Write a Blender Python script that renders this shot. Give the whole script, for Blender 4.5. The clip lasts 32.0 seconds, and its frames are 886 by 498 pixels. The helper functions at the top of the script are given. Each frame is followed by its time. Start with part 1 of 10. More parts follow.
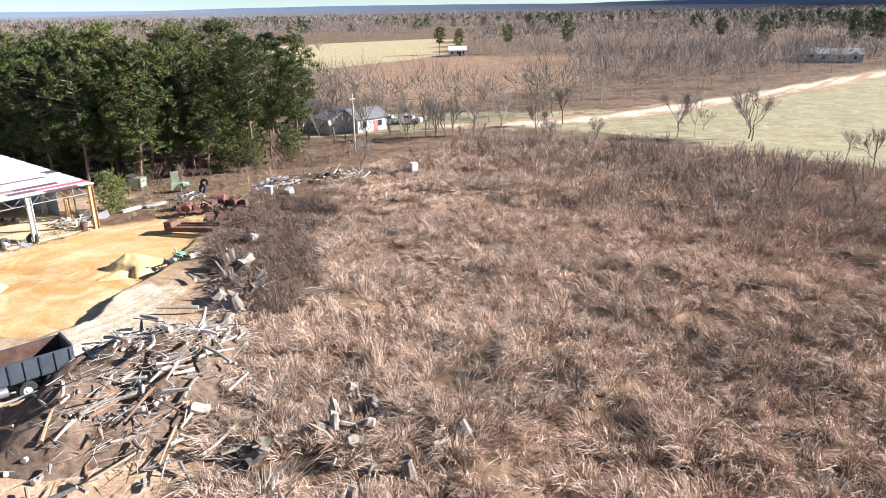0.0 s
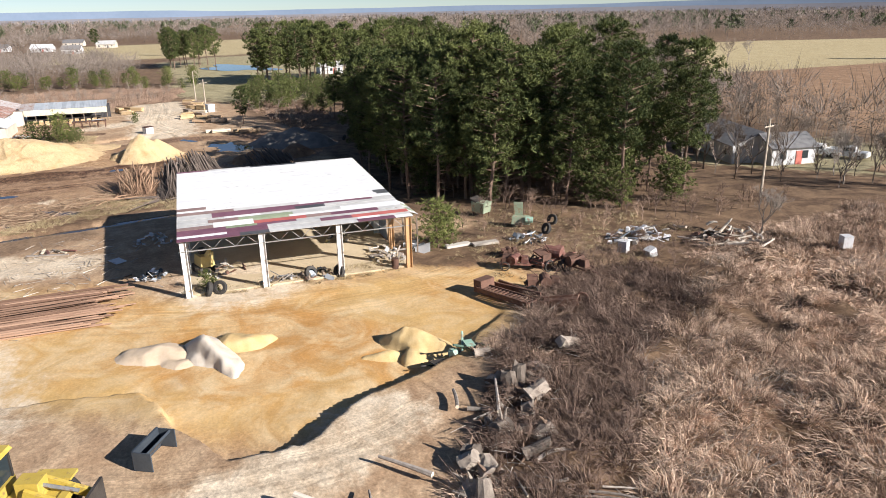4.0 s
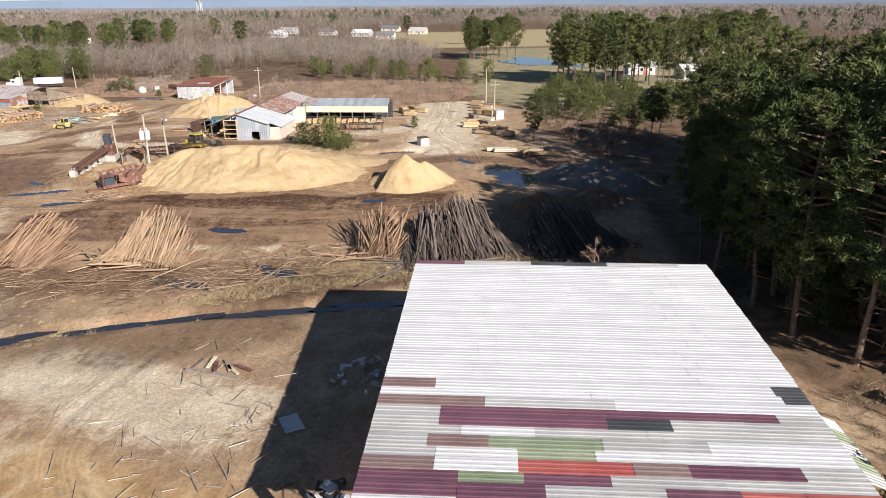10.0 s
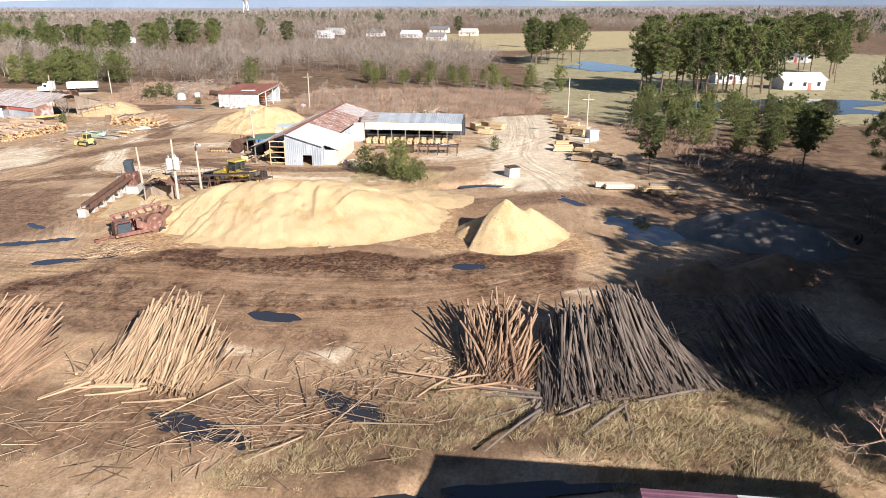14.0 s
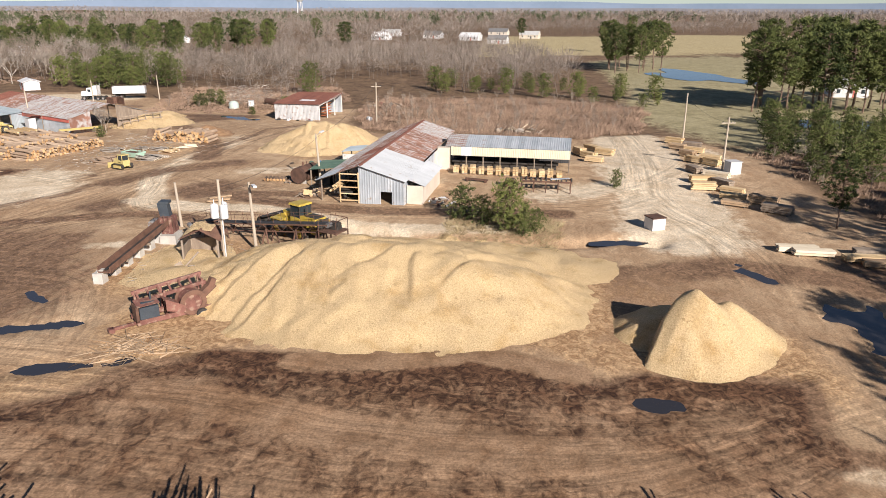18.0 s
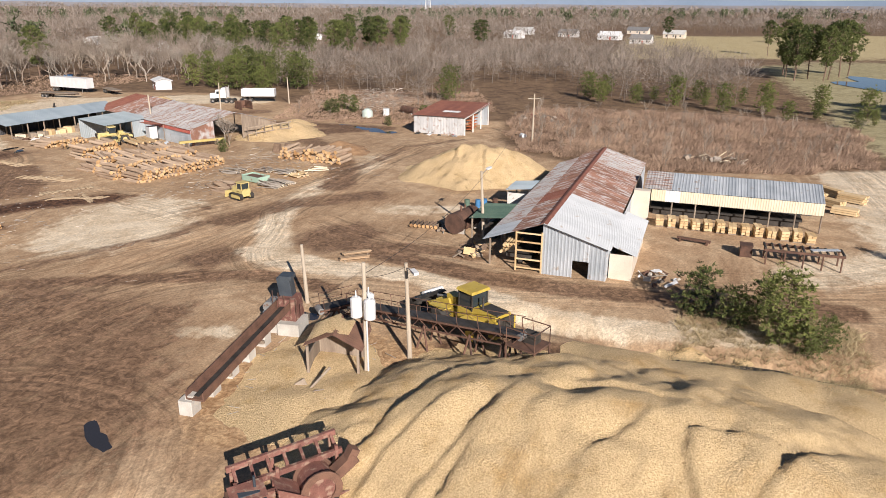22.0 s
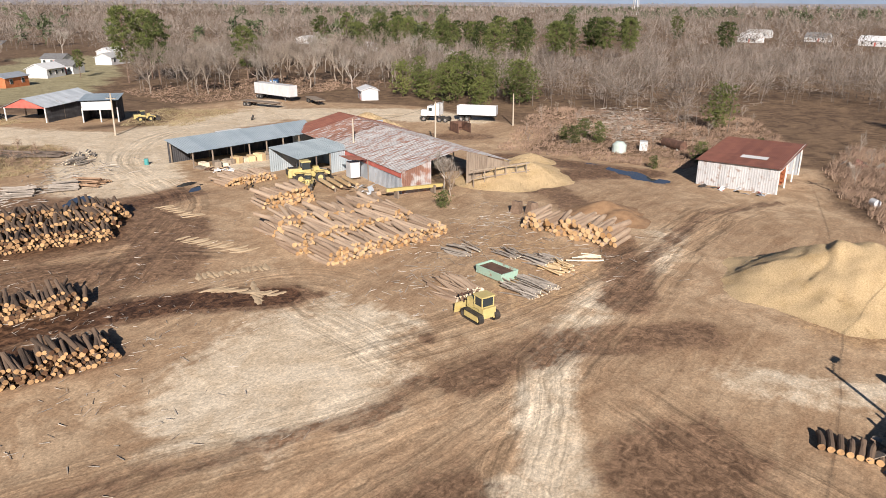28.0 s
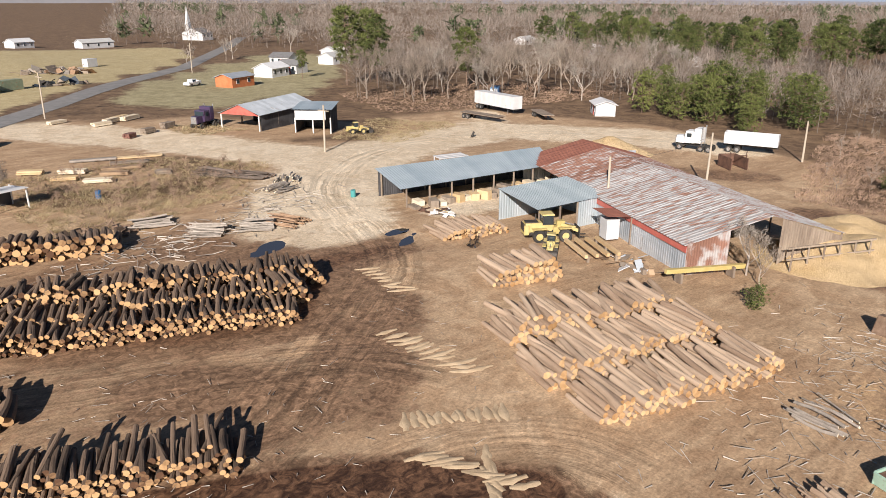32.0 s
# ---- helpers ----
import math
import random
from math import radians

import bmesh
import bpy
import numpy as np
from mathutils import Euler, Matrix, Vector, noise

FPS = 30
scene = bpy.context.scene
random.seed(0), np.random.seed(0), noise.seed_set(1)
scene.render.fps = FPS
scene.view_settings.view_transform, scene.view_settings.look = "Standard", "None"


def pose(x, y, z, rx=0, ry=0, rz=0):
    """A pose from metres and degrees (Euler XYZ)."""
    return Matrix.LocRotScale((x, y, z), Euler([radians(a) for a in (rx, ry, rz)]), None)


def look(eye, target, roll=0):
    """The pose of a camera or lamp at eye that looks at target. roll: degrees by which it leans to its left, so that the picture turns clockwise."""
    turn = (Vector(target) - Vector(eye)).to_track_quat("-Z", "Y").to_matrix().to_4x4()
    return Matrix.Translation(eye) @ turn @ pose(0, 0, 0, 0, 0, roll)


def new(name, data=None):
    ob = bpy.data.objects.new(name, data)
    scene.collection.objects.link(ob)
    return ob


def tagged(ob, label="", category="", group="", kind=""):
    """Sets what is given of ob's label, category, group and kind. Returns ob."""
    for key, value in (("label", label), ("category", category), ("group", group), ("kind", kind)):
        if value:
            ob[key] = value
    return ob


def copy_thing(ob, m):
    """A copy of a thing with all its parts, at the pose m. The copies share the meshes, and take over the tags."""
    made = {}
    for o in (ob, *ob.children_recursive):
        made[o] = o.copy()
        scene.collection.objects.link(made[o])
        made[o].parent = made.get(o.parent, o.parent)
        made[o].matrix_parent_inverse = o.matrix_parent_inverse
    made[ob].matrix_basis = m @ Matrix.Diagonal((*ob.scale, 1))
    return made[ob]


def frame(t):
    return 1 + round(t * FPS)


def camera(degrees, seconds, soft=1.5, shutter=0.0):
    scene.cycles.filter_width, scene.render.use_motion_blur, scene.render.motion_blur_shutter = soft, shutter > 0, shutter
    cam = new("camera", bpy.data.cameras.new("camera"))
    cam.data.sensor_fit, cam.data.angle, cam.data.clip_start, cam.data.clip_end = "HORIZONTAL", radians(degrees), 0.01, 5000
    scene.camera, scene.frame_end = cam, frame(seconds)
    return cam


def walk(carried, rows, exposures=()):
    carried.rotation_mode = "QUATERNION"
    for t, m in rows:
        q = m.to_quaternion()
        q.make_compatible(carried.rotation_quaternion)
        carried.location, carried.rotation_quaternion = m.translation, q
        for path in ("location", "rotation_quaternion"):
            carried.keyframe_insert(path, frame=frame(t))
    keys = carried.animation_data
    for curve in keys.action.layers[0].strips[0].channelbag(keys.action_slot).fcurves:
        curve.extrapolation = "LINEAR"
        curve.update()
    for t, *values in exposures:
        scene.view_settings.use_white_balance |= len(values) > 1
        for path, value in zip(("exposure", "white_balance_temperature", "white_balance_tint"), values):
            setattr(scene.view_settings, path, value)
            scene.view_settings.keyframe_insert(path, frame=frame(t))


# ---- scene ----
cam = camera(64.2, 32.0, 0.9)
METRES, EYE, TILT, LEAN, TURN = 186.3, 21.0, -0.95, -0.85, 38.7
ROWS = [
    (0.0, 0.0, 0.0, 0.0, -0.6, -17.87, 1.86),
    (0.5, 0.0022, 0.0136, 0.0005, 2.85, -17.8, 1.79),
    (1.0, 0.0036, 0.0274, 0.001, 7.19, -17.71, 1.71),
    (1.5, 0.0041, 0.0413, 0.0015, 11.72, -17.63, 1.65),
    (2.0, 0.0034, 0.0554, 0.0019, 16.23, -17.56, 1.62),
    (2.5, 0.0017, 0.0696, 0.0022, 20.94, -17.48, 1.54),
    (4.5, -0.0162, 0.1277, 0.0046, 36.21, -17.46, 1.24),
    (5.0, -0.0236, 0.1417, 0.0051, 41.78, -17.44, 1.08),
    (5.5, -0.0323, 0.155, 0.0055, 47.21, -17.45, 0.91),
    (6.0, -0.0418, 0.1672, 0.0061, 52.48, -17.48, 0.74),
    (6.5, -0.0519, 0.1789, 0.0063, 54.76, -17.51, 0.64),
    (7.0, -0.0629, 0.1892, 0.0067, 54.77, -17.6, 0.58),
    (7.5, -0.0746, 0.199, 0.007, 54.8, -17.64, 0.48),
    (8.0, -0.0868, 0.208, 0.0077, 54.81, -17.7, 0.4),
    (8.5, -0.0999, 0.2159, 0.0084, 54.83, -17.77, 0.34),
    (9.0, -0.1135, 0.2229, 0.0089, 54.84, -17.82, 0.22),
    (9.5, -0.1279, 0.2291, 0.0092, 54.86, -17.88, 0.11),
    (10.0, -0.1422, 0.2349, 0.0095, 54.93, -17.93, 0.07),
    (10.5, -0.1572, 0.2406, 0.0097, 55.05, -17.98, -0.01),
    (11.0, -0.1724, 0.2457, 0.0097, 55.98, -17.99, -0.08),
    (11.5, -0.1875, 0.251, 0.0096, 56.8, -17.97, -0.11),
    (12.0, -0.2026, 0.2557, 0.0097, 56.97, -18.0, -0.1),
    (12.5, -0.2181, 0.2603, 0.0099, 57.83, -17.99, -0.1),
    (13.0, -0.2333, 0.2648, 0.01, 58.04, -17.96, -0.1),
    (13.5, -0.2483, 0.269, 0.0102, 58.07, -17.92, -0.15),
    (14.0, -0.2632, 0.2732, 0.0101, 58.21, -17.87, -0.2),
    (14.5, -0.2783, 0.2771, 0.0101, 58.48, -17.84, -0.28),
    (16.5, -0.3385, 0.2908, 0.0105, 59.28, -17.76, -0.52),
    (17.0, -0.3538, 0.294, 0.0105, 60.56, -17.75, -0.57),
    (17.5, -0.369, 0.2972, 0.0107, 61.37, -17.75, -0.59),
    (18.0, -0.3844, 0.3001, 0.0109, 62.08, -17.79, -0.64),
    (18.5, -0.3999, 0.303, 0.011, 63.12, -17.81, -0.68),
    (19.0, -0.4155, 0.3057, 0.0112, 64.39, -17.86, -0.7),
    (19.5, -0.4309, 0.3078, 0.0117, 65.61, -17.91, -0.77),
    (20.0, -0.4467, 0.3096, 0.012, 66.84, -17.96, -0.83),
    (20.5, -0.4617, 0.3115, 0.0122, 67.99, -18.02, -0.86),
    (21.0, -0.4778, 0.3131, 0.0125, 69.21, -18.07, -0.88),
    (21.5, -0.4941, 0.3147, 0.0127, 70.47, -18.11, -0.88),
    (22.0, -0.5103, 0.3157, 0.013, 71.62, -18.16, -0.92),
    (22.5, -0.5263, 0.3164, 0.0131, 72.68, -18.19, -0.97),
    (23.0, -0.5423, 0.3168, 0.0136, 73.74, -18.25, -0.98),
    (23.5, -0.5585, 0.3173, 0.0135, 74.84, -18.26, -1.01),
    (24.0, -0.5746, 0.317, 0.014, 75.92, -18.33, -1.03),
    (24.5, -0.5906, 0.3162, 0.0141, 77.03, -18.34, -1.06),
    (26.5, -0.6542, 0.3106, 0.0148, 81.88, -18.39, -1.06),
    (27.0, -0.6699, 0.3084, 0.015, 83.45, -18.42, -1.09),
    (27.5, -0.6857, 0.3058, 0.0153, 85.11, -18.47, -1.11),
    (28.0, -0.7012, 0.3029, 0.0155, 86.76, -18.51, -1.14),
    (28.5, -0.717, 0.2995, 0.0157, 88.44, -18.56, -1.18),
    (29.0, -0.7326, 0.2958, 0.016, 90.28, -18.62, -1.18),
    (29.5, -0.7482, 0.2916, 0.0162, 92.16, -18.66, -1.18),
    (30.0, -0.7635, 0.287, 0.0165, 94.02, -18.72, -1.19),
    (30.5, -0.7788, 0.282, 0.0166, 95.9, -18.76, -1.22),
    (31.0, -0.794, 0.2764, 0.0168, 97.75, -18.81, -1.19),
    (31.5, -0.8091, 0.2702, 0.017, 99.95, -18.88, -1.18),
    (32.0, -0.8238, 0.2633, 0.0171, 102.96, -18.96, -1.19),
]
walk(cam, [(t, pose(0, 0, EYE, TILT, LEAN, TURN) @ pose(METRES * x, METRES * y, METRES * z, 90 + pitch, roll, yaw)) for t, x, y, z, yaw, pitch, roll in ROWS], [(0.0, 1.5, 6000, 11), (2.5, 1.2, 6150, 11), (5.0, 0.75, 6450, 11), (9.0, 0.6, 6450, 11), (13.0, 0.92, 6400, 11), (14.5, 1.0, 6400, 11), (17.0, 0.72, 6600, 12), (19.0, 0.58, 6700, 12), (24.0, 0.55, 6700, 12), (32.0, 0.6, 6700, 12)])

# ---- light ----
SUN_AZ, SUN_EL = radians(40.0), radians(26.0)      # azimuth from +x towards +y
world = bpy.data.worlds.new("world")
scene.world = world
world.use_nodes = True
wn = world.node_tree.nodes
sky = wn.new("ShaderNodeTexSky")
sky.sky_type, sky.sun_disc = "NISHITA", False
sky.sun_elevation, sky.sun_rotation = SUN_EL, radians(90.0) - SUN_AZ
sky.air_density, sky.dust_density, sky.ozone_density = 0.55, 0.08, 1.2
wn["Background"].inputs[1].default_value = 0.05
world.node_tree.links.new(sky.outputs[0], wn["Background"].inputs[0])
sun = new("sun", bpy.data.lights.new("sun", "SUN"))
sun.data.energy, sun.data.angle, sun.data.color = 5.0, radians(0.55), (1.0, 0.93, 0.86)
sun.matrix_world = look((0, 0, 100), (-100 * math.cos(SUN_AZ) * math.cos(SUN_EL), -100 * math.sin(SUN_AZ) * math.cos(SUN_EL), 100 - 100 * math.sin(SUN_EL)))

# ---- materials ----
MATS = {}


def mat(name, dark, light, scale=1.0, rough=0.85, metal=0.0, bump=0.15, fine=12.0, spread=0.12, stretch=(1, 1, 1), rust=None, rust_amount=0.5):
    """A surface whose colour wanders between two tones at two scales, with a little relief, and spots of a third tone."""
    if name in MATS:
        return MATS[name]
    m = bpy.data.materials.new(name)
    m.use_nodes = True
    nt = m.node_tree
    N, L = nt.nodes, nt.links
    bsdf = N["Principled BSDF"]
    co = N.new("ShaderNodeTexCoord")
    mp = N.new("ShaderNodeMapping")
    mp.inputs["Scale"].default_value = stretch
    L.new(co.outputs["Object"], mp.inputs[0])
    n1 = N.new("ShaderNodeTexNoise")
    n1.inputs["Scale"].default_value, n1.inputs["Detail"].default_value = scale, 5
    n2 = N.new("ShaderNodeTexNoise")
    n2.inputs["Scale"].default_value, n2.inputs["Detail"].default_value = scale * fine, 3
    L.new(mp.outputs[0], n1.inputs[0]), L.new(mp.outputs[0], n2.inputs[0])
    add = N.new("ShaderNodeMath")
    add.operation = "MULTIPLY_ADD"
    add.inputs[1].default_value = 0.45
    L.new(n2.outputs[0], add.inputs[0]), L.new(n1.outputs[0], add.inputs[2])
    info = N.new("ShaderNodeObjectInfo")
    rnd = N.new("ShaderNodeMath")
    rnd.operation = "MULTIPLY_ADD"
    rnd.inputs[1].default_value = spread * 2.5
    L.new(info.outputs["Random"], rnd.inputs[0]), L.new(add.outputs[0], rnd.inputs[2])
    ramp = N.new("ShaderNodeMapRange")
    ramp.inputs["From Min"].default_value, ramp.inputs["From Max"].default_value = 0.52 + spread * 0.6, 0.95 + spread * 1.6
    L.new(rnd.outputs[0], ramp.inputs[0])
    mix = N.new("ShaderNodeMix")
    mix.data_type = "RGBA"
    mix.inputs[6].default_value, mix.inputs[7].default_value = (*dark, 1), (*light, 1)
    L.new(ramp.outputs[0], mix.inputs[0])
    out = mix.outputs[2]
    if rust:
        n3 = N.new("ShaderNodeTexNoise")
        n3.inputs["Scale"].default_value, n3.inputs["Detail"].default_value = scale * 2.1, 8
        L.new(mp.outputs[0], n3.inputs[0])
        r3 = N.new("ShaderNodeMapRange")
        r3.inputs["From Min"].default_value, r3.inputs["From Max"].default_value = 0.68 - 0.4 * rust_amount, 0.80 - 0.36 * rust_amount
        L.new(n3.outputs[0], r3.inputs[0])
        mx = N.new("ShaderNodeMix")
        mx.data_type = "RGBA"
        mx.inputs[7].default_value = (*rust, 1)
        L.new(out, mx.inputs[6]), L.new(r3.outputs[0], mx.inputs[0])
        out = mx.outputs[2]
    L.new(out, bsdf.inputs["Base Color"])
    bsdf.inputs["Roughness"].default_value, bsdf.inputs["Metallic"].default_value = rough, metal
    if bump:
        b = N.new("ShaderNodeBump")
        b.inputs["Strength"].default_value, b.inputs["Distance"].default_value = min(1.0, bump * 2), 0.08
        L.new(add.outputs[0], b.inputs["Height"]), L.new(b.outputs[0], bsdf.inputs["Normal"])
    MATS[name] = m
    return m


def leafy(name, dark, light, rough=0.75, clump=0.0, grain=0.75, each=0.0):
    """Twigs, grass and needles: each island gets its own tone."""
    if name in MATS:
        return MATS[name]
    m = bpy.data.materials.new(name)
    m.use_nodes = True
    N, L = m.node_tree.nodes, m.node_tree.links
    bsdf = N["Principled BSDF"]
    geo = N.new("ShaderNodeNewGeometry")
    nz = N.new("ShaderNodeTexNoise")
    nz.inputs["Scale"].default_value = 0.12
    L.new(geo.outputs["Position"], nz.inputs[0])
    add = N.new("ShaderNodeMath")
    add.operation = "MULTIPLY_ADD"
    add.inputs[1].default_value = 0.6
    L.new(geo.outputs["Random Per Island"], add.inputs[0]), L.new(nz.outputs[0], add.inputs[2])
    tone = add.outputs[0]
    if each:      # tree by tree
        info, lift = N.new("ShaderNodeObjectInfo"), N.new("ShaderNodeMath")
        lift.operation, lift.inputs[1].default_value = "MULTIPLY_ADD", each
        L.new(info.outputs["Random"], lift.inputs[0]), L.new(tone, lift.inputs[2])
        low = N.new("ShaderNodeMath")
        low.operation, low.inputs[1].default_value = "SUBTRACT", each / 2
        L.new(lift.outputs[0], low.inputs[0])
        tone = low.outputs[0]
    if clump:      # whole tufts differ from their neighbours
        n2, plus = N.new("ShaderNodeTexNoise"), N.new("ShaderNodeMath")
        n2.inputs["Scale"].default_value, n2.inputs["Detail"].default_value = grain, 3
        plus.operation = "MULTIPLY_ADD"
        plus.inputs[1].default_value = clump
        shift = N.new("ShaderNodeMath")
        shift.operation, shift.inputs[1].default_value = "SUBTRACT", 0.5
        L.new(geo.outputs["Position"], n2.inputs[0]), L.new(n2.outputs[0], shift.inputs[0]), L.new(shift.outputs[0], plus.inputs[0]), L.new(tone, plus.inputs[2])
        tone = plus.outputs[0]
    mr = N.new("ShaderNodeMapRange")
    mr.inputs["From Min"].default_value, mr.inputs["From Max"].default_value = 0.35, 1.2
    L.new(tone, mr.inputs[0])
    mix = N.new("ShaderNodeMix")
    mix.data_type = "RGBA"
    mix.inputs[6].default_value, mix.inputs[7].default_value = (*dark, 1), (*light, 1)
    L.new(mr.outputs[0], mix.inputs[0]), L.new(mix.outputs[2], bsdf.inputs["Base Color"])
    bsdf.inputs["Roughness"].default_value = rough
    bsdf.inputs["Specular IOR Level"].default_value = 0.2
    MATS[name] = m
    return m


# ---- geometry helpers ----
def lattice(ix, iy, seed):
    h = (ix.astype(np.int64) * 374761393 + iy.astype(np.int64) * 668265263 + seed * 144665) & 0x7FFFFFFF
    h = ((h ^ (h >> 13)) * 1274126177) & 0x7FFFFFFF
    return ((h ^ (h >> 16)) & 0xFFFF) / 65535.0


def fbm(x, y, size, octaves=4, seed=1):
    """Soft noise in 0..1 over the plane; size: metres of the largest lumps."""
    x, y = np.asarray(x, float), np.asarray(y, float)
    total, amp, norm = 0.0, 1.0, 0.0
    for k in range(octaves):
        u, v = x / size + 17.3 * k, y / size - 9.1 * k
        iu, iv = np.floor(u), np.floor(v)
        fu, fv = u - iu, v - iv
        fu, fv = fu * fu * (3 - 2 * fu), fv * fv * (3 - 2 * fv)
        a, b = lattice(iu, iv, seed + k), lattice(iu + 1, iv, seed + k)
        c, d = lattice(iu, iv + 1, seed + k), lattice(iu + 1, iv + 1, seed + k)
        total = total + amp * ((a + (b - a) * fu) * (1 - fv) + (c + (d - c) * fu) * fv)
        norm += amp
        amp, size = amp * 0.5, size * 0.5
    return total / norm


def line_distance(x, y, pts):
    """Distance from points to a polyline."""
    best = np.full(np.shape(x), 1e9)
    if len(pts) == 1:
        return np.hypot(x - pts[0][0], y - pts[0][1])
    for (ax, ay), (bx, by) in zip(pts, pts[1:]):
        dx, dy = bx - ax, by - ay
        t = np.clip(((x - ax) * dx + (y - ay) * dy) / (dx * dx + dy * dy + 1e-9), 0, 1)
        best = np.minimum(best, np.hypot(x - ax - t * dx, y - ay - t * dy))
    return best


def inside(x, y, pts):
    """Signed distance to a closed polygon, positive inside."""
    d = line_distance(x, y, list(pts) + [pts[0]])
    odd = np.zeros(np.shape(x), bool)
    for (ax, ay), (bx, by) in zip(pts, list(pts[1:]) + [pts[0]]):
        cross = ((ay > y) != (by > y)) & (x < (bx - ax) * (y - ay) / (by - ay + 1e-12) + ax)
        odd ^= cross
    return np.where(odd, d, -d)


def smooth(a, b, v):
    t = np.clip((v - a) / (b - a), 0, 1)
    return t * t * (3 - 2 * t)


def mesh_np(name, verts, faces, mats, material_index=None, shade=False):
    """A mesh from arrays; faces all have the same number of corners."""
    verts, faces = np.asarray(verts, np.float32), np.asarray(faces, np.int32)
    me = bpy.data.meshes.new(name)
    me.vertices.add(len(verts))
    me.vertices.foreach_set("co", verts.ravel())
    n = faces.shape[1]
    me.loops.add(faces.size)
    me.loops.foreach_set("vertex_index", faces.ravel())
    me.polygons.add(len(faces))
    me.polygons.foreach_set("loop_start", np.arange(0, faces.size, n, dtype=np.int32))
    me.polygons.foreach_set("loop_total", np.full(len(faces), n, np.int32))
    if material_index is not None:
        me.polygons.foreach_set("material_index", np.asarray(material_index, np.int32))
    me.polygons.foreach_set("use_smooth", np.full(len(faces), shade))
    for m in mats if isinstance(mats, (list, tuple)) else [mats]:
        me.materials.append(m)
    me.update(calc_edges=True)
    return me


class Shape:
    """Gathers boxes, tubes and sheets into one mesh."""

    def __init__(self):
        self.v, self.f = [], []

    def add(self, verts, faces):
        n = len(self.v)
        self.v += [tuple(p) for p in verts]
        self.f += [tuple(i + n for i in f) for f in faces]
        return self

    def box(self, cx, cy, cz, sx, sy, sz, turn=0.0, lean=0.0, tip=0.0, taper=1.0):
        """Centre, sizes, degrees about z, x and y; taper narrows the top."""
        m = pose(cx, cy, cz, lean, tip, turn)
        c = min(0.03, 0.12 * min(sx, sy, sz))
        vs = []
        for z, k in ((-0.5, 1.0), (0.5, taper)):
            hx, hy = sx / 2 * k, sy / 2 * k
            vs += [m @ Vector(p) for p in ((-hx + c, -hy, z * sz), (hx - c, -hy, z * sz), (hx, -hy + c, z * sz), (hx, hy - c, z * sz), (hx - c, hy, z * sz), (-hx + c, hy, z * sz), (-hx, hy - c, z * sz), (-hx, -hy + c, z * sz))]
        fs = [tuple(range(7, -1, -1)), tuple(range(8, 16))] + [(i, (i + 1) % 8, 8 + (i + 1) % 8, 8 + i) for i in range(8)]
        return self.add(vs, fs)

    def tube(self, a, b, r0, r1=None, n=8, cap=True):
        a, b = Vector(a), Vector(b)
        r1 = r0 if r1 is None else r1
        w = (b - a).normalized()
        u = w.orthogonal().normalized()
        v = w.cross(u)
        vs = []
        for p, r in ((a, r0), (b, r1)):
            vs += [p + r * (math.cos(6.28319 * i / n) * u + math.sin(6.28319 * i / n) * v) for i in range(n)]
        fs = [(i, (i + 1) % n, n + (i + 1) % n, n + i) for i in range(n)]
        if cap:
            fs += [tuple(range(n - 1, -1, -1)), tuple(range(n, 2 * n))]
        return self.add(vs, fs)

    def ring(self, centre, axis, r_in, r_out, width, n=20):
        """A tyre or hoop: a fat ring round an axis."""
        c, w = Vector(centre), Vector(axis).normalized()
        u = w.orthogonal().normalized()
        v = w.cross(u)
        vs, fs = [], []
        prof = ((r_in, -0.5), (r_out * 0.95, -0.5), (r_out, -0.32), (r_out, 0.32), (r_out * 0.95, 0.5), (r_in, 0.5))
        k = len(prof)
        for i in range(n):
            d = math.cos(6.28319 * i / n) * u + math.sin(6.28319 * i / n) * v
            vs += [c + r * d + h * width * w for r, h in prof]
        for i in range(n):
            for j in range(k):
                fs.append((i * k + j, i * k + (j + 1) % k, ((i + 1) % n) * k + (j + 1) % k, ((i + 1) % n) * k + j))
        return self.add(vs, fs)

    def slab(self, a, b, c, d, thick=0.04):
        """A thick sheet with the four corners given, in order round it."""
        a, b, c, d = (Vector(p) for p in (a, b, c, d))
        n = (b - a).cross(d - a).normalized() * thick
        vs = [a, b, c, d, a - n, b - n, c - n, d - n]
        return self.add(vs, [(0, 1, 2, 3), (7, 6, 5, 4), (0, 4, 5, 1), (1, 5, 6, 2), (2, 6, 7, 3), (3, 7, 4, 0)])

    def ribbed(self, a, b, c, d, pitch=0.25, depth=0.03, thick=0.012):
        """Corrugated sheet: ribs run from edge ab to edge dc."""
        a, b, c, d = (Vector(p) for p in (a, b, c, d))
        n = (b - a).cross(d - a).normalized()
        count = max(2, int((b - a).length / pitch))
        top, low = [], []
        for i in range(count + 1):
            for q, up in ((0.0, 0.0), (0.45, 0.0), (0.6, 1.0), (0.85, 1.0)):
                s = (i + q) / count
                if s > 1.0001:
                    break
                lift = n * depth * up
                top.append((a.lerp(b, s) + lift, d.lerp(c, s) + lift))
        vs = [p for pair in top for p in pair] + [p - n * thick for pair in top for p in pair]
        k, fs = len(top), []
        for i in range(k - 1):
            fs.append((2 * i, 2 * i + 2, 2 * i + 3, 2 * i + 1))
            fs.append((2 * k + 2 * i + 1, 2 * k + 2 * i + 3, 2 * k + 2 * i + 2, 2 * k + 2 * i))
        fs += [(1, 0, 2 * k, 2 * k + 1), (2 * k - 2, 2 * k - 1, 4 * k - 1, 4 * k - 2)]
        return self.add(vs, fs)

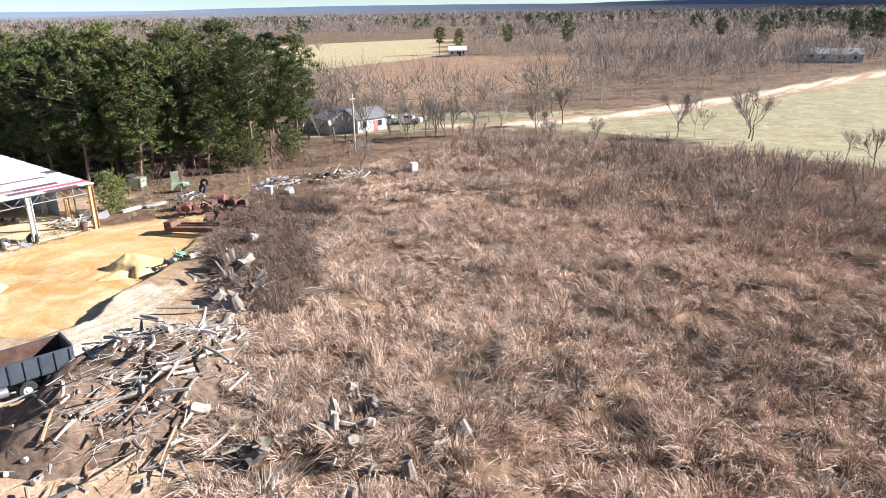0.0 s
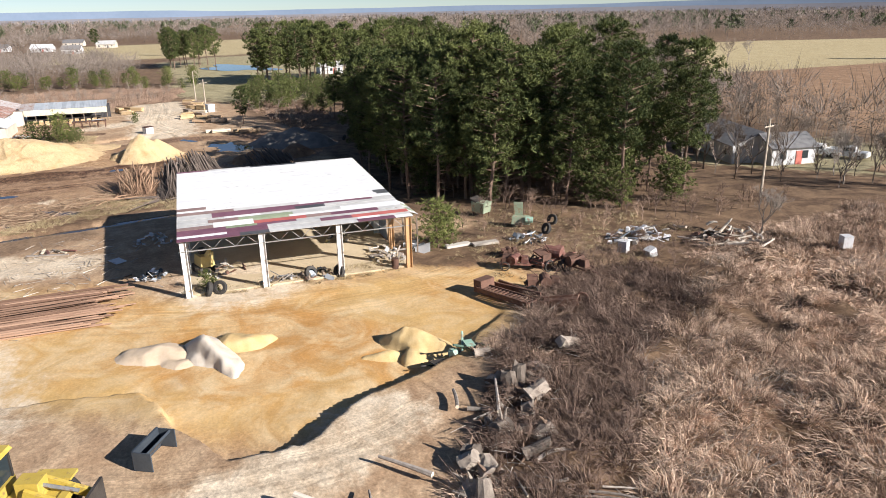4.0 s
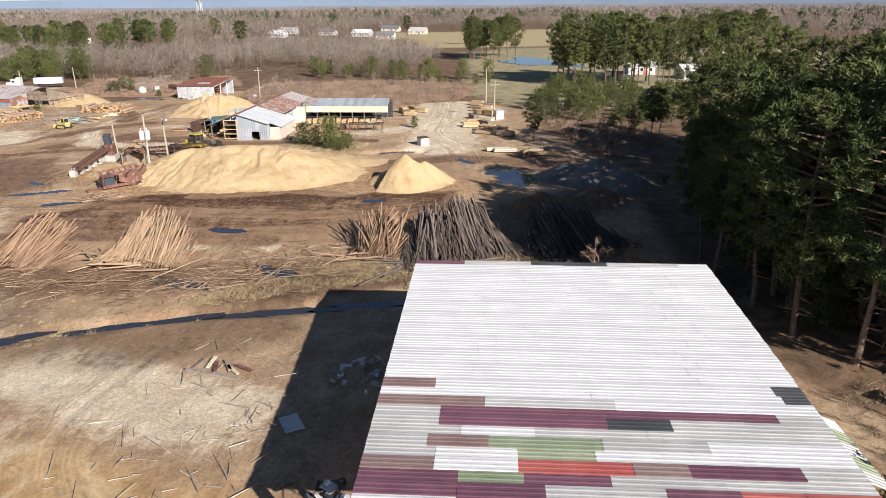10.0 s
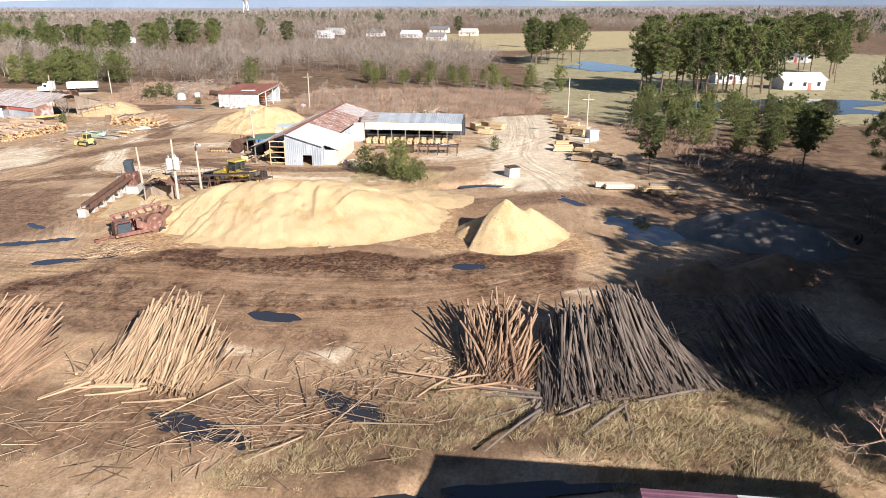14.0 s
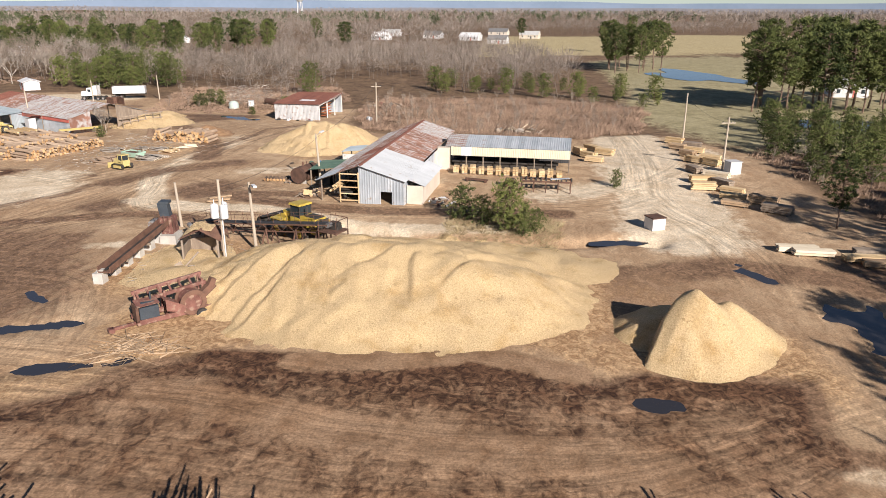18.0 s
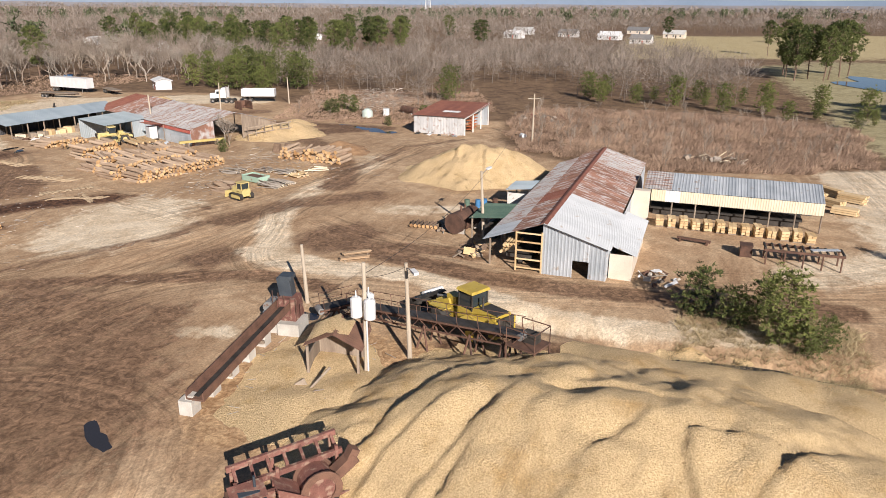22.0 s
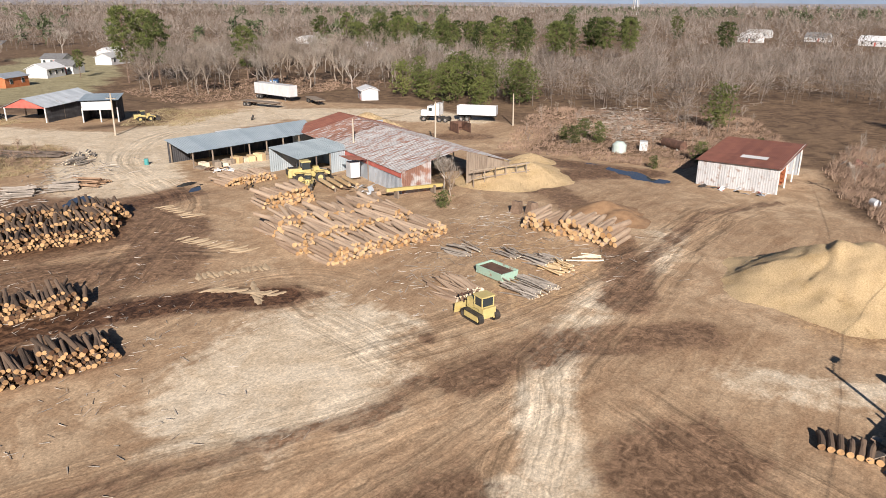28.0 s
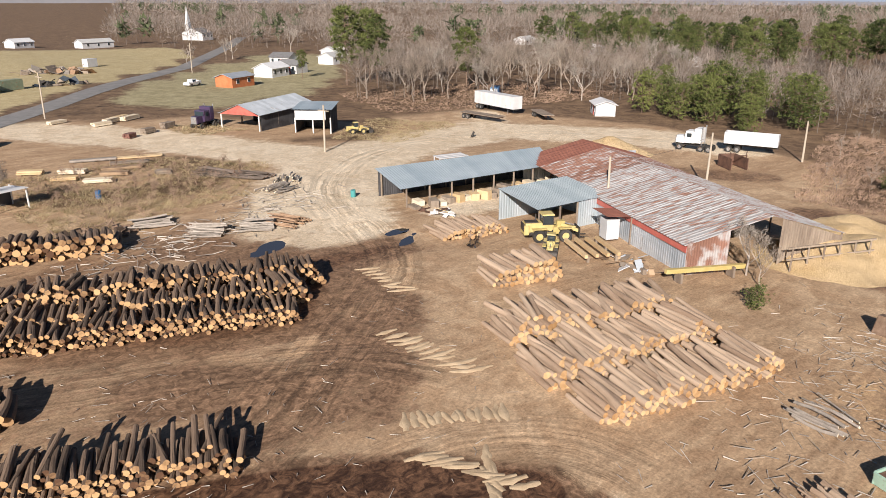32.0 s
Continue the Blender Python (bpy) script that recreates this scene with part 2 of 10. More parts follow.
    def mesh(self, name, materials, smooth_shade=False):
        me = bpy.data.meshes.new(name)
        me.from_pydata([tuple(p) for p in self.v], [], self.f)
        for m in materials if isinstance(materials, (list, tuple)) else [materials]:
            me.materials.append(m)
        if smooth_shade:
            me.polygons.foreach_set("use_smooth", np.full(len(me.polygons), True))
        me.update()
        return me


def part(name, shape, material, parent, label="", smooth_shade=False):
    """One mesh object under a thing or a part."""
    me = shape.mesh(name, material, smooth_shade) if isinstance(shape, Shape) else shape
    ob = new(name, me)
    ob.parent = parent
    if label:
        ob["label"] = label
    return ob


def thing(name, label, category, x=0.0, y=0.0, z=0.0, turn=0.0, group="", kind=""):
    """An empty at the base of a thing, which parents its parts."""
    ob = new(name)
    ob.matrix_basis = pose(x, y, z, 0, 0, turn)
    ob.empty_display_size = 0.3
    return tagged(ob, label, category, group, kind)


def single(name, shape, material, label, category, m=None, group="", kind="", smooth_shade=False):
    me = shape.mesh(name, material, smooth_shade) if isinstance(shape, Shape) else shape
    ob = new(name, me)
    if m is not None:
        ob.matrix_basis = m
    return tagged(ob, label, category, group, kind)


# ---- the lie of the land ----
EDGE = [(-56, -2), (-53, 4), (-52, 11), (-47, 13), (-43, 15), (-43, 18), (-45, 20), (-48, 25), (-50, 29), (-56, 34), (-20, 60), (0, 20), (-20, -20), (-45, -12)]
DITCH = [(-80, -34), (-86, -21), (-91, -13), (-95, -3), (-97, 5), (-99, 13), (-101, 20)]
GUTTER = [(-156, -24), (-154, -14), (-154.5, -6), (-155.5, 0), (-157.5, 3.5), (-157, 7)]
PUDDLES = []      # x, y, long radius, short radius, turn
for row in ((-101.0, -8, 3.2, 1.0, 75), (-103.5, 0, 3.5, 1.0, 60), (-115, -8, 3.0, 0.8, 80), (-124.5, -31.8, 4.2, 0.8, 115), (-129.6, -36.5, 4.2, 0.7, 113), (-133.8, -40.6, 2.0, 0.45, 60), (-127, 4.5, 2.6, 0.9, 95),
            (-140, 21, 5.5, 3.0, 30), (-150, 14, 2.5, 1.0, 20), (-151, -40, 2.4, 0.7, 80), (-175, -114, 2.6, 1.1, 40), (-186, -108, 2.4, 0.9, 30), (-191, -104, 1.8, 0.7, 40), (-228, -70, 5.0, 1.4, 70), (-212, -78, 3.0, 1.0, 60), (-187, -111, 1.5, 0.6, 10)):
    PUDDLES.append(row)


def land(x, y):
    """Height of the ground."""
    x, y = np.asarray(x, float), np.asarray(y, float)
    z = np.interp(-x, [0, 40, 70, 95, 190, 235, 300], [2, 1.9, 1.4, 0, 0, -1.3, -1.5])
    away = np.hypot(x + 130, y + 20)
    bank = smooth(-0.22, 0.18, inside(x, y, EDGE) + 1.3 * (fbm(x, y, 2.2, 4, 5) - 0.5))
    z = z + bank * 0.95 * smooth(-58, -46, x) * (1 - smooth(-38, -25, x))
    z = z - (0.62 + 0.3 * (fbm(x, y, 3.0, 2, 15) - 0.5)) * np.exp(-(line_distance(x, y, DITCH) / (0.75 + 0.5 * fbm(x, y, 2.5, 2, 14))) ** 2)
    z = z - 0.75 * np.exp(-(line_distance(x, y, GUTTER) / 1.1) ** 2)
    calm = np.ones(np.shape(x))
    for px, py, a, b, turn in PUDDLES:
        c, s = math.cos(radians(turn)), math.sin(radians(turn))
        u, v = ((x - px) * c + (y - py) * s) / a, (-(x - px) * s + (y - py) * c) / b
        near = np.hypot(u, v) + 1.9 * (fbm(x, y, 2.0, 3, 9) - 0.5)
        z = z - 0.20 * (1 - smooth(0.45, 1.25, near))
        calm = np.minimum(calm, smooth(1.7, 3.0, np.hypot(u, v)))
    z = z + calm * ((fbm(x, y, 9, 3, 21) - 0.5) * 0.22 + (fbm(x, y, 2.0, 2, 22) - 0.5) * 0.10 * (1 - smooth(150, 260, away)))
    brush = smooth(0, 4, inside(x, y, BRUSH))
    z = z + brush * (fbm(x, y, 3.2, 3, 33) - 0.4) * 1.5
    z = z + smooth(500, 3000, away) * (fbm(x, y, 900, 3, 44) - 0.62) * 30
    return z


ROAD = [(-78, 101), (-65, 109), (-55, 124), (-47, 146), (-39, 179), (-28, 229), (10, 330)]
BRUSH = [(-59, 39), (-53, 34), (-44, 27.5), (-36, 23.5), (-30, 18), (-22, 12), (-10, 4), (8, -6), (30, 30), (20, 96), (-12, 95), (-36, 98), (-62, 90), (-66, 78), (-64, 60), (-57, 47)]


def G(x, y):
    """Height of the ground sheet at a place."""
    i, j = int(np.clip(np.searchsorted(gx, x) - 1, 0, len(gx) - 2)), int(np.clip(np.searchsorted(gy, y) - 1, 0, len(gy) - 2))
    u, v = (x - gx[i]) / (gx[i + 1] - gx[i]), (y - gy[j]) / (gy[j + 1] - gy[j])
    return float((Z[i, j] * (1 - u) + Z[i + 1, j] * u) * (1 - v) + (Z[i, j + 1] * (1 - u) + Z[i + 1, j + 1] * u) * v)


def axis(lo, hi, step, out_lo, out_hi, fine):
    mid = list(np.arange(lo, fine[0], step)) + list(np.arange(fine[0], fine[1], step * 0.4)) + list(np.arange(fine[1], hi, step))
    s, a = step, [lo]
    while a[-1] > out_lo:
        s *= 1.16
        a.append(a[-1] - s)
    s, b = step, [mid[-1]]
    while b[-1] < out_hi:
        s *= 1.16
        b.append(b[-1] + s)
    return np.array(a[:0:-1] + mid + b[1:])


gx, gy = axis(-240, 2, 0.5, -4700, 4300, (-60, -40)), axis(-130, 60, 0.5, -4300, 4600, (0, 34))
X, Y = np.meshgrid(gx, gy, indexing="ij")
Z = land(X, Y)
M1, M2 = np.zeros((*X.shape, 4)), np.zeros((*X.shape, 4))
CH = {"dark": (M1, 0), "pale": (M1, 1), "orange": (M1, 2), "straw": (M1, 3), "grass": (M2, 0), "litter": (M2, 1), "chips": (M2, 2), "red": (M2, 3)}


def paint(kind, width, strength, *pts):
    """Strokes of another soil or a darker tone along a line of places."""
    a, i = CH[kind]
    d = line_distance(X, Y, pts)
    a[..., i] = np.maximum(a[..., i], strength * (1 - smooth(0.35 * width, 1.25 * width, d)))


def area(kind, strength, soft, *pts):
    a, i = CH[kind]
    a[..., i] = np.maximum(a[..., i], strength * smooth(-soft, soft, inside(X, Y, pts)))


def clear(soft, *pts):
    """Bares an area of grass and litter."""
    k = 1 - smooth(-soft, soft, inside(X, Y, pts))
    for kind in ("litter", "grass", "straw", "red"):
        a, i = CH[kind]
        a[..., i] *= k


# dark trampled mud round the log rows
area("dark", 0.50, 6, (-143, -84), (-163, -80), (-172, -88), (-182, -100), (-180, -118), (-150, -130), (-138, -104))
# everything outside the yard is leaf litter and rough grass
YARD = [(-44, 29), (-57, 38), (-70, 40), (-88, 33), (-110, 33), (-150, 33), (-175, 26), (-205, 24), (-222, 12), (-212, -6), (-205, -24), (-214, -40), (-226, -48), (-246, -52), (-240, -72), (-232, -92), (-252, -98), (-262, -135), (-250, -170), (-222, -172), (-196, -188), (-168, -200), (-150, -190), (-158, -150), (-140, -128), (-120, -90), (-95, -60), (-60, -40), (-20, -30), (0, 0), (-25, 14)]
M2[..., 1] = 0.9 * smooth(2, -5, inside(X, Y, YARD))
area("red", 0.9, 12, (-150, 130), (-100, 125), (-100, 215), (-150, 290), (-240, 270), (-205, 175))
area("straw", 1.0, 8, (-212, 180), (-218, 276), (-364, 470), (-400, 310))
area("grass", 0.9, 6, (-48, 104), (-66, 101), (-100, 80), (-110, 112), (-62, 128), (-45, 170), (-33, 235), (60, 330), (180, 120), (20, 95), (-12, 97))
k_road = 1 - smooth(2.0, 6.0, line_distance(X, Y, ROAD))
for kind in ("grass", "litter", "straw", "red"):
    CH[kind][0][..., CH[kind][1]] *= 1 - k_road
paint("pale", 2, 0.75, *ROAD)
area("straw", 0.75, 10, (-30, 110), (-15, 100), (120, 150), (60, 320), (-28, 215))
paint("pale", 2.6, 1.0, (-68, 98), (-56, 123), (-44, 173), (-32, 241), (10, 330))
area("grass", 0.8, 10, (-205, 25), (-250, 8), (-300, 10), (-420, 0), (-470, 60), (-430, 190), (-320, 170), (-220, 110))
area("straw", 0.7, 20, (-420, -60), (-700, -80), (-760, 180), (-520, 210))
area("grass", 1.0, 5, (-186, -214), (-205, -204), (-232, -214), (-270, -260), (-300, -330), (-286, -345), (-238, -297), (-205, -254))
area("straw", 0.95, 5, (-160, -206), (-196, -262), (-232, -310), (-270, -388), (-240, -430), (-60, -430), (-60, -220))
paint("pale", 1.2, 0.8, (-166, -232), (-185, -300), (-200, -416))
clear(2, (-88, 33), (-70, 40), (-57, 38), (-60, 50), (-72, 48))
# full litter below the brush; its dark colour stands in for shade between stems
M2[..., 1] = np.maximum(M2[..., 1], 1.7 * smooth(-1, 1.5, inside(X, Y, BRUSH)))
area("chips", 0.5, 6, (-109, -34), (-108, -6), (-112, 4), (-118, 12), (-131, 14), (-133, -4), (-131, -24), (-124, -38))
paint("chips", 5, 0.95, (-141, -36), (-143, -31), (-146, -27), (-148, -20), (-149, -12), (-148, -2), (-143, 3))
area("red", 0.55, 5, (-112, -36), (-110, -8), (-112, 6), (-120, 15), (-130, 12), (-128, -6), (-126, -28))
area("pale", 0.62, 5, (-250, -92), (-262, -100), (-280, -108), (-300, -98), (-290, -86), (-262, -84))
# soils and darker tones of the yard
area("orange", 1.1, 3.5, (-60, -12), (-69, -10), (-70.5, -2), (-68, 10), (-66, 14), (-65.5, 31), (-66, 38), (-60, 39), (-51, 31), (-44, 18), (-47, 13), (-53, 4))
paint("orange", 3, 0.6, (-66, 26), (-67, 32))
# litter right of the shed; part of the pines' shade is painted in here
paint("litter", 5, 1.1, (-70, 34), (-73, 42), (-74, 52), (-68, 58), (-66, 48))
area("dark", 0.95, 2, (-60, 41), (-53, 35.5), (-44, 29), (-37, 25.5), (-33, 27), (-36, 33), (-42, 40), (-49, 48), (-56, 54), (-63, 56))
# dark stroke over the same ground, soil and painted tree shade together
paint("dark", 4, 0.9, (-68, 36), (-72, 46), (-78, 46), (-70, 54))
paint("orange", 5, 0.55, (-70, 6), (-74, -6), (-70, -16))
paint("pale", 8, 0.9, (-117, -42), (-98, -27), (-76, -14), (-63, -6), (-52, -1))
paint("pale", 4.5, 0.95, (-85, -9), (-82, -2), (-80, 3))
paint("pale", 3.5, 0.8, (-44, 22), (-40, 17), (-38, 12))
paint("pale", 6, 0.8, (-68, 17), (-82, 24), (-90, 24))
paint("dark", 5, 0.7, (-101, -22), (-101, -10), (-104, 2))
paint("litter", 3.5, 0.8, (-96, -2), (-101, 4), (-104, 12), (-102, 22))
paint("litter", 5, 0.55, (-100, -20), (-90, -18), (-88, -6), (-92, 2))
paint("dark", 2.4, 0.8, (-112, -30), (-113, -16), (-112, -4))
paint("red", 2.6, 0.8, (-123, -24), (-121, -10), (-121, 4))
paint("dark", 1.8, 0.9, (-150, -25), (-152, -19), (-151, -13))
paint("red", 3, 0.8, (-147, -20), (-149, -10), (-148, -3))
paint("dark", 4, 0.6, (-117, -30), (-119, -16), (-117, -4), (-121, 8))
# broad darker band round the gravel pile
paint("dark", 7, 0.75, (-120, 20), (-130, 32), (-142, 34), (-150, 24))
paint("dark", 3.5, 0.7, (-147, 4), (-151, 12), (-150, 20))
paint("chips", 7, 0.9, (-131, -27), (-138, -20), (-141, -8), (-136, 2), (-133, 10))
paint("chips", 5, 0.8, (-138, -34), (-146, -33), (-144, -26), (-148, -12), (-147, 0))
paint("pale", 7, 1.2, (-228, 6), (-205, 8), (-186, 8), (-172, 10), (-160, 10))
paint("pale", 4, 0.7, (-206, 18), (-190, 18), (-172, -4))
paint("pale", 1.7, 0.95, (-160.7, -50.5), (-160, -42.5), (-160.3, -34.3), (-158.8, -28.3), (-156.7, -23), (-156.7, -17), (-158, -8))
paint("dark", 1.9, 0.85, (-166, -45.7), (-163.9, -37.6), (-162.3, -28.8), (-162.2, -22), (-162.9, -14.4), (-165, -2))
paint("dark", 1.6, 0.8, (-146.3, -64.4), (-151.7, -55.1), (-156, -46.7), (-155.7, -40))
area("dark", 0.70, 4, (-126, -60), (-150, -64), (-150, -47), (-141, -40), (-136, -37), (-126, -38))
paint("pale", 1.2, 0.75, (-145.3, -44.6), (-146.4, -41.8))
paint("dark", 0.9, 0.95, (-149.9, -27.7), (-151.5, -24.1))
area("dark", 1.0, 1.5, (-120.8, -29.3), (-125.4, -27.5), (-128.4, -23.2), (-128.6, -17.6), (-130.4, -12.8), (-129.8, -8.1), (-130, -2), (-129.3, 2), (-131.8, 8.4), (-131.5, 14), (-120, 12), (-115, -8), (-113, -28), (-117, -31))
paint("dark", 3.0, 1.35, (-117.9, -30), (-122, -23.8), (-124.9, -16), (-125.6, -7.2), (-126, -1.5))
paint("dark", 1.4, 1.25, (-127.5, -23), (-128, -15), (-129.5, -9), (-128.5, -3))
paint("dark", 2.0, 1.3, (-119, -16), (-120, -6), (-123, 4), (-124, 12))
area("red", 0.6, 2.5, (-133, 0), (-134, 8), (-146, 13), (-150, 6), (-146, 0), (-139, 1.5))
paint("dark", 2.4, 1.2, (-125, 0), (-128.8, 4.3), (-128.1, 7.3))
paint("red", 1.6, 0.95, (-127.9, -17.2), (-129.4, -11.1), (-131.5, -6.7), (-129.6, -0.5))
area("pale", 0.95, 3, (-163, -74), (-169, -74), (-170, -66), (-166, -60.5), (-162, -60), (-156, -62), (-153, -65), (-155, -71))
paint("pale", 2.2, 0.8, (-161.5, -48), (-167, -52), (-172.5, -54.6), (-179, -55.7))
paint("pale", 2.6, 0.55, (-179, -55.7), (-192, -56), (-203, -57.4))
paint("pale", 2.4, 0.6, (-178, -44.4), (-178.2, -40.7), (-180.3, -37.6))
paint("pale", 1.8, 0.85, (-159.5, -48), (-159.4, -44), (-159.5, -40))
area("pale", 0.85, 3, (-164.4, -72), (-172.4, -73), (-173, -64.5), (-166, -63), (-162, -68))
area("dark", 0.85, 2.5, (-165.2, -49), (-169, -48.3), (-172.5, -45.3), (-170.5, -41), (-165.5, -40), (-162.5, -44), (-163, -47))
area("dark", 0.8, 2.5, (-156.6, -56), (-161, -54.4), (-161.5, -51.6), (-158.6, -49.4), (-154.7, -50.6))
paint("dark", 2.0, 0.7, (-166.3, -40), (-166.7, -36.7), (-167.2, -34), (-166.8, -31))
paint("dark", 1.3, 0.55, (-147, -67.6), (-154.7, -63.3), (-161.5, -59.8), (-166, -59.6))
paint("dark", 1.4, 0.55, (-193.6, -56.7), (-213, -57), (-224, -52))
paint("dark", 1.0, 0.7, (-170, -75.4), (-172, -73.7))
paint("dark", 0.8, 0.8, (-171.1, -62.9), (-170.6, -62.5))
paint("dark", 2.8, 1.15, (-152, -86.4), (-156, -85), (-161, -83), (-165.4, -80.5), (-170, -76))
area("dark", 0.95, 3, (-153.5, -103), (-162, -97.5), (-171.5, -95.5), (-178.5, -104), (-187, -105), (-186, -110), (-176, -112), (-150, -112))
area("dark", 0.75, 3, (-150, -92), (-158, -92), (-168, -88), (-168, -84), (-158, -86), (-150, -90))
area("dark", 1.1, 2, (-148, -90), (-159, -80), (-158, -75.5), (-146, -80))
paint("dark", 5, 0.75, (-160, -95), (-168, -88), (-176, -98), (-176, -108), (-170, -118))
paint("dark", 3, 0.7, (-184, -54), (-194, -58), (-204, -66), (-214, -76))
paint("dark", 4, 0.9, (-212, -78), (-222, -78), (-230, -70), (-228, -90))
paint("dark", 3, 0.7, (-182, -48), (-176, -55), (-168, -58))
paint("chips", 5, 0.5, (-191, -69), (-190, -61), (-181, -61))
paint("chips", 5, 0.8, (-196, -36), (-200, -32), (-190, -40))
paint("pale", 9, 1.3, (-182, -118), (-188, -128), (-198, -140), (-211, -147), (-236, -152), (-252, -132), (-256, -118))
paint("pale", 8, 1.3, (-200, -142), (-192, -156), (-184, -172), (-172, -190), (-160, -206))
paint("pale", 4, 0.8, (-196, -114), (-204, -114), (-212, -120))
paint("pale", 5, 0.7, (-236, -152), (-246, -166), (-256, -176))
paint("litter", 5, 0.85, (-166, -142), (-176, -140), (-184, -146), (-180, -156))
paint("litter", 5, 0.8, (-225, -172), (-212, -158), (-204, -160))
paint("dark", 6, 0.6, (-152, -110), (-160, -118), (-172, -122))
paint("dark", 5, 0.65, (-224, -108), (-234, -112), (-240, -104))
for i in range(12):
    px, py = random.uniform(-128, -108), random.uniform(-45, 14)
    paint(random.choice(("dark", "red", "pale")), random.uniform(0.8, 2.0), 0.6, (px, py), (px - 3, py + 6), (px - 2, py + 11))


def soil_material():
    m = bpy.data.materials.new("soil")
    m.use_nodes = True
    N, L = m.node_tree.nodes, m.node_tree.links
    bsdf = N["Principled BSDF"]
    geo = N.new("ShaderNodeNewGeometry")

    def noise_at(scale, detail=6, turn=0.0, stretch=(1, 1, 1), warp=0.0):
        mp = N.new("ShaderNodeMapping")
        mp.inputs["Rotation"].default_value[2] = radians(turn)
        mp.inputs["Scale"].default_value = stretch
        L.new(geo.outputs["Position"], mp.inputs[0])
        n = N.new("ShaderNodeTexNoise")
        n.inputs["Scale"].default_value, n.inputs["Detail"].default_value, n.inputs["Distortion"].default_value = scale, detail, warp
        n.inputs["Roughness"].default_value = 0.62
        L.new(mp.outputs[0], n.inputs[0])
        return n.outputs[0]

    def math_node(op, a, b):
        n = N.new("ShaderNodeMath")
        n.operation = op
        for i, v in enumerate((a, b)):
            if isinstance(v, (int, float)):
                n.inputs[i].default_value = v
            else:
                L.new(v, n.inputs[i])
        return n.outputs[0]

    def ramp(v, a, b):
        n = N.new("ShaderNodeMapRange")
        n.interpolation_type = "SMOOTHSTEP"
        n.inputs["From Min"].default_value, n.inputs["From Max"].default_value = a, b
        L.new(v, n.inputs[0])
        return n.outputs[0]

    def mix(f, a, b):
        n = N.new("ShaderNodeMix")
        n.data_type = "RGBA"
        L.new(f, n.inputs[0])
        for i, v in ((6, a), (7, b)):
            if isinstance(v, tuple):
                n.inputs[i].default_value = (*v, 1)
            else:
                L.new(v, n.inputs[i])
        return n.outputs[2]

    big, mid, small = noise_at(0.05, 5, warp=0.6), noise_at(0.30, 8, warp=1.2), noise_at(6.5, 10)
    ruts = noise_at(1.0, 9, 20, (0.8, 1.2, 1), 0.8)
    s1, s2 = noise_at(0.42, 7, 33, (0.3, 1.3, 1), 1.6), noise_at(0.5, 7, -52, (0.28, 1.3, 1), 1.6)
    streak = math_node("ADD", math_node("MULTIPLY", s1, 0.5), math_node("MULTIPLY", s2, 0.5))
    masks = []
    for name in ("soils", "covers"):
        at = N.new("ShaderNodeAttribute")
        at.attribute_name = name
        sp = N.new("ShaderNodeSeparateColor")
        L.new(at.outputs["Color"], sp.inputs[0])
        masks += [sp.outputs[0], sp.outputs[1], sp.outputs[2], at.outputs["Alpha"]]
    dark, pale, orange, straw, grass, litter, chips, red = masks
    edge = math_node("ADD", math_node("MULTIPLY", math_node("SUBTRACT", mid, 0.5), 1.3), math_node("MULTIPLY", math_node("SUBTRACT", streak, 0.5), 1.5))

    clods = noise_at(1.3, 8, 12, (1, 1, 1), 1.5)

    def fac(mask, soft=0.22, k=1.0, torn_edge=0.0):
        soft *= 0.6
        rag = math_node("ADD", edge, math_node("MULTIPLY", math_node("SUBTRACT", ruts, 0.5), 0.9))
        if torn_edge:
            rag = math_node("ADD", rag, math_node("MULTIPLY", math_node("SUBTRACT", clods, 0.5), torn_edge))
        return ramp(math_node("ADD", mask, math_node("MULTIPLY", rag, k)), 0.5 - soft, 0.5 + soft)

    def wheel_marks(name):
        """Fine lines along a swath, with the marks of lugs across them."""
        at = N.new("ShaderNodeAttribute")
        at.attribute_name = name
        sp = N.new("ShaderNodeSeparateXYZ")
        L.new(at.outputs["Vector"], sp.inputs[0])
        out = []
        for fu, fv, detail in ((2.0, 0.05, 3), (7.0, 0.16, 2)):
            cb, n = N.new("ShaderNodeCombineXYZ"), N.new("ShaderNodeTexNoise")
            L.new(math_node("MULTIPLY", math_node("ADD", sp.outputs[0], math_node("MULTIPLY", math_node("SUBTRACT", mid, 0.5), 0.9)), fu), cb.inputs[0])
            L.new(math_node("MULTIPLY", sp.outputs[1], fv), cb.inputs[1])
            n.inputs["Scale"].default_value, n.inputs["Detail"].default_value, n.inputs["Roughness"].default_value = 1.0, detail, 0.6
            L.new(cb.outputs[0], n.inputs[0])
            out.append(n.outputs[0])
        both = math_node("ADD", math_node("MULTIPLY", out[0], 0.62), math_node("MULTIPLY", out[1], 0.38))
        return both, math_node("MULTIPLY", sp.outputs[2], ramp(math_node("ADD", streak, math_node("MULTIPLY", sp.outputs[2], 0.2)), 0.42, 0.68))

    lines_a, weight_a = wheel_marks("tracks")
    lines_b, weight_b = wheel_marks("cross_tracks")
    base = mix(ramp(streak, 0.38, 0.62), (0.32, 0.205, 0.122), (0.47, 0.33, 0.207))
    base = mix(ramp(big, 0.40, 0.62), base, mix(ramp(mid, 0.40, 0.60), (0.39, 0.262, 0.16), (0.53, 0.385, 0.25)))
    clay = mix(ramp(big, 0.40, 0.60), (0.50, 0.265, 0.085), (0.56, 0.365, 0.145))
    smooth_clay = fac(orange, 0.7, 0.45)
    col = mix(smooth_clay, base, mix(ramp(mid, 0.36, 0.70), clay, (0.66, 0.49, 0.275)))
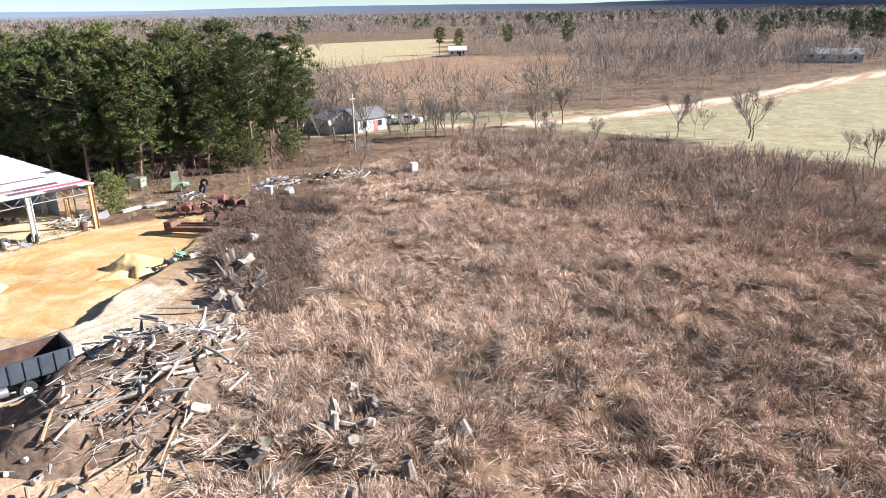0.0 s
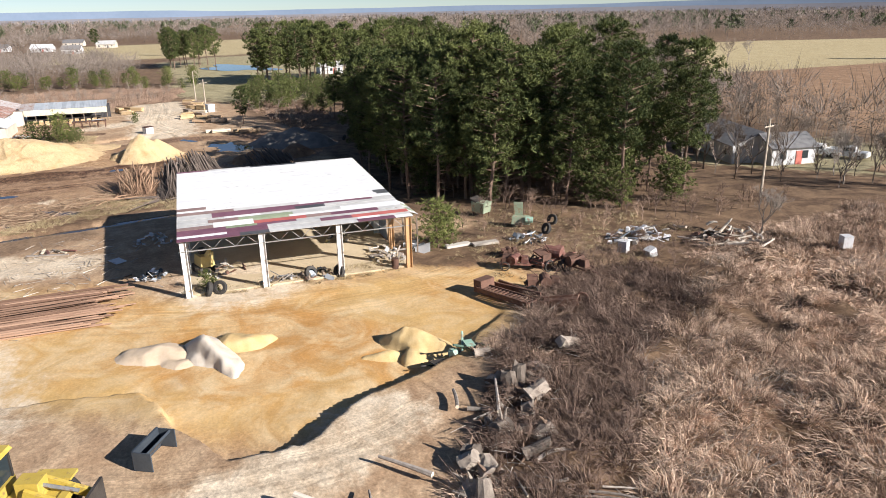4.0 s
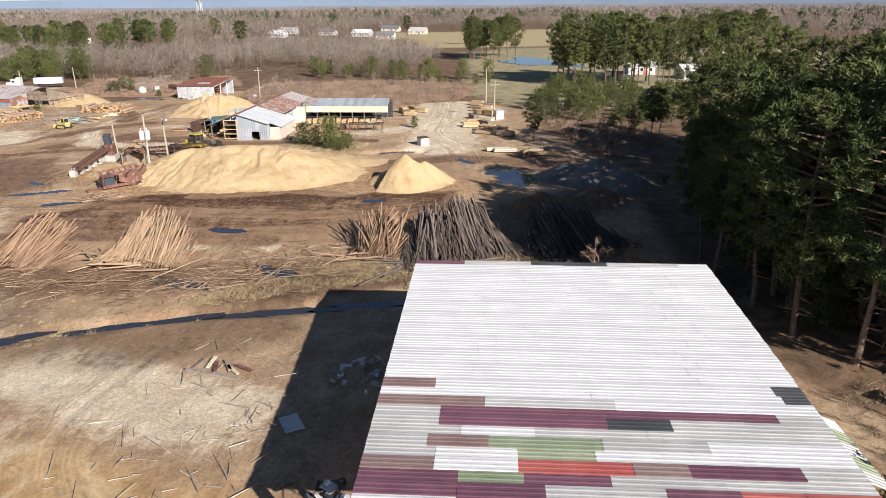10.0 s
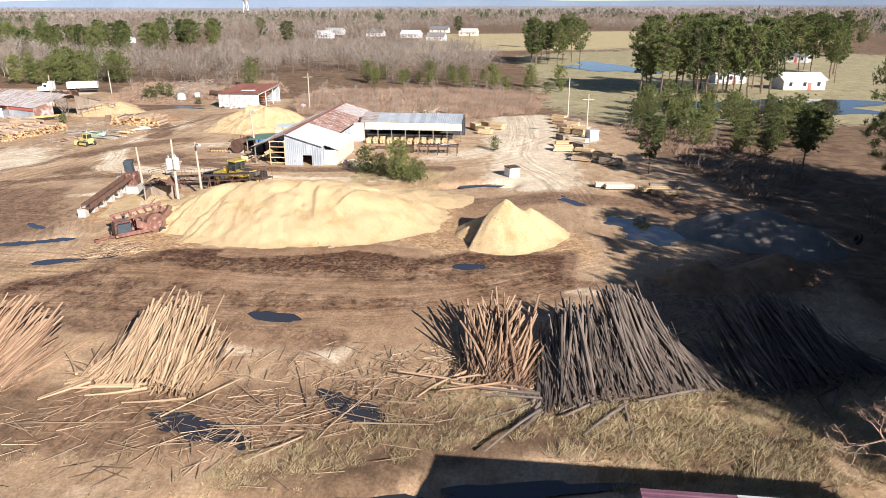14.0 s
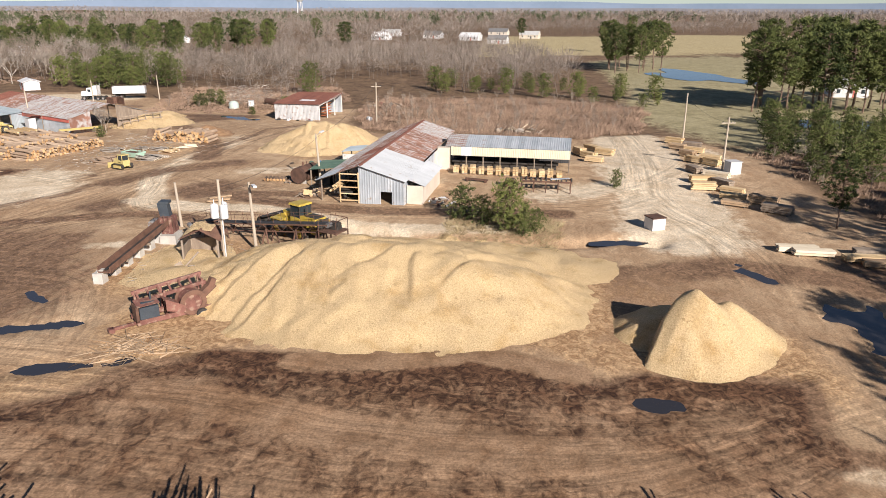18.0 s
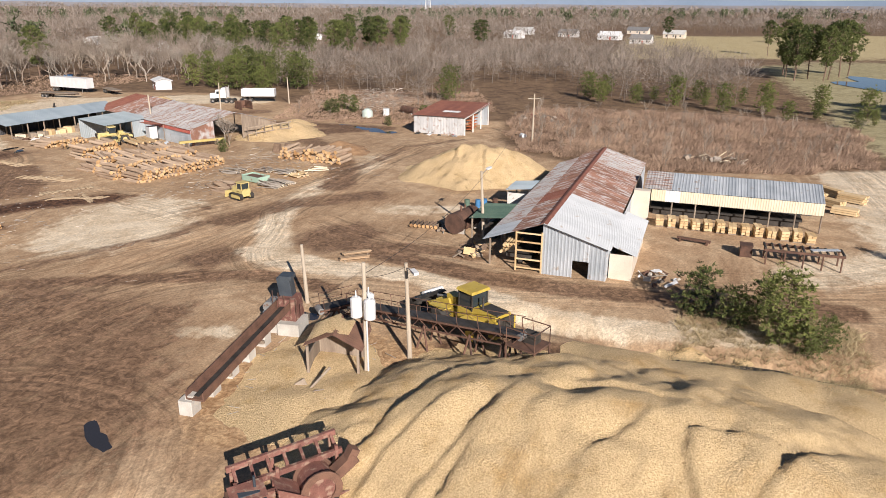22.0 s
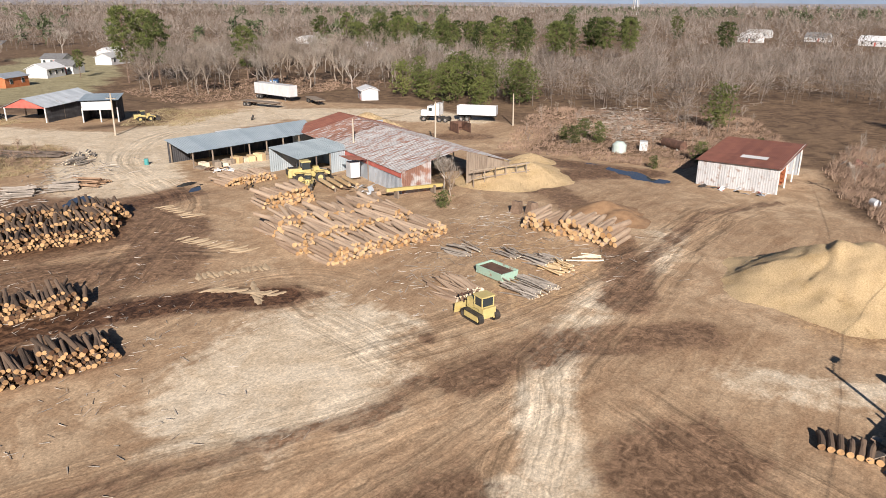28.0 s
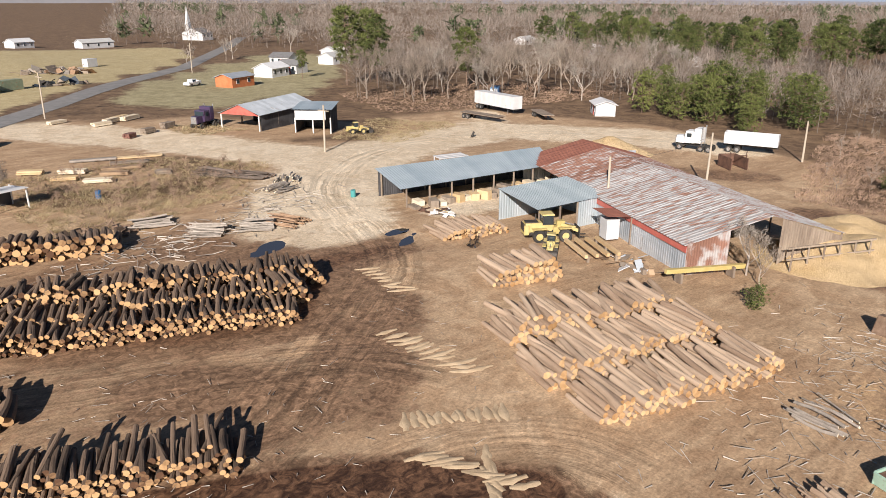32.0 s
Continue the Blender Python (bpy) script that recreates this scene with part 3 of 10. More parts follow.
    col = mix(fac(chips, 0.4, 0.7, 0.9), col, mix(ramp(clods, 0.36, 0.64), (0.34, 0.20, 0.105), (0.53, 0.36, 0.205)))
    col = mix(fac(pale, 0.55, 0.75, 0.6), col, mix(ramp(mid, 0.3, 0.7), (0.58, 0.46, 0.32), (0.74, 0.63, 0.48)))
    dk = fac(dark, 0.35, 0.75, 0.9)
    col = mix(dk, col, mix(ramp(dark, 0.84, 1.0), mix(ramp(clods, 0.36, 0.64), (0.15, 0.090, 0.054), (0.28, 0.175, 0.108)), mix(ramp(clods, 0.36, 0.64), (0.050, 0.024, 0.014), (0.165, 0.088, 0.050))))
    # leaf litter, toned dark enough to carry the shade below the brush too
    col = mix(fac(litter, 0.4, 0.5, 1.2), col, mix(ramp(mid, 0.3, 0.7), (0.10, 0.062, 0.039), (0.25, 0.165, 0.10)))
    col = mix(fac(red, 0.4, 0.5, 1.2), col, mix(ramp(mid, 0.3, 0.7), (0.23, 0.135, 0.075), (0.36, 0.235, 0.145)))
    col = mix(fac(straw, 0.2, 0.3), col, mix(ramp(mid, 0.3, 0.7), (0.40, 0.32, 0.17), (0.50, 0.42, 0.25)))
    col = mix(fac(grass, 0.3, 0.5), col, mix(ramp(mid, 0.3, 0.7), (0.27, 0.235, 0.13), (0.41, 0.36, 0.22)))
    for lines, weight in ((lines_b, weight_b), (lines_a, weight_a)):      # pressed wheel lines darken and lighten the soil under them
        tone = N.new("ShaderNodeMapRange")
        tone.inputs["From Min"].default_value, tone.inputs["From Max"].default_value, tone.inputs["To Min"].default_value, tone.inputs["To Max"].default_value = 0.38, 0.60, 0.62, 1.28
        L.new(lines, tone.inputs[0])
        worn = N.new("ShaderNodeMix")
        worn.data_type, worn.blend_type = "RGBA", "MULTIPLY"
        L.new(weight, worn.inputs[0]), L.new(col, worn.inputs[6]), L.new(tone.outputs[0], worn.inputs[7])
        col = worn.outputs[2]
    grain = N.new("ShaderNodeMix")
    grain.data_type, grain.blend_type = "RGBA", "MULTIPLY"
    L.new(math_node("SUBTRACT", 1.0, math_node("MULTIPLY", smooth_clay, 0.6)), grain.inputs[0])
    g = N.new("ShaderNodeMapRange")
    g.inputs["From Min"].default_value, g.inputs["From Max"].default_value, g.inputs["To Min"].default_value, g.inputs["To Max"].default_value = 0.32, 0.68, 0.74, 1.22
    L.new(small, g.inputs[0]), L.new(col, grain.inputs[6]), L.new(g.outputs[0], grain.inputs[7])
    scraps = noise_at(2.2, 9, 47, (0.7, 1.2, 1), 2.0)
    fleck = N.new("ShaderNodeMapRange")
    fleck.inputs["From Min"].default_value, fleck.inputs["From Max"].default_value, fleck.inputs["To Min"].default_value, fleck.inputs["To Max"].default_value = 0.38, 0.62, 0.78, 1.18
    L.new(math_node("ADD", math_node("MULTIPLY", scraps, 0.5), math_node("MULTIPLY", clods, 0.5)), fleck.inputs[0])
    torn = N.new("ShaderNodeMix")
    torn.data_type, torn.blend_type = "RGBA", "MULTIPLY"
    L.new(math_node("SUBTRACT", 1.0, math_node("MULTIPLY", smooth_clay, 0.6)), torn.inputs[0])
    L.new(grain.outputs[2], torn.inputs[6]), L.new(fleck.outputs[0], torn.inputs[7])
    L.new(torn.outputs[2], bsdf.inputs["Base Color"])
    rough = N.new("ShaderNodeMapRange")
    rough.inputs["To Min"].default_value, rough.inputs["To Max"].default_value = 0.95, 0.72
    L.new(dk, rough.inputs[0]), L.new(rough.outputs[0], bsdf.inputs["Roughness"])
    bsdf.inputs["Specular IOR Level"].default_value = 0.25
    b = N.new("ShaderNodeBump")
    b.inputs["Strength"].default_value, b.inputs["Distance"].default_value = 0.38, 0.12
    L.new(math_node("ADD", math_node("ADD", math_node("MULTIPLY", small, 0.30), math_node("MULTIPLY", ruts, 0.30)), math_node("ADD", math_node("MULTIPLY", clods, 0.45), math_node("ADD", math_node("MULTIPLY", mid, 0.4), math_node("MULTIPLY", math_node("ADD", math_node("MULTIPLY", lines_a, weight_a), math_node("MULTIPLY", lines_b, weight_b)), 0.7)))), b.inputs["Height"]), L.new(b.outputs[0], bsdf.inputs["Normal"])
    return m


# ---- wheel tracks: how far across and along a track each place of the ground lies ----
FLOW_A, FLOW_B = np.zeros((*X.shape, 3)), np.zeros((*X.shape, 3))


def track(flow, half, strength, *pts):
    """A swath of wheel marks that follows a rounded line of places."""
    P = np.array(pts, float)
    for _ in range(3):
        q = np.concatenate([P[:1], np.stack([0.75 * P[:-1] + 0.25 * P[1:], 0.25 * P[:-1] + 0.75 * P[1:]], 1).reshape(-1, 2), P[-1:]])
        P = q
    i0, i1 = np.searchsorted(gx, [P[:, 0].min() - half, P[:, 0].max() + half])
    j0, j1 = np.searchsorted(gy, [P[:, 1].min() - half, P[:, 1].max() + half])
    x, y, part_of = X[i0:i1, j0:j1], Y[i0:i1, j0:j1], flow[i0:i1, j0:j1]
    near, across, along, run = np.full(x.shape, 1e9), np.zeros(x.shape), np.zeros(x.shape), 0.0
    for (ax, ay), (bx, by) in zip(P, P[1:]):
        dx, dy = bx - ax, by - ay
        ln = math.hypot(dx, dy) + 1e-9
        t = np.clip(((x - ax) * dx + (y - ay) * dy) / ln ** 2, 0, 1)
        d = np.hypot(x - ax - t * dx, y - ay - t * dy)
        hit = d < near
        across = np.where(hit, (dx * (y - ay) - dy * (x - ax)) / ln, across)
        along = np.where(hit, run + t * ln, along)
        near = np.minimum(near, d)
        run += ln
    k = strength * (1 - smooth(0.45 * half, half, near)) * smooth(-0.1, 3.0, np.minimum(along, run - along) + 0.5)
    better = k > part_of[..., 2]
    for i, v in enumerate((across + 31.7 * len(pts) + P[0, 0], along + P[0, 1] * 3.1, k)):
        part_of[..., i] = np.where(better, v, part_of[..., i])


track(FLOW_A, 5.0, 1.0, (-169.8, -53.9), (-177, -54.7), (-188.6, -55.1), (-206.6, -56.7), (-222, -54))
track(FLOW_A, 4.0, 0.9, (-140, -59), (-149, -57.3), (-154.5, -55.8), (-162.5, -54.6), (-170, -54))
track(FLOW_B, 4.2, 0.9, (-138, -71), (-146.7, -67.2), (-151.4, -65), (-157, -61.8), (-163, -59), (-172, -56.5))
track(FLOW_B, 3.2, 1.0, (-156, -45), (-159.8, -50.2), (-166.5, -52), (-173, -55.4))
track(FLOW_B, 4.0, 1.0, (-166.8, -22), (-166.8, -30.8), (-167.2, -36.8), (-169, -43.3), (-172.2, -50.2))
track(FLOW_B, 4.5, 1.0, (-216, -56.5), (-202.5, -55.6), (-189.3, -58.2), (-180.2, -59.9), (-174, -61.7), (-164, -66))
track(FLOW_A, 3.5, 0.9, (-174, -80), (-169.6, -73), (-169, -67), (-167, -60.5))
track(FLOW_A, 5.0, 1.0, (-143, -103), (-155, -98.3), (-163.7, -95.5), (-171.3, -92.3), (-175, -86))
track(FLOW_B, 4.5, 1.0, (-186, -117), (-183, -105), (-174.5, -97), (-168.4, -92.5), (-160, -86), (-150, -84))
track(FLOW_A, 4.0, 1.0, (-160, -80), (-168, -81), (-174, -78), (-175, -72))
track(FLOW_A, 4.0, 0.9, (-185, -117), (-189.3, -131), (-205, -146), (-226, -151), (-245, -142), (-254, -125))
track(FLOW_A, 5.5, 0.9, (-139.7, -53.8), (-150.5, -53), (-157, -46), (-160, -38), (-160.4, -29), (-164, -18), (-166, 2), (-176, 9))
track(FLOW_A, 4.5, 0.9, (-230, 6), (-205, 8), (-186, 8), (-172, 7), (-158, 14), (-146, 15))
track(FLOW_B, 3.5, 0.8, (-206, 17), (-190, 13), (-178, 6), (-170, -4), (-168, -14))
track(FLOW_A, 5.5, 0.9, (-124, -44), (-124, -31.8), (-125, -22), (-123, -7), (-126, 7.4), (-132, 16))
track(FLOW_B, 4.5, 0.9, (-114, -40), (-117, -24), (-116, -8), (-119, 4), (-126, 13))
track(FLOW_A, 5.0, 0.7, (-100, -30), (-89.5, -23.5), (-71, -9.3), (-60, -4.3), (-48, 0), (-40, 4))
track(FLOW_B, 4.5, 0.6, (-88, -4), (-76, -6), (-66, 4), (-62, 16), (-62, 30), (-66, 38))
track(FLOW_B, 3.0, 0.7, (-44, 26), (-41, 20), (-41, 12), (-44, 4), (-52, -4))
track(FLOW_B, 4.0, 0.8, (-133, -56), (-137, -48), (-137, -40), (-131, -36), (-125, -34))

nx, ny = X.shape
idx = np.arange(nx * ny).reshape(nx, ny)
quads = np.stack([idx[:-1, :-1], idx[1:, :-1], idx[1:, 1:], idx[:-1, 1:]], -1).reshape(-1, 4)
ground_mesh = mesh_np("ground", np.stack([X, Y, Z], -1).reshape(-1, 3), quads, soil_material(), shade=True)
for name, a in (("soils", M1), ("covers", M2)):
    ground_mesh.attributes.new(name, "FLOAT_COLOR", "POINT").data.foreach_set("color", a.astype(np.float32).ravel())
for name, a in (("tracks", FLOW_A), ("cross_tracks", FLOW_B)):
    ground_mesh.attributes.new(name, "FLOAT_VECTOR", "POINT").data.foreach_set("vector", a.astype(np.float32).ravel())
ground = tagged(new("ground", ground_mesh), "bare sandy yard with mud, wheel tracks, rough grass and fields", "ground", kind="structure")

# ---- wheel ruts ----
def rut_lines(lines, width, height, seed, gate=0.36, lift=0.0):
    """Low ragged ridges of pressed mud along lines of places."""
    rng = np.random.RandomState(seed)
    vs, fs, n = [], [], 0
    for pts in lines:
        P = np.array(pts, float)
        seg = np.hypot(*np.diff(P, axis=0).T)
        at = np.concatenate([[0], np.cumsum(seg)])
        q = np.arange(0, at[-1], 0.3)
        if len(q) < 4:
            continue
        x, y = np.interp(q, at, P[:, 0]), np.interp(q, at, P[:, 1])
        x, y = x + (fbm(x, y, 1.5, 2, seed) - 0.5) * 0.3, y + (fbm(x, y, 1.5, 2, seed + 1) - 0.5) * 0.3
        tx, ty = np.gradient(x), np.gradient(y)
        ln = np.hypot(tx, ty) + 1e-9
        ox, oy = -ty / ln, tx / ln
        end = np.minimum(1, np.minimum(q, at[-1] - q) / min(1.2, 0.4 * at[-1]))
        gap = np.clip((fbm(q, q * 0 + 9 * n, 2.2, 3, seed + 2) - gate) / 0.12, 0, 1)
        w = width * (0.35 + 0.65 * end) * rng.uniform(0.6, 1.25, len(q)) / 2
        top = height * end * gap * rng.uniform(0.5, 1.1, len(q)) - 0.02 * (1 - gap)
        rows = []
        for k, up in ((-1.0, -0.03), (-0.35, 1.0), (0.35, 0.9), (1.0, -0.03)):
            px, py = x + ox * w * k, y + oy * w * k
            z = land(px, py) + lift + (top if up > 0.5 else np.full(len(q), -0.03))
            rows.append(np.stack([px, py, z], -1))
        v = np.stack(rows, 1).reshape(-1, 3)
        i = np.arange(len(q) - 1)[:, None] * 4
        for k in range(3):
            fs.append(n + np.concatenate([i + k, i + k + 4, i + k + 5, i + k + 1], 1))
        vs.append(v)
        n += len(v)
    return np.concatenate(vs), np.concatenate(fs)


rt = random.Random(404)
PALE_MARKS = []
for x0, y0, x1, y1, head, n, ln in ((-174.1, -93.2, -175.4, -85.5, 160, 12, 2.6), (-179.4, -104, -178.9, -98, 150, 8, 2.4), (-168.8, -84, -174, -81.4, 65, 13, 1.7), (-167.8, -81.1, -170.5, -76, 150, 10, 2.6), (-170.5, -79.5, -168, -76, 60, 6, 2.0)):
    for i in range(n):      # lug marks where a tracked machine turned
        h, q = radians(head + rt.gauss(0, 9)), (i + rt.uniform(-0.3, 0.3)) / n
        px, py, L2 = x0 + (x1 - x0) * q, y0 + (y1 - y0) * q, ln * rt.uniform(0.6, 1.2)
        PALE_MARKS.append([(px - L2 / 2 * math.cos(h), py - L2 / 2 * math.sin(h)), (px, py), (px + L2 / 2 * math.cos(h + 0.2), py + L2 / 2 * math.sin(h + 0.2))])
v, f = rut_lines(PALE_MARKS, 0.55, 0.06, 6, 0.2, 0.03)
single("lug_mark", mesh_np("lug_mark", v, f, mat("pale_dried_mud", (0.40, 0.29, 0.18), (0.58, 0.45, 0.30), 1.2, 0.95, 0, 0.3), shade=True), None, "pale dried mud ridges pressed up by a tracked machine", "lug marks", kind="stuff")

# ---- water ----
def water_material():
    m = bpy.data.materials.new("muddy_water")
    m.use_nodes = True
    b = m.node_tree.nodes["Principled BSDF"]
    b.inputs["Base Color"].default_value = (0.034, 0.032, 0.034, 1)
    b.inputs["Specular IOR Level"].default_value = 0.9
    b.inputs["Roughness"].default_value = 0.04
    n, bp = m.node_tree.nodes.new("ShaderNodeTexNoise"), m.node_tree.nodes.new("ShaderNodeBump")
    n.inputs["Scale"].default_value, bp.inputs["Strength"].default_value = 2.0, 0.03
    m.node_tree.links.new(n.outputs[0], bp.inputs["Height"]), m.node_tree.links.new(bp.outputs[0], b.inputs["Normal"])
    return m


WATER = water_material()


def water_sheet(name, label, cx, cy, a, b, turn, z, category="puddle"):
    n = 28
    vs = [(0, 0, 0)]
    for i in range(n):
        t = 6.28319 * i / n
        k = 1 + 0.25 * math.sin(3 * t + cx) + 0.15 * math.sin(5 * t + cy)
        vs.append((a * k * math.cos(t), b * k * math.sin(t), 0))
    fs = [(0, 1 + i, 1 + (i + 1) % n) for i in range(n)]
    me = bpy.data.meshes.new(name)
    me.from_pydata(vs, [], fs)
    me.materials.append(WATER)
    ob = new(name, me)
    ob.matrix_basis = pose(cx, cy, z, 0, 0, turn)
    return tagged(ob, label, category, kind="structure")


for px, py, a, b, turn in PUDDLES:
    water_sheet("puddle", "shallow muddy puddle reflecting the sky", px, py, a * 1.45, b * 1.55, turn, float(np.interp(-px, [95, 190, 235], [0, 0, -1.3])) - 0.095)
for (ax, ay), (bx, by) in zip(DITCH[1:-2], DITCH[2:-1]):
    water_sheet("ditch_water", "dark standing water in a narrow drainage ditch", (ax + bx) / 2, (ay + by) / 2, math.hypot(bx - ax, by - ay) * 0.55, 0.75, math.degrees(math.atan2(by - ay, bx - ax)), float(np.interp(-(ax + bx) / 2, [70, 95], [1.4, 0])) - 0.40, "ditch water")
water_sheet("ditch_water", "brown water in a roadside drainage gutter", -157, 3.6, 3.0, 1.3, 110, -0.42, "ditch water")
water_sheet("ditch_water", "brown water in a roadside drainage gutter", -153.8, -10, 5.5, 0.7, 95, -0.5, "ditch water")
water_sheet("pond", "farm pond behind pine trees on grass", -352, 37, 24, 12, 20, -1.38, "pond")
water_sheet("pond", "farm pond behind young pines on grass", -244, 68, 14, 24, 10, -1.2, "pond")

# ---- surfaces of buildings ----
GALV = mat("galvanised_sheet", (0.33, 0.37, 0.41), (0.50, 0.54, 0.58), 0.6, 0.5, 0.25, 0.05, rust=(0.30, 0.22, 0.16), rust_amount=0.14, spread=0.2)
WHITE_SHEET = mat("white_roof_sheet", (0.62, 0.63, 0.64), (0.76, 0.765, 0.77), 0.5, 0.55, 0.0, 0.03, spread=0.1)
GREY_SHEET = mat("grey_roof_sheet", (0.46, 0.46, 0.45), (0.62, 0.62, 0.60), 0.7, 0.5, 0.1, 0.04)
PALEGALV = mat("pale_galvanised_sheet", (0.44, 0.465, 0.49), (0.54, 0.565, 0.59), 0.6, 0.5, 0.1, 0.04, rust=(0.33, 0.26, 0.2), rust_amount=0.1, spread=0.15)
PURPLE_SHEET = mat("maroon_roof_sheet", (0.13, 0.055, 0.085), (0.21, 0.10, 0.135), 0.7, 0.55, 0.0, 0.04)
GREEN_SHEET = mat("green_roof_sheet", (0.20, 0.25, 0.16), (0.36, 0.40, 0.28), 0.7, 0.55, 0.0, 0.04)
RED_SHEET = mat("red_roof_sheet", (0.38, 0.09, 0.08), (0.50, 0.16, 0.14), 0.7, 0.55, 0.0, 0.04)
BLACK_SHEET = mat("dark_roof_sheet", (0.05, 0.055, 0.06), (0.11, 0.115, 0.12), 0.7, 0.55, 0.0, 0.04)
BROWN_SHEET = mat("brown_roof_sheet", (0.20, 0.13, 0.12), (0.30, 0.22, 0.20), 0.7, 0.55, 0.0, 0.04)
RUST_SHEET = mat("rusted_roof_sheet", (0.17, 0.085, 0.06), (0.28, 0.145, 0.105), 0.8, 0.8, 0.0, 0.08, rust=(0.40, 0.38, 0.375), rust_amount=0.46, spread=0.25, stretch=(2.2, 0.5, 0.5))
RUST_DEEP = mat("deep_rust_sheet", (0.15, 0.055, 0.04), (0.24, 0.095, 0.065), 0.9, 0.85, 0.0, 0.08)
RUST_PATCHY = mat("half_rusted_sheet", (0.35, 0.345, 0.345), (0.49, 0.485, 0.48), 0.8, 0.6, 0.1, 0.06, rust=(0.27, 0.15, 0.11), rust_amount=0.5, spread=0.2, stretch=(2.6, 0.45, 0.45))
BLUE_SHEET = mat("blue_grey_roof_sheet", (0.30, 0.37, 0.42), (0.42, 0.49, 0.53), 0.4, 0.45, 0.1, 0.03)
CREAM = mat("cream_panel", (0.60, 0.53, 0.39), (0.70, 0.63, 0.49), 0.6, 0.6, 0.0, 0.03)
BEIGE = mat("beige_board", (0.55, 0.48, 0.40), (0.68, 0.61, 0.52), 0.8, 0.8, 0.0, 0.05)
WHITE_PAINT = mat("worn_white_paint", (0.55, 0.54, 0.51), (0.78, 0.77, 0.74), 1.2, 0.6, 0.0, 0.05, rust=(0.30, 0.16, 0.09), rust_amount=0.22)
PRIMER = mat("ochre_primer_steel", (0.45, 0.27, 0.13), (0.58, 0.38, 0.21), 1.0, 0.7, 0.0, 0.05)
OLDWOOD = mat("weathered_wood", (0.17, 0.13, 0.10), (0.33, 0.27, 0.21), 2.0, 0.9, 0.0, 0.15, stretch=(1, 1, 0.2))
GREYWOOD = mat("grey_dead_wood", (0.19, 0.165, 0.14), (0.42, 0.37, 0.32), 2.5, 0.9, 0.0, 0.2, spread=0.3)
FRESHWOOD = mat("fresh_sawn_wood", (0.48, 0.33, 0.17), (0.66, 0.50, 0.30), 1.5, 0.85, 0.0, 0.08, spread=0.3)
PALEWOOD = mat("pale_wood", (0.60, 0.50, 0.36), (0.76, 0.67, 0.52), 1.5, 0.85, 0.0, 0.08, spread=0.3)
RUSTIRON = mat("rusty_iron", (0.075, 0.043, 0.033), (0.20, 0.108, 0.075), 1.5, 0.85, 0.2, 0.15)
REDIRON = mat("faded_red_machine", (0.12, 0.05, 0.04), (0.27, 0.125, 0.098), 1.5, 0.75, 0.1, 0.1, rust=(0.30, 0.20, 0.15), rust_amount=0.4)
DARKIRON = mat("dark_greasy_steel", (0.03, 0.028, 0.026), (0.09, 0.08, 0.072), 1.5, 0.6, 0.4, 0.1)
STEEL = mat("grey_steel", (0.22, 0.22, 0.22), (0.38, 0.38, 0.37), 1.5, 0.5, 0.5, 0.06, rust=(0.25, 0.12, 0.07), rust_amount=0.25)
CONCRETE = mat("grey_concrete", (0.38, 0.36, 0.33), (0.56, 0.54, 0.50), 1.2, 0.9, 0.0, 0.1)
BLOCKWALL = mat("dirty_block_wall", (0.32, 0.31, 0.29), (0.55, 0.54, 0.51), 1.0, 0.9, 0.0, 0.08)
SHINGLE = mat("grey_shingles", (0.12, 0.12, 0.125), (0.22, 0.22, 0.22), 1.5, 0.9, 0.0, 0.08)
SIDING = mat("white_siding", (0.50, 0.505, 0.51), (0.64, 0.645, 0.65), 0.8, 0.6, 0.0, 0.03)
ORANGE_BOARD = mat("orange_stained_boards", (0.42, 0.13, 0.05), (0.58, 0.21, 0.09), 1.0, 0.7, 0.0, 0.06)
RED_BOARD = mat("red_painted_sheet", (0.42, 0.09, 0.07), (0.56, 0.17, 0.13), 1.0, 0.65, 0.0, 0.05)
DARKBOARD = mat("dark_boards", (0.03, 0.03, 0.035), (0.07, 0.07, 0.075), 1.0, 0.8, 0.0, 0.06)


def glass_material():
    m = bpy.data.materials.new("dark_glass")
    m.use_nodes = True
    b = m.node_tree.nodes["Principled BSDF"]
    b.inputs["Base Color"].default_value, b.inputs["Roughness"].default_value = (0.03, 0.04, 0.045, 1), 0.06
    return m


GLASS = glass_material()


def sheets(parent, a, b, c, d, width, pick, name="roof_sheet", pitch=0.24, depth=0.03):
    """A slope clad in ribbed sheets side by side; a to b is the eave, d to c the ridge."""
    a, b, c, d = (Vector(p) for p in (a, b, c, d))
    n = max(1, round((b - a).length / width))
    for i in range(n):
        s, e = i / n, (i + 1) / n + (0.004 if i < n - 1 else 0)
        lift = Vector((0, 0, 0.006 * (i % 2)))
        part(name, Shape().ribbed(a.lerp(b, s) + lift, a.lerp(b, e) + lift, d.lerp(c, e) + lift, d.lerp(c, s) + lift, pitch, depth), pick(i / n), parent)


def wall_panels(parent, p, q, base, top_p, top_q, width, pick, name="wall_sheet"):
    """Upright ribbed cladding from p to q on plan, whose top may slope."""
    p, q = Vector((*p, 0)), Vector((*q, 0))
    n = max(1, round((q - p).length / width))
    for i in range(n):
        s, e = i / n, (i + 1) / n
        u, v = p.lerp(q, s), p.lerp(q, e)
        ts, te = top_p + (top_q - top_p) * s, top_p + (top_q - top_p) * e
        part(name, Shape().ribbed((u.x, u.y, base), (v.x, v.y, base), (v.x, v.y, te), (u.x, u.y, ts), 0.25, 0.025), pick(s), parent)


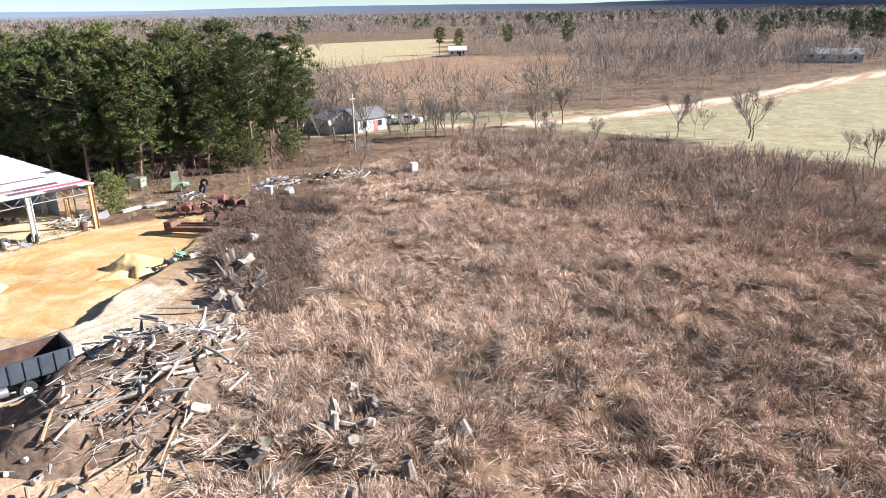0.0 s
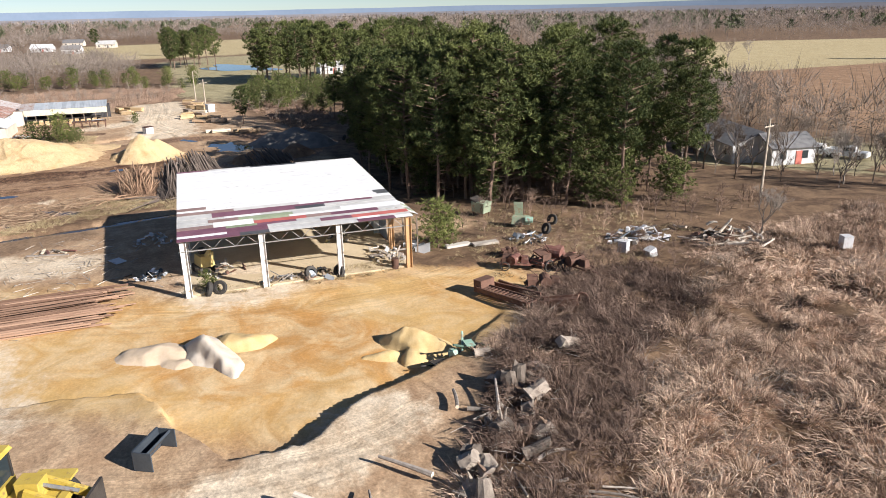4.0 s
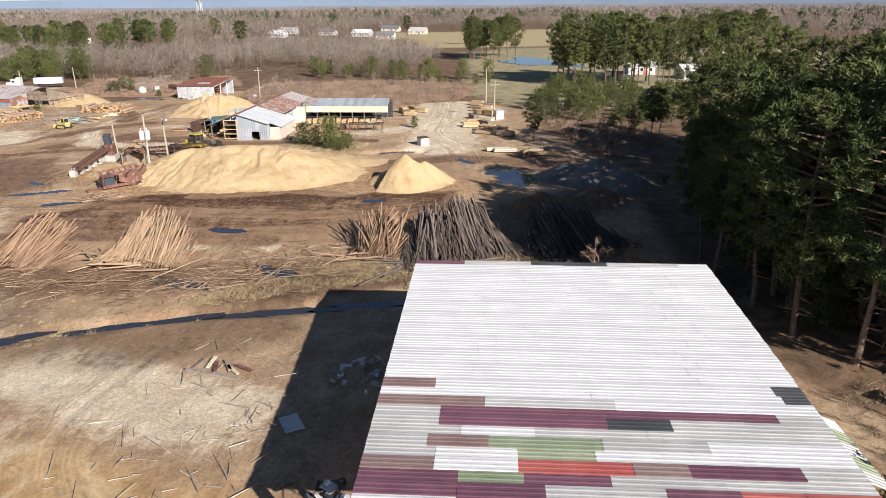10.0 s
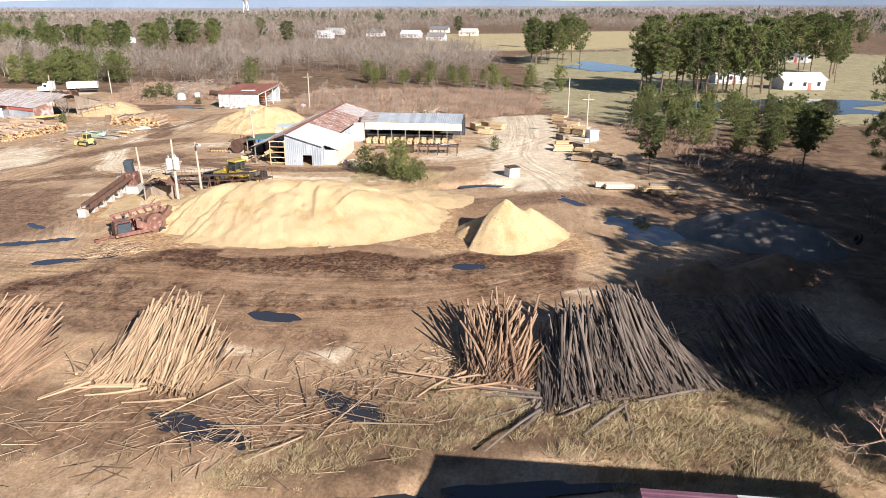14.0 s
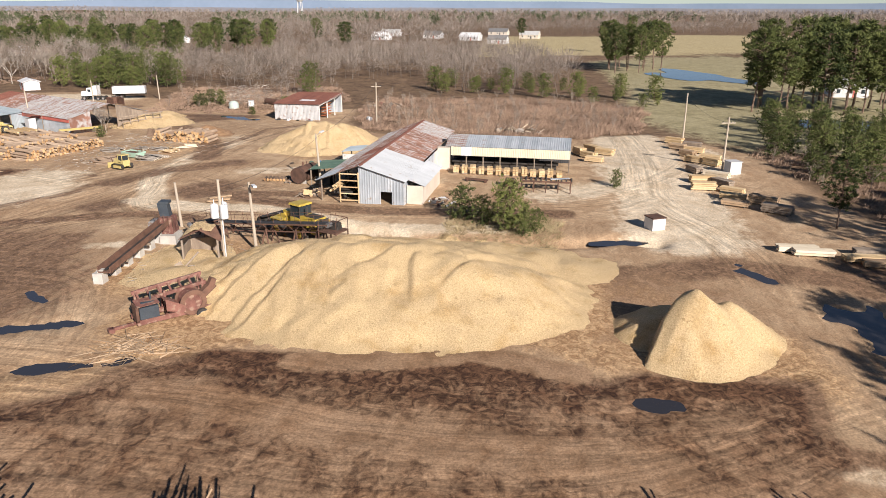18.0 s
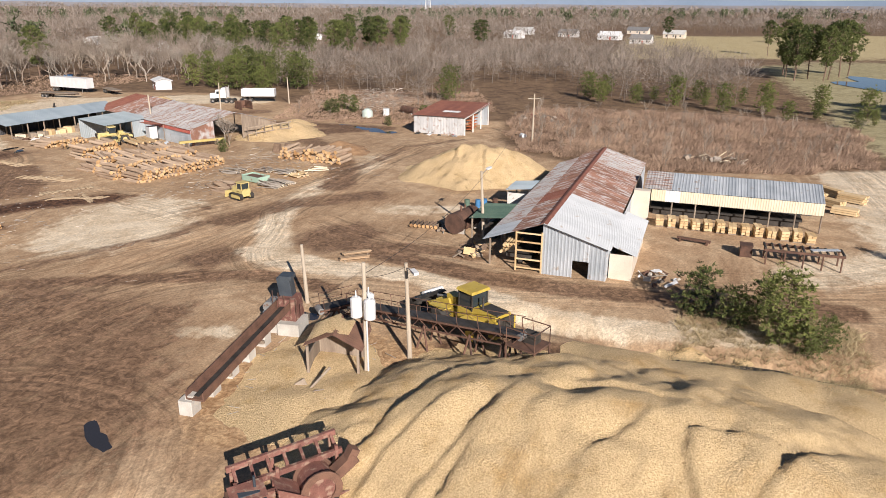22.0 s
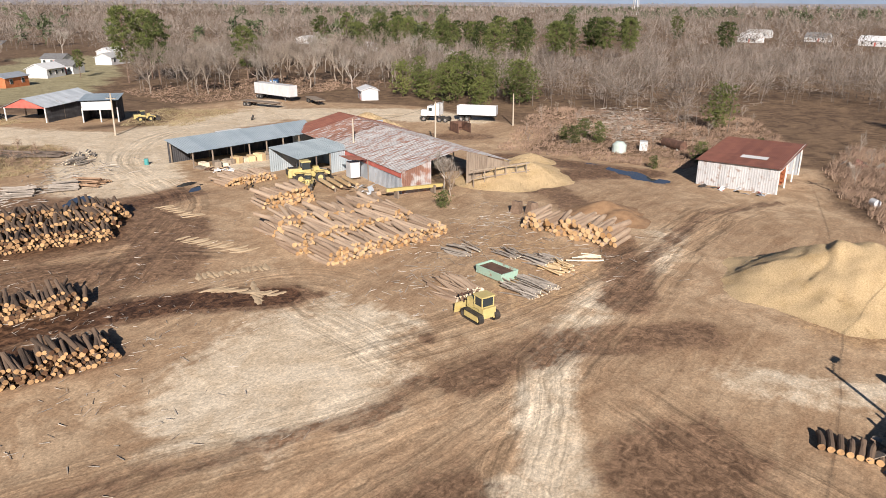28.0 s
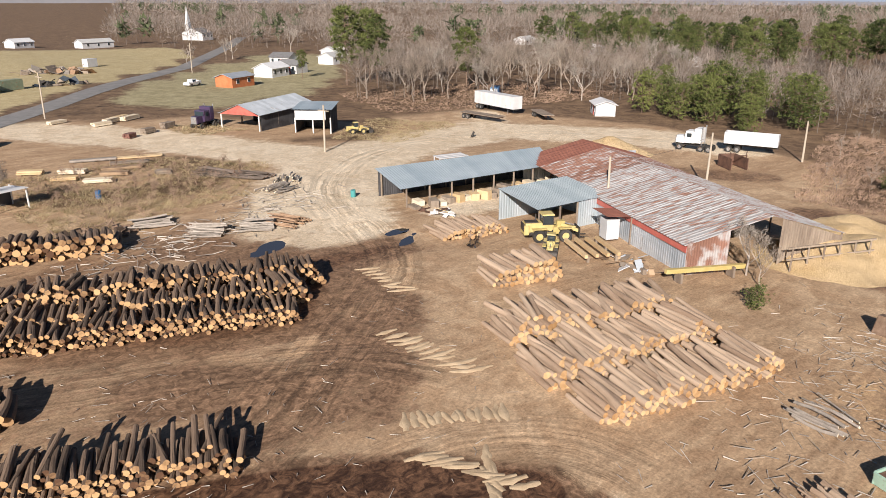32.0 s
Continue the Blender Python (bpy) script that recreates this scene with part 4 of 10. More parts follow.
# ---- the big open shed ----
def big_shed():
    sh = thing("open_shed", "large open steel shed with a patchwork corrugated roof on white posts", "shed", -66.6, 0, 1.4)
    D, H0, H1 = 23.5, 4.5, 4.8      # depth towards -x, front and back height
    x = lambda d: -d
    top = lambda d: H0 + (H1 - H0) * d / D
    at = lambda d, s: 13.15 + s * (17.75 + 0.35 * d / D)      # s runs 0..1 across
    colours = [WHITE_SHEET, GREY_SHEET, GREY_SHEET, PURPLE_SHEET, PURPLE_SHEET, BROWN_SHEET, GREEN_SHEET, GREY_SHEET, WHITE_SHEET, GREY_SHEET]
    rng = random.Random(4)
    rows = 34
    PU, GR, WH, GN, RE, BK, BR = PURPLE_SHEET, GREY_SHEET, WHITE_SHEET, GREEN_SHEET, RED_SHEET, BLACK_SHEET, BROWN_SHEET
    # joints across the width and the colours between them, row by row from the eave
    patch = {0: ((0.25, PU), (0.37, BK), (0.75, GR), (0.92, PU), (1, WH)), 1: ((0.2, WH), (0.37, PU), (0.76, GR), (0.86, WH), (1, GR)), 2: ((0.2, PU), (0.37, PU), (0.6, GR), (0.74, PU), (0.86, RE), (1, RE)),
             3: ((0.2, PU), (0.33, GN), (0.5, PU), (0.72, GR), (1, GR)), 4: ((0.15, BR), (0.32, WH), (0.55, RE), (0.66, BR), (0.88, PU), (1, GR)), 5: ((0.15, GR), (0.32, WH), (0.48, GN), (0.8, WH), (1, WH)),
             6: ((0.13, GR), (0.26, BR), (0.5, GN), (0.72, GR), (1, WH)), 7: ((0.2, GR), (0.36, WH), (0.6, GR), (1, GR)), 8: ((0.15, GR), (0.52, PU), (0.66, BK), (0.82, GR), (1, GR)),
             9: ((0.15, GR), (0.6, PU), (0.9, PU), (1, GR)), 10: ((0.25, BR), (0.55, GR), (1, WH)), 12: ((0.13, BR), (0.93, WH), (1, BK)), 11: ((0.5, WH), (0.94, WH), (1, BK))}
    for r in range(rows):
        d0, d1 = -0.2 + r * (D + 0.25) / rows, -0.2 + (r + 1) * (D + 0.25) / rows + 0.06
        cells = patch.get(r)
        if cells is None:
            off = rng.random() * 0.2
            cells = [(0.2 + off, WH), (0.47 + off, WH), (0.74 + off * 0.6, WH), (1, WH)]
        if r == rows - 1:
            cells = [(0.17, PU), (0.4, GR), (0.66, BK), (0.9, GR), (1, WH)]
        s0 = 0.0
        for k, (s1, m) in enumerate(cells):
            lift = 0.03 * ((r + 1) % 2) + 0.012 * (k % 2)
            z0, z1 = top(d0) + lift, top(d1) + lift
            part("roof_sheet", Shape().ribbed((x(d1), at(d1, s0), z1), (x(d0), at(d0, s0), z0), (x(d0), at(d0, s1), z0), (x(d1), at(d1, s1), z1), 0.21, 0.015), m, sh)
            s0 = s1
    for k, d in enumerate((0.2, 5.9, 11.7, 17.5, 23.2)):
        for j, s in enumerate((0.02, 0.335, 0.665, 0.98)):
            if j in (1, 2) and 0 < k < 4:
                continue
            h = top(d) - 0.16
            low = float(np.interp(66.6 + d, [40, 70, 95], [1.9, 1.4, 0])) - 1.4 - 0.3
            m = PRIMER if (j == 3 and k < 2) else WHITE_PAINT
            yy = at(d, s)
            part("post", Shape().box(x(d), yy, (h + low) / 2, 0.05, 0.40, h - low).box(x(d), yy - 0.21, (h + low) / 2, 0.34, 0.04, h - low).box(x(d), yy + 0.21, (h + low) / 2, 0.34, 0.04, h - low), m, sh)
    for d in (0.2, 5.9, 11.7, 17.5, 23.2):      # lattice girders across
        h, s = top(d) - 0.1, Shape()
        ya, yb = at(d, 0), at(d, 1)
        s.box(x(d), (ya + yb) / 2, h, 0.1, yb - ya, 0.08).box(x(d), (ya + yb) / 2, h - 0.75, 0.1, yb - ya, 0.07)
        n = 22
        for i in range(n):
            s.tube((x(d), at(d, i / n), h - (0.75 if i % 2 else 0)), (x(d), at(d, (i + 1) / n), h - (0 if i % 2 else 0.75)), 0.022, n=4)
        part("girder", s, STEEL, sh)
    for i in range(12):
        s = 0.02 + 0.96 * i / 11
        part("purlin", Shape().tube((x(0.1), at(0.1, s), top(0.1) - 0.06), (x(D - 0.1), at(D, s), top(D) - 0.06), 0.05, n=4), STEEL, sh)
    wall_panels(sh, (x(23.3), at(23.3, 0.99)), (x(23.3), at(23.3, 0.01)), -1.6, H1 - 0.1, H1 - 0.1, 1.0, lambda s: GALV)
    wall_panels(sh, (x(9.0), at(9, 1)), (x(23.3), at(23.3, 1)), -1.6, top(9), H1 - 0.1, 1.0, lambda s: GALV)
    # low lean-to roof on the flank
    sheets(sh, (x(8.5), at(8, 1) + 1.5, 3.3), (x(3.5), at(3, 1) + 1.5, 3.5), (x(3.5), at(3, 1) - 0.1, 4.15), (x(8.5), at(8, 1) - 0.1, 3.95), 1.0, lambda s: (WHITE_SHEET, GREEN_SHEET, GREY_SHEET)[int(s * 7) % 3])
    for d in (3.7, 8.3):
        part("post", Shape().box(x(d), at(d, 1) + 1.4, 1.3, 0.12, 0.12, 4.0), OLDWOOD, sh)
    return sh


big_shed()
slab = Shape().box(-78.4, 22, 0.80, 23, 17.6, 0.5, tip=-2.75)
single("floor_slab", slab, mat("dusty_slab", (0.46, 0.36, 0.22), (0.64, 0.53, 0.36), 0.4, 0.9), "dusty concrete floor slab of the open shed", "floor", kind="structure")

# ---- the sawmill ----
def sawmill():
    b = thing("sawmill", "sawmill with a rusty corrugated gable roof and open lean-to", "sawmill", -164.7, -24.6, 0)
    Z0 = 4.35
    L = 33.5
    rust = lambda s: RUST_DEEP if 0.42 < s < 0.5 else (RUST_PATCHY if s < 0.18 else RUST_SHEET)
    # camera-left slope, ridge to open eave
    for k, (va, vb) in enumerate(((0, 0.52), (0.52, 1.0))):
        za, zb = Z0 + (2.45 - Z0) * va, Z0 + (2.45 - Z0) * vb
        ya, yb = -5.1 * va, -5.1 * vb
        sheets(b, (-L + (2 if k else 0), yb, zb + 0.02 * k), (0.3, yb, zb + 0.02 * k), (0.3, ya, za), (-L + (2 if k else 0), ya, za), 0.95, (lambda s: RUST_SHEET if s < 0.6 else RUST_DEEP if s < 0.7 else RUST_SHEET) if k == 0 else (lambda s: RUST_PATCHY if s < 0.85 else GALV))
    # other slope: newer white sheets near the gable, rust beyond
    sheets(b, (0.4, 5.4, 2.75), (-10.2, 5.4, 2.75), (-10.2, 0, Z0 + 0.03), (0.4, 0, Z0 + 0.03), 0.95, lambda s: PALEGALV)
    sheets(b, (-10.2, 5.0, 2.85), (-L, 5.0, 2.85), (-L, 0, Z0), (-10.2, 0, Z0), 0.95, lambda s: RUST_SHEET if s < 0.62 else RUST_PATCHY)
    part("ridge_cap", Shape().slab((0.3, -0.28, Z0 - 0.02), (0.3, 0, Z0 + 0.09), (-L, 0, Z0 + 0.09), (-L, -0.28, Z0 - 0.02), 0.02).slab((0.3, 0, Z0 + 0.09), (0.3, 0.28, Z0 - 0.02), (-L, 0.28, Z0 - 0.02), (-L, 0, Z0 + 0.09), 0.02), RUST_DEEP, b)
    # lean-to on the wing side
    sheets(b, (-0.9, 7.3, 2.05), (-11.5, 7.3, 2.05), (-11.5, 5.3, 2.75), (-0.9, 5.3, 2.75), 0.95, lambda s: PALEGALV)
    part("wall", Shape().box(-0.9, 6.1, 1.0, 0.1, 1.8, 2.2), BEIGE, b)
    part("wall", Shape().box(-6.0, 6.95, 1.0, 9.8, 0.1, 2.0), BEIGE, b)
    # clad gable with an opening
    wall_panels(b, (0, -0.1), (0, 2.4), -0.1, Z0 - 0.05, Z0 - 0.75, 0.85, lambda s: GALV)
    wall_panels(b, (0, 3.7), (0, 5.1), -0.1, Z0 - 1.1, Z0 - 1.55, 0.7, lambda s: GALV)
    wall_panels(b, (0, 2.4), (0, 3.7), 1.45, Z0 - 0.75, Z0 - 1.1, 0.65, lambda s: GALV)
    wall_panels(b, (-0.05, 5.1), (-20, 5.1), -0.1, 2.7, 2.7, 1.0, lambda s: BEIGE if s > 0.8 else GALV)
    wall_panels(b, (-20, 5.0), (-L + 1, 5.0), -0.1, 2.7, 2.7, 1.0, lambda s: GALV)
    # open frame under the long slope
    for i in range(5):
        part("rail", Shape().box(0.0, -1.2, 0.3 + 0.75 * i, 0.09, 2.2, 0.12), FRESHWOOD, b)
    for yy in (-0.15, -2.3):
        part("post", Shape().box(0, yy, 1.75, 0.14, 0.14, 3.5), FRESHWOOD, b)
    for i in range(7):
        xx = -0.6 - i * 4.9
        part("post", Shape().tube((xx, -4.7, -0.2), (xx, -4.7, 2.55), 0.09, n=7), OLDWOOD, b)
        part("rafter", Shape().box(xx, -2.5, 3.3, 0.08, 5.4, 0.18, lean=20.5), OLDWOOD, b)
    part("saw_deck", Shape().box(-8, -2.3, 0.9, 14, 2.2, 0.3).box(-8, -2.3, 0.4, 13, 0.3, 0.8), DARKIRON, b)
    wall_panels(b, (-14, -0.3), (-30, -0.3), 0, 3.9, 3.9, 1.2, lambda s: OLDWOOD, "inner_wall")
    for i in range(10):
        part("log", Shape().tube((-1.5 - 0.2 * i, -4.0 + 0.27 * (i % 5), 0.9 + 0.28 * (i // 5)), (-4.8, -4.0 + 0.27 * (i % 5), 0.9 + 0.28 * (i // 5)), 0.13, n=7), FRESHWOOD, b)
    return b


def mill_wing():
    b = thing("lumber_shed", "long open lumber shed with a cream fascia and ribbed metal roof", "shed", -184.6, -18.6, 0)
    L = 16.8
    for e0, e1, r0, r1 in (((0, 0, 3.05), (0, L, 3.05), (-3.6, L, 4.1), (-3.6, 0, 4.1)), ((-7.2, L, 3.05), (-7.2, 0, 3.05), (-3.6, 0, 4.1), (-3.6, L, 4.1))):
        sheets(b, e0, e1, r0, r1, 0.9, lambda s: GALV if s > 0.14 else RUST_PATCHY)
    n = 12
    for i in range(n):
        y0, y1 = L * i / n + 0.8, L * (i + 1) / n + 0.8
        part("fascia_panel", Shape().ribbed((0.05, min(y0, L), 1.85), (0.05, min(y1, L), 1.85), (0.05, min(y1, L), 3.03), (0.05, min(y0, L), 3.03), 0.22, 0.02), WHITE_SHEET if i == 1 else CREAM, b)
    part("fascia_panel", Shape().box(0.5, -0.1, 1.5, 1.0, 1.6, 3.0), BEIGE, b)
    for i in range(8):
        part("post", Shape().tube((-0.1, 0.6 + i * 2.3, -0.2), (-0.1, 0.6 + i * 2.3, 2.6), 0.08, n=7), OLDWOOD, b)
        part("post", Shape().tube((-7.0, 0.6 + i * 2.3, -0.2), (-7.0, 0.6 + i * 2.3, 3.0), 0.08, n=7), OLDWOOD, b)
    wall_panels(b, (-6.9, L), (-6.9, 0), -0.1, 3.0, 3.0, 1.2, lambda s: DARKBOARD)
    part("sorting_table", Shape().box(-2.2, 8, 0.8, 2.2, 14.5, 0.18).box(-2.9, 8, 0.35, 0.15, 14, 0.7).box(-1.5, 8, 0.35, 0.15, 14, 0.7), DARKIRON, b)
    return b


sawmill()
mill_wing()

# ---- the rusty-roofed store ----
def store():
    b = thing("storage_shed", "white corrugated storage shed with a rust-red roof and open side", "shed", -228.2, -62.4, -1.25)
    W, D = 9.6, 14.5
    sheets(b, (0.4, -0.3, 3.35), (0.4, W + 0.3, 3.35), (-D, W + 0.5, 4.1), (-D, -0.3, 4.1), 0.85, lambda s: RUST_DEEP, pitch=0.22)
    part("skylight_sheet", Shape().ribbed((-3.2, 4.2, 3.62), (-3.2, 7.4, 3.62), (-4.6, 7.4, 3.70), (-4.6, 4.2, 3.70), 0.25, 0.03), WHITE_SHEET, b)
    pale = mat("whitewashed_sheet", (0.38, 0.385, 0.39), (0.52, 0.525, 0.53), 0.8, 0.6, 0.0, 0.05, rust=(0.30, 0.24, 0.21), rust_amount=0.35)
    wall_panels(b, (0, 0), (0, W), -0.2, 3.3, 3.3, 0.9, lambda s: pale)
    wall_panels(b, (-D + 0.3, 0), (0, 0), -0.2, 4.0, 3.3, 1.0, lambda s: pale)
    wall_panels(b, (-D + 0.3, W), (-D + 0.3, 0), -0.2, 4.0, 4.0, 1.0, lambda s: GALV)
    for d in (0.1, 4.8, 9.5, 14.2):
        part("post", Shape().box(-d, W, 1.6, 0.2, 0.2, 3.6), WHITE_PAINT, b)
    part("fascia", Shape().box(-D / 2, W + 0.2, 3.62, D, 0.06, 0.3, tip=3), WHITE_PAINT, b)
    for i in range(5):
        part("shelf", Shape().box(-6.5, W - 0.8, 0.5 + 0.55 * i, 4.2, 0.9, 0.06), ORANGE_BOARD, b)
    rng = random.Random(8)
    for i in range(16):
        part("scrap_sheet", Shape().box(0.8 + rng.random() * 1.2, 1 + rng.random() * 8, 0.15 + rng.random() * 0.35, 0.5, 1.3, 0.04, rng.uniform(0, 180), rng.uniform(-40, 40), rng.uniform(-30, 30)), rng.choice((GALV, WHITE_SHEET, RED_SHEET, DARKIRON)), b)
    return b


store()

# ---- the planer mill with its long rusty roof ----
def planer_mill():
    b = thing("planer_mill", "long planer mill with a rust-streaked ribbed gable roof", "mill", -199.3, -87.5, -0.55, 67.6 + 180)
    # local x runs away along the ridge, local -y towards the far slope
    L, HW, ze, zr = 35.0, 7.9, 2.85, 4.7
    pick = lambda s: RUST_DEEP if s > 0.86 else RUST_SHEET if s > 0.6 else RUST_PATCHY
    sheets(b, (L, 0.3, ze), (0, 0.3, ze), (0, -HW, zr), (L, -HW, zr), 0.9, lambda s: pick(1 - s), pitch=0.45, depth=0.05)
    sheets(b, (0, -2 * HW, ze - 0.4), (L, -2 * HW, ze - 0.4), (L, -HW, zr), (0, -HW, zr), 0.9, lambda s: pick(s), pitch=0.45, depth=0.05)
    wall_panels(b, (16, 0), (0.1, 0), -0.3, ze - 0.2, ze - 0.2, 1.0, lambda s: GALV)
    part("fascia", Shape().box(8, 0.12, ze - 0.35, 16, 0.06, 0.55), RED_BOARD, b)
    wall_panels(b, (0.1, 0), (0.1, -4), -0.3, ze, ze + 0.9, 1.0, lambda s: RUST_SHEET)
    wall_panels(b, (0.1, -9), (0.1, -2 * HW + 0.3), -0.3, zr - 0.3, ze - 0.6, 1.0, lambda s: OLDWOOD)
    wall_panels(b, (L, -2 * HW), (L, 0), -0.3, ze, ze, 1.0, lambda s: GALV)
    for i in range(9):
        part("post", Shape().tube((0.3 + i * 4.3, -2 * HW + 0.2, -0.5), (0.3 + i * 4.3, -2 * HW + 0.2, ze - 0.4), 0.09, n=6), OLDWOOD, b)
    for i in range(6):
        part("post", Shape().tube((-1.5 - i * 0.02, -9 - i * 1.6, -0.5), (-1.5, -9 - i * 1.6, 2.4), 0.08, n=6), OLDWOOD, b)
    part("frame_rail", Shape().box(-1.5, -13, 2.3, 0.12, 9, 0.16).box(-1.5, -13, 1.3, 0.1, 9, 0.14), OLDWOOD, b)
    return b


def long_lean():
    b = thing("sorting_shed", "long low sorting shed with a blue-grey metal roof", "shed", -192.0, -116.6, -0.4, 175)
    sheets(b, (-0.5, 0.0, 2.6), (21, 0.0, 2.6), (23.5, 5.8, 3.5), (0, 6.6, 3.5), 0.95, lambda s: BLUE_SHEET, pitch=0.3)
    for i in range(8):
        part("post", Shape().box(0.4 + i * 2.9, 0.3, 1.2, 0.16, 0.16, 2.8), OLDWOOD, b)
        part("post", Shape().box(0.6 + i * 2.9, 6.2, 1.5, 0.16, 0.16, 3.6), OLDWOOD, b)
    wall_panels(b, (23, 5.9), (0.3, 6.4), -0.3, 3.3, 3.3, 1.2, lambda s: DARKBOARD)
    rng = random.Random(3)
    for i in range(18):
        part("lumber_bundle", Shape().box(1 + i * 1.15, -0.6 + rng.random() * 1.6, 0.35 + 0.1 * (i % 3), 0.9, 1.5, 0.7 + 0.2 * (i % 3), rng.uniform(-20, 20)), rng.choice((FRESHWOOD, OLDWOOD, PALEWOOD)), b)
    return b


def saw_house():
    b = thing("machine_shed", "small open machine shed with pale ribbed metal roof and clad wall", "shed", -197.3, -102.2, -0.4, 176)
    sheets(b, (-0.3, -0.2, 2.75), (9.2, -0.2, 2.75), (9.4, 6.2, 3.4), (0, 6.2, 3.4), 0.95, lambda s: mat("pale_blue_sheet", (0.30, 0.36, 0.39), (0.40, 0.46, 0.485), 0.5, 0.45, 0.1, 0.03))
    blue = mat("pale_blue_wall", (0.33, 0.39, 0.42), (0.43, 0.48, 0.51), 0.5, 0.5, 0.05, 0.03)
    wall_panels(b, (5.2, 0), (9.0, 0), -0.3, 2.7, 2.7, 1.0, lambda s: blue)
    wall_panels(b, (9.0, 0), (9.0, 6), -0.3, 2.7, 3.3, 1.0, lambda s: blue)
    wall_panels(b, (9.0, 6), (0, 6), -0.3, 3.3, 3.3, 1.0, lambda s: blue)
    for xx in (0.1, 2.8, 5.1):
        part("post", Shape().box(xx, 0.05, 1.2, 0.15, 0.15, 2.9), OLDWOOD, b)
    return b


planer_mill()
long_lean()
saw_house()

# ---- truck sheds by the lane ----
def truck_sheds():
    b = thing("truck_shed", "open gabled truck shed with red gable and grey metal roof", "shed", -196.4, -177.6, -0.6, 119.5)
    W, D = 8.0, 17.0      # local x along the front, local y away
    sheets(b, (-0.4, D, 2.9), (-0.4, -0.3, 2.9), (W / 2, -0.3, 4.6), (W / 2, D, 4.6), 0.95, lambda s: GALV)
    sheets(b, (W + 0.4, -0.3, 3.0), (W + 0.4, D, 3.0), (W / 2, D, 4.6), (W / 2, -0.3, 4.6), 0.95, lambda s: GALV)
    part("gable", Shape().add([(0, -0.05, 2.85), (W, -0.05, 2.85), (W / 2, -0.05, 4.5), (0, 0.05, 2.85), (W, 0.05, 2.85), (W / 2, 0.05, 4.5)], [(0, 1, 2), (5, 4, 3), (0, 3, 4, 1), (1, 4, 5, 2), (2, 5, 3, 0)]), RED_BOARD, b)
    for xx in (0.1, W - 0.1):
        for yy in (0.1, 5.6, 11.2, 16.8):
            part("post", Shape().box(xx, yy, 1.3, 0.22, 0.22, 3.4), WHITE_PAINT if yy < 1 else OLDWOOD, b)
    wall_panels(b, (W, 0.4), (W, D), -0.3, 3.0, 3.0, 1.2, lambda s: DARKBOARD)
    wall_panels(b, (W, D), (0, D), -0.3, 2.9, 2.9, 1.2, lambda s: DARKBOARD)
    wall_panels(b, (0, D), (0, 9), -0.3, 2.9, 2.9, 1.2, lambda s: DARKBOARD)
    k = thing("loading_shed", "tall dark shed with a white upper panel and flat metal roof", "shed", -205.0, -166.7, -0.7, 139)
    sheets(k, (-0.4, -0.4, 4.2), (6.4, -0.4, 4.2), (6.4, 6.2, 4.7), (-0.4, 6.2, 4.7), 0.95, lambda s: BLUE_SHEET)
    part("upper_panel", Shape().box(2.6, 0, 3.2, 5.2, 0.1, 1.5), SIDING, k)
    wall_panels(k, (0, 6), (0, 0), -0.2, 4.6, 4.1, 1.1, lambda s: DARKBOARD)
    wall_panels(k, (6, 0.1), (6, 6), -0.2, 4.1, 4.6, 1.1, lambda s: DARKBOARD)
    wall_panels(k, (6, 6), (0, 6), -0.2, 4.6, 4.6, 1.1, lambda s: DARKBOARD)
    for xx in (0, 3, 6):
        part("post", Shape().box(xx, 0.0, 1.3, 0.2, 0.2, 3.0), WHITE_PAINT, k)


truck_sheds()


# ---- houses ----
def house(name, label, x, y, turn, w, d, h, wall, roof, rise=1.6, windows=3, category="house"):
    z = G(x, y)
    b = thing(name, label, category, x, y, z, turn)
    part("wall", Shape().box(0, 0, h / 2 - 0.1, w, d, h + 0.2), wall, b)
    o = 0.4
    part("roof", Shape().slab((-w / 2 - o, -d / 2 - o, h - 0.1), (w / 2 + o, -d / 2 - o, h - 0.1), (w / 2 + o, 0, h + rise), (-w / 2 - o, 0, h + rise), 0.12).slab((w / 2 + o, d / 2 + o, h - 0.1), (-w / 2 - o, d / 2 + o, h - 0.1), (-w / 2 - o, 0, h + rise), (w / 2 + o, 0, h + rise), 0.12), roof, b)
    for s in (-1, 1):
        part("gable", Shape().add([(s * w / 2, -d / 2, h), (s * w / 2, d / 2, h), (s * w / 2, 0, h + rise - 0.12), (s * (w / 2 - 0.1), -d / 2, h), (s * (w / 2 - 0.1), d / 2, h), (s * (w / 2 - 0.1), 0, h + rise - 0.12)], [(0, 1, 2), (5, 4, 3), (0, 3, 4, 1), (1, 4, 5, 2), (2, 5, 3, 0)]), wall, b)
    for s in (-1, 1):
        for i in range(windows):
            xx = -w / 2 + w * (i + 0.5) / windows
            fr = part("window", Shape().box(xx, s * (d / 2 + 0.03), h * 0.58, 1.1, 0.08, 1.25), SIDING, b)
            part("pane", Shape().box(xx, s * (d / 2 + 0.07), h * 0.58, 0.9, 0.05, 1.05), GLASS, fr)
    part("door", Shape().box(w * 0.12, -d / 2 - 0.04, 1.0, 0.95, 0.1, 2.05), RED_BOARD if wall is SIDING else DARKBOARD, b)
    return b


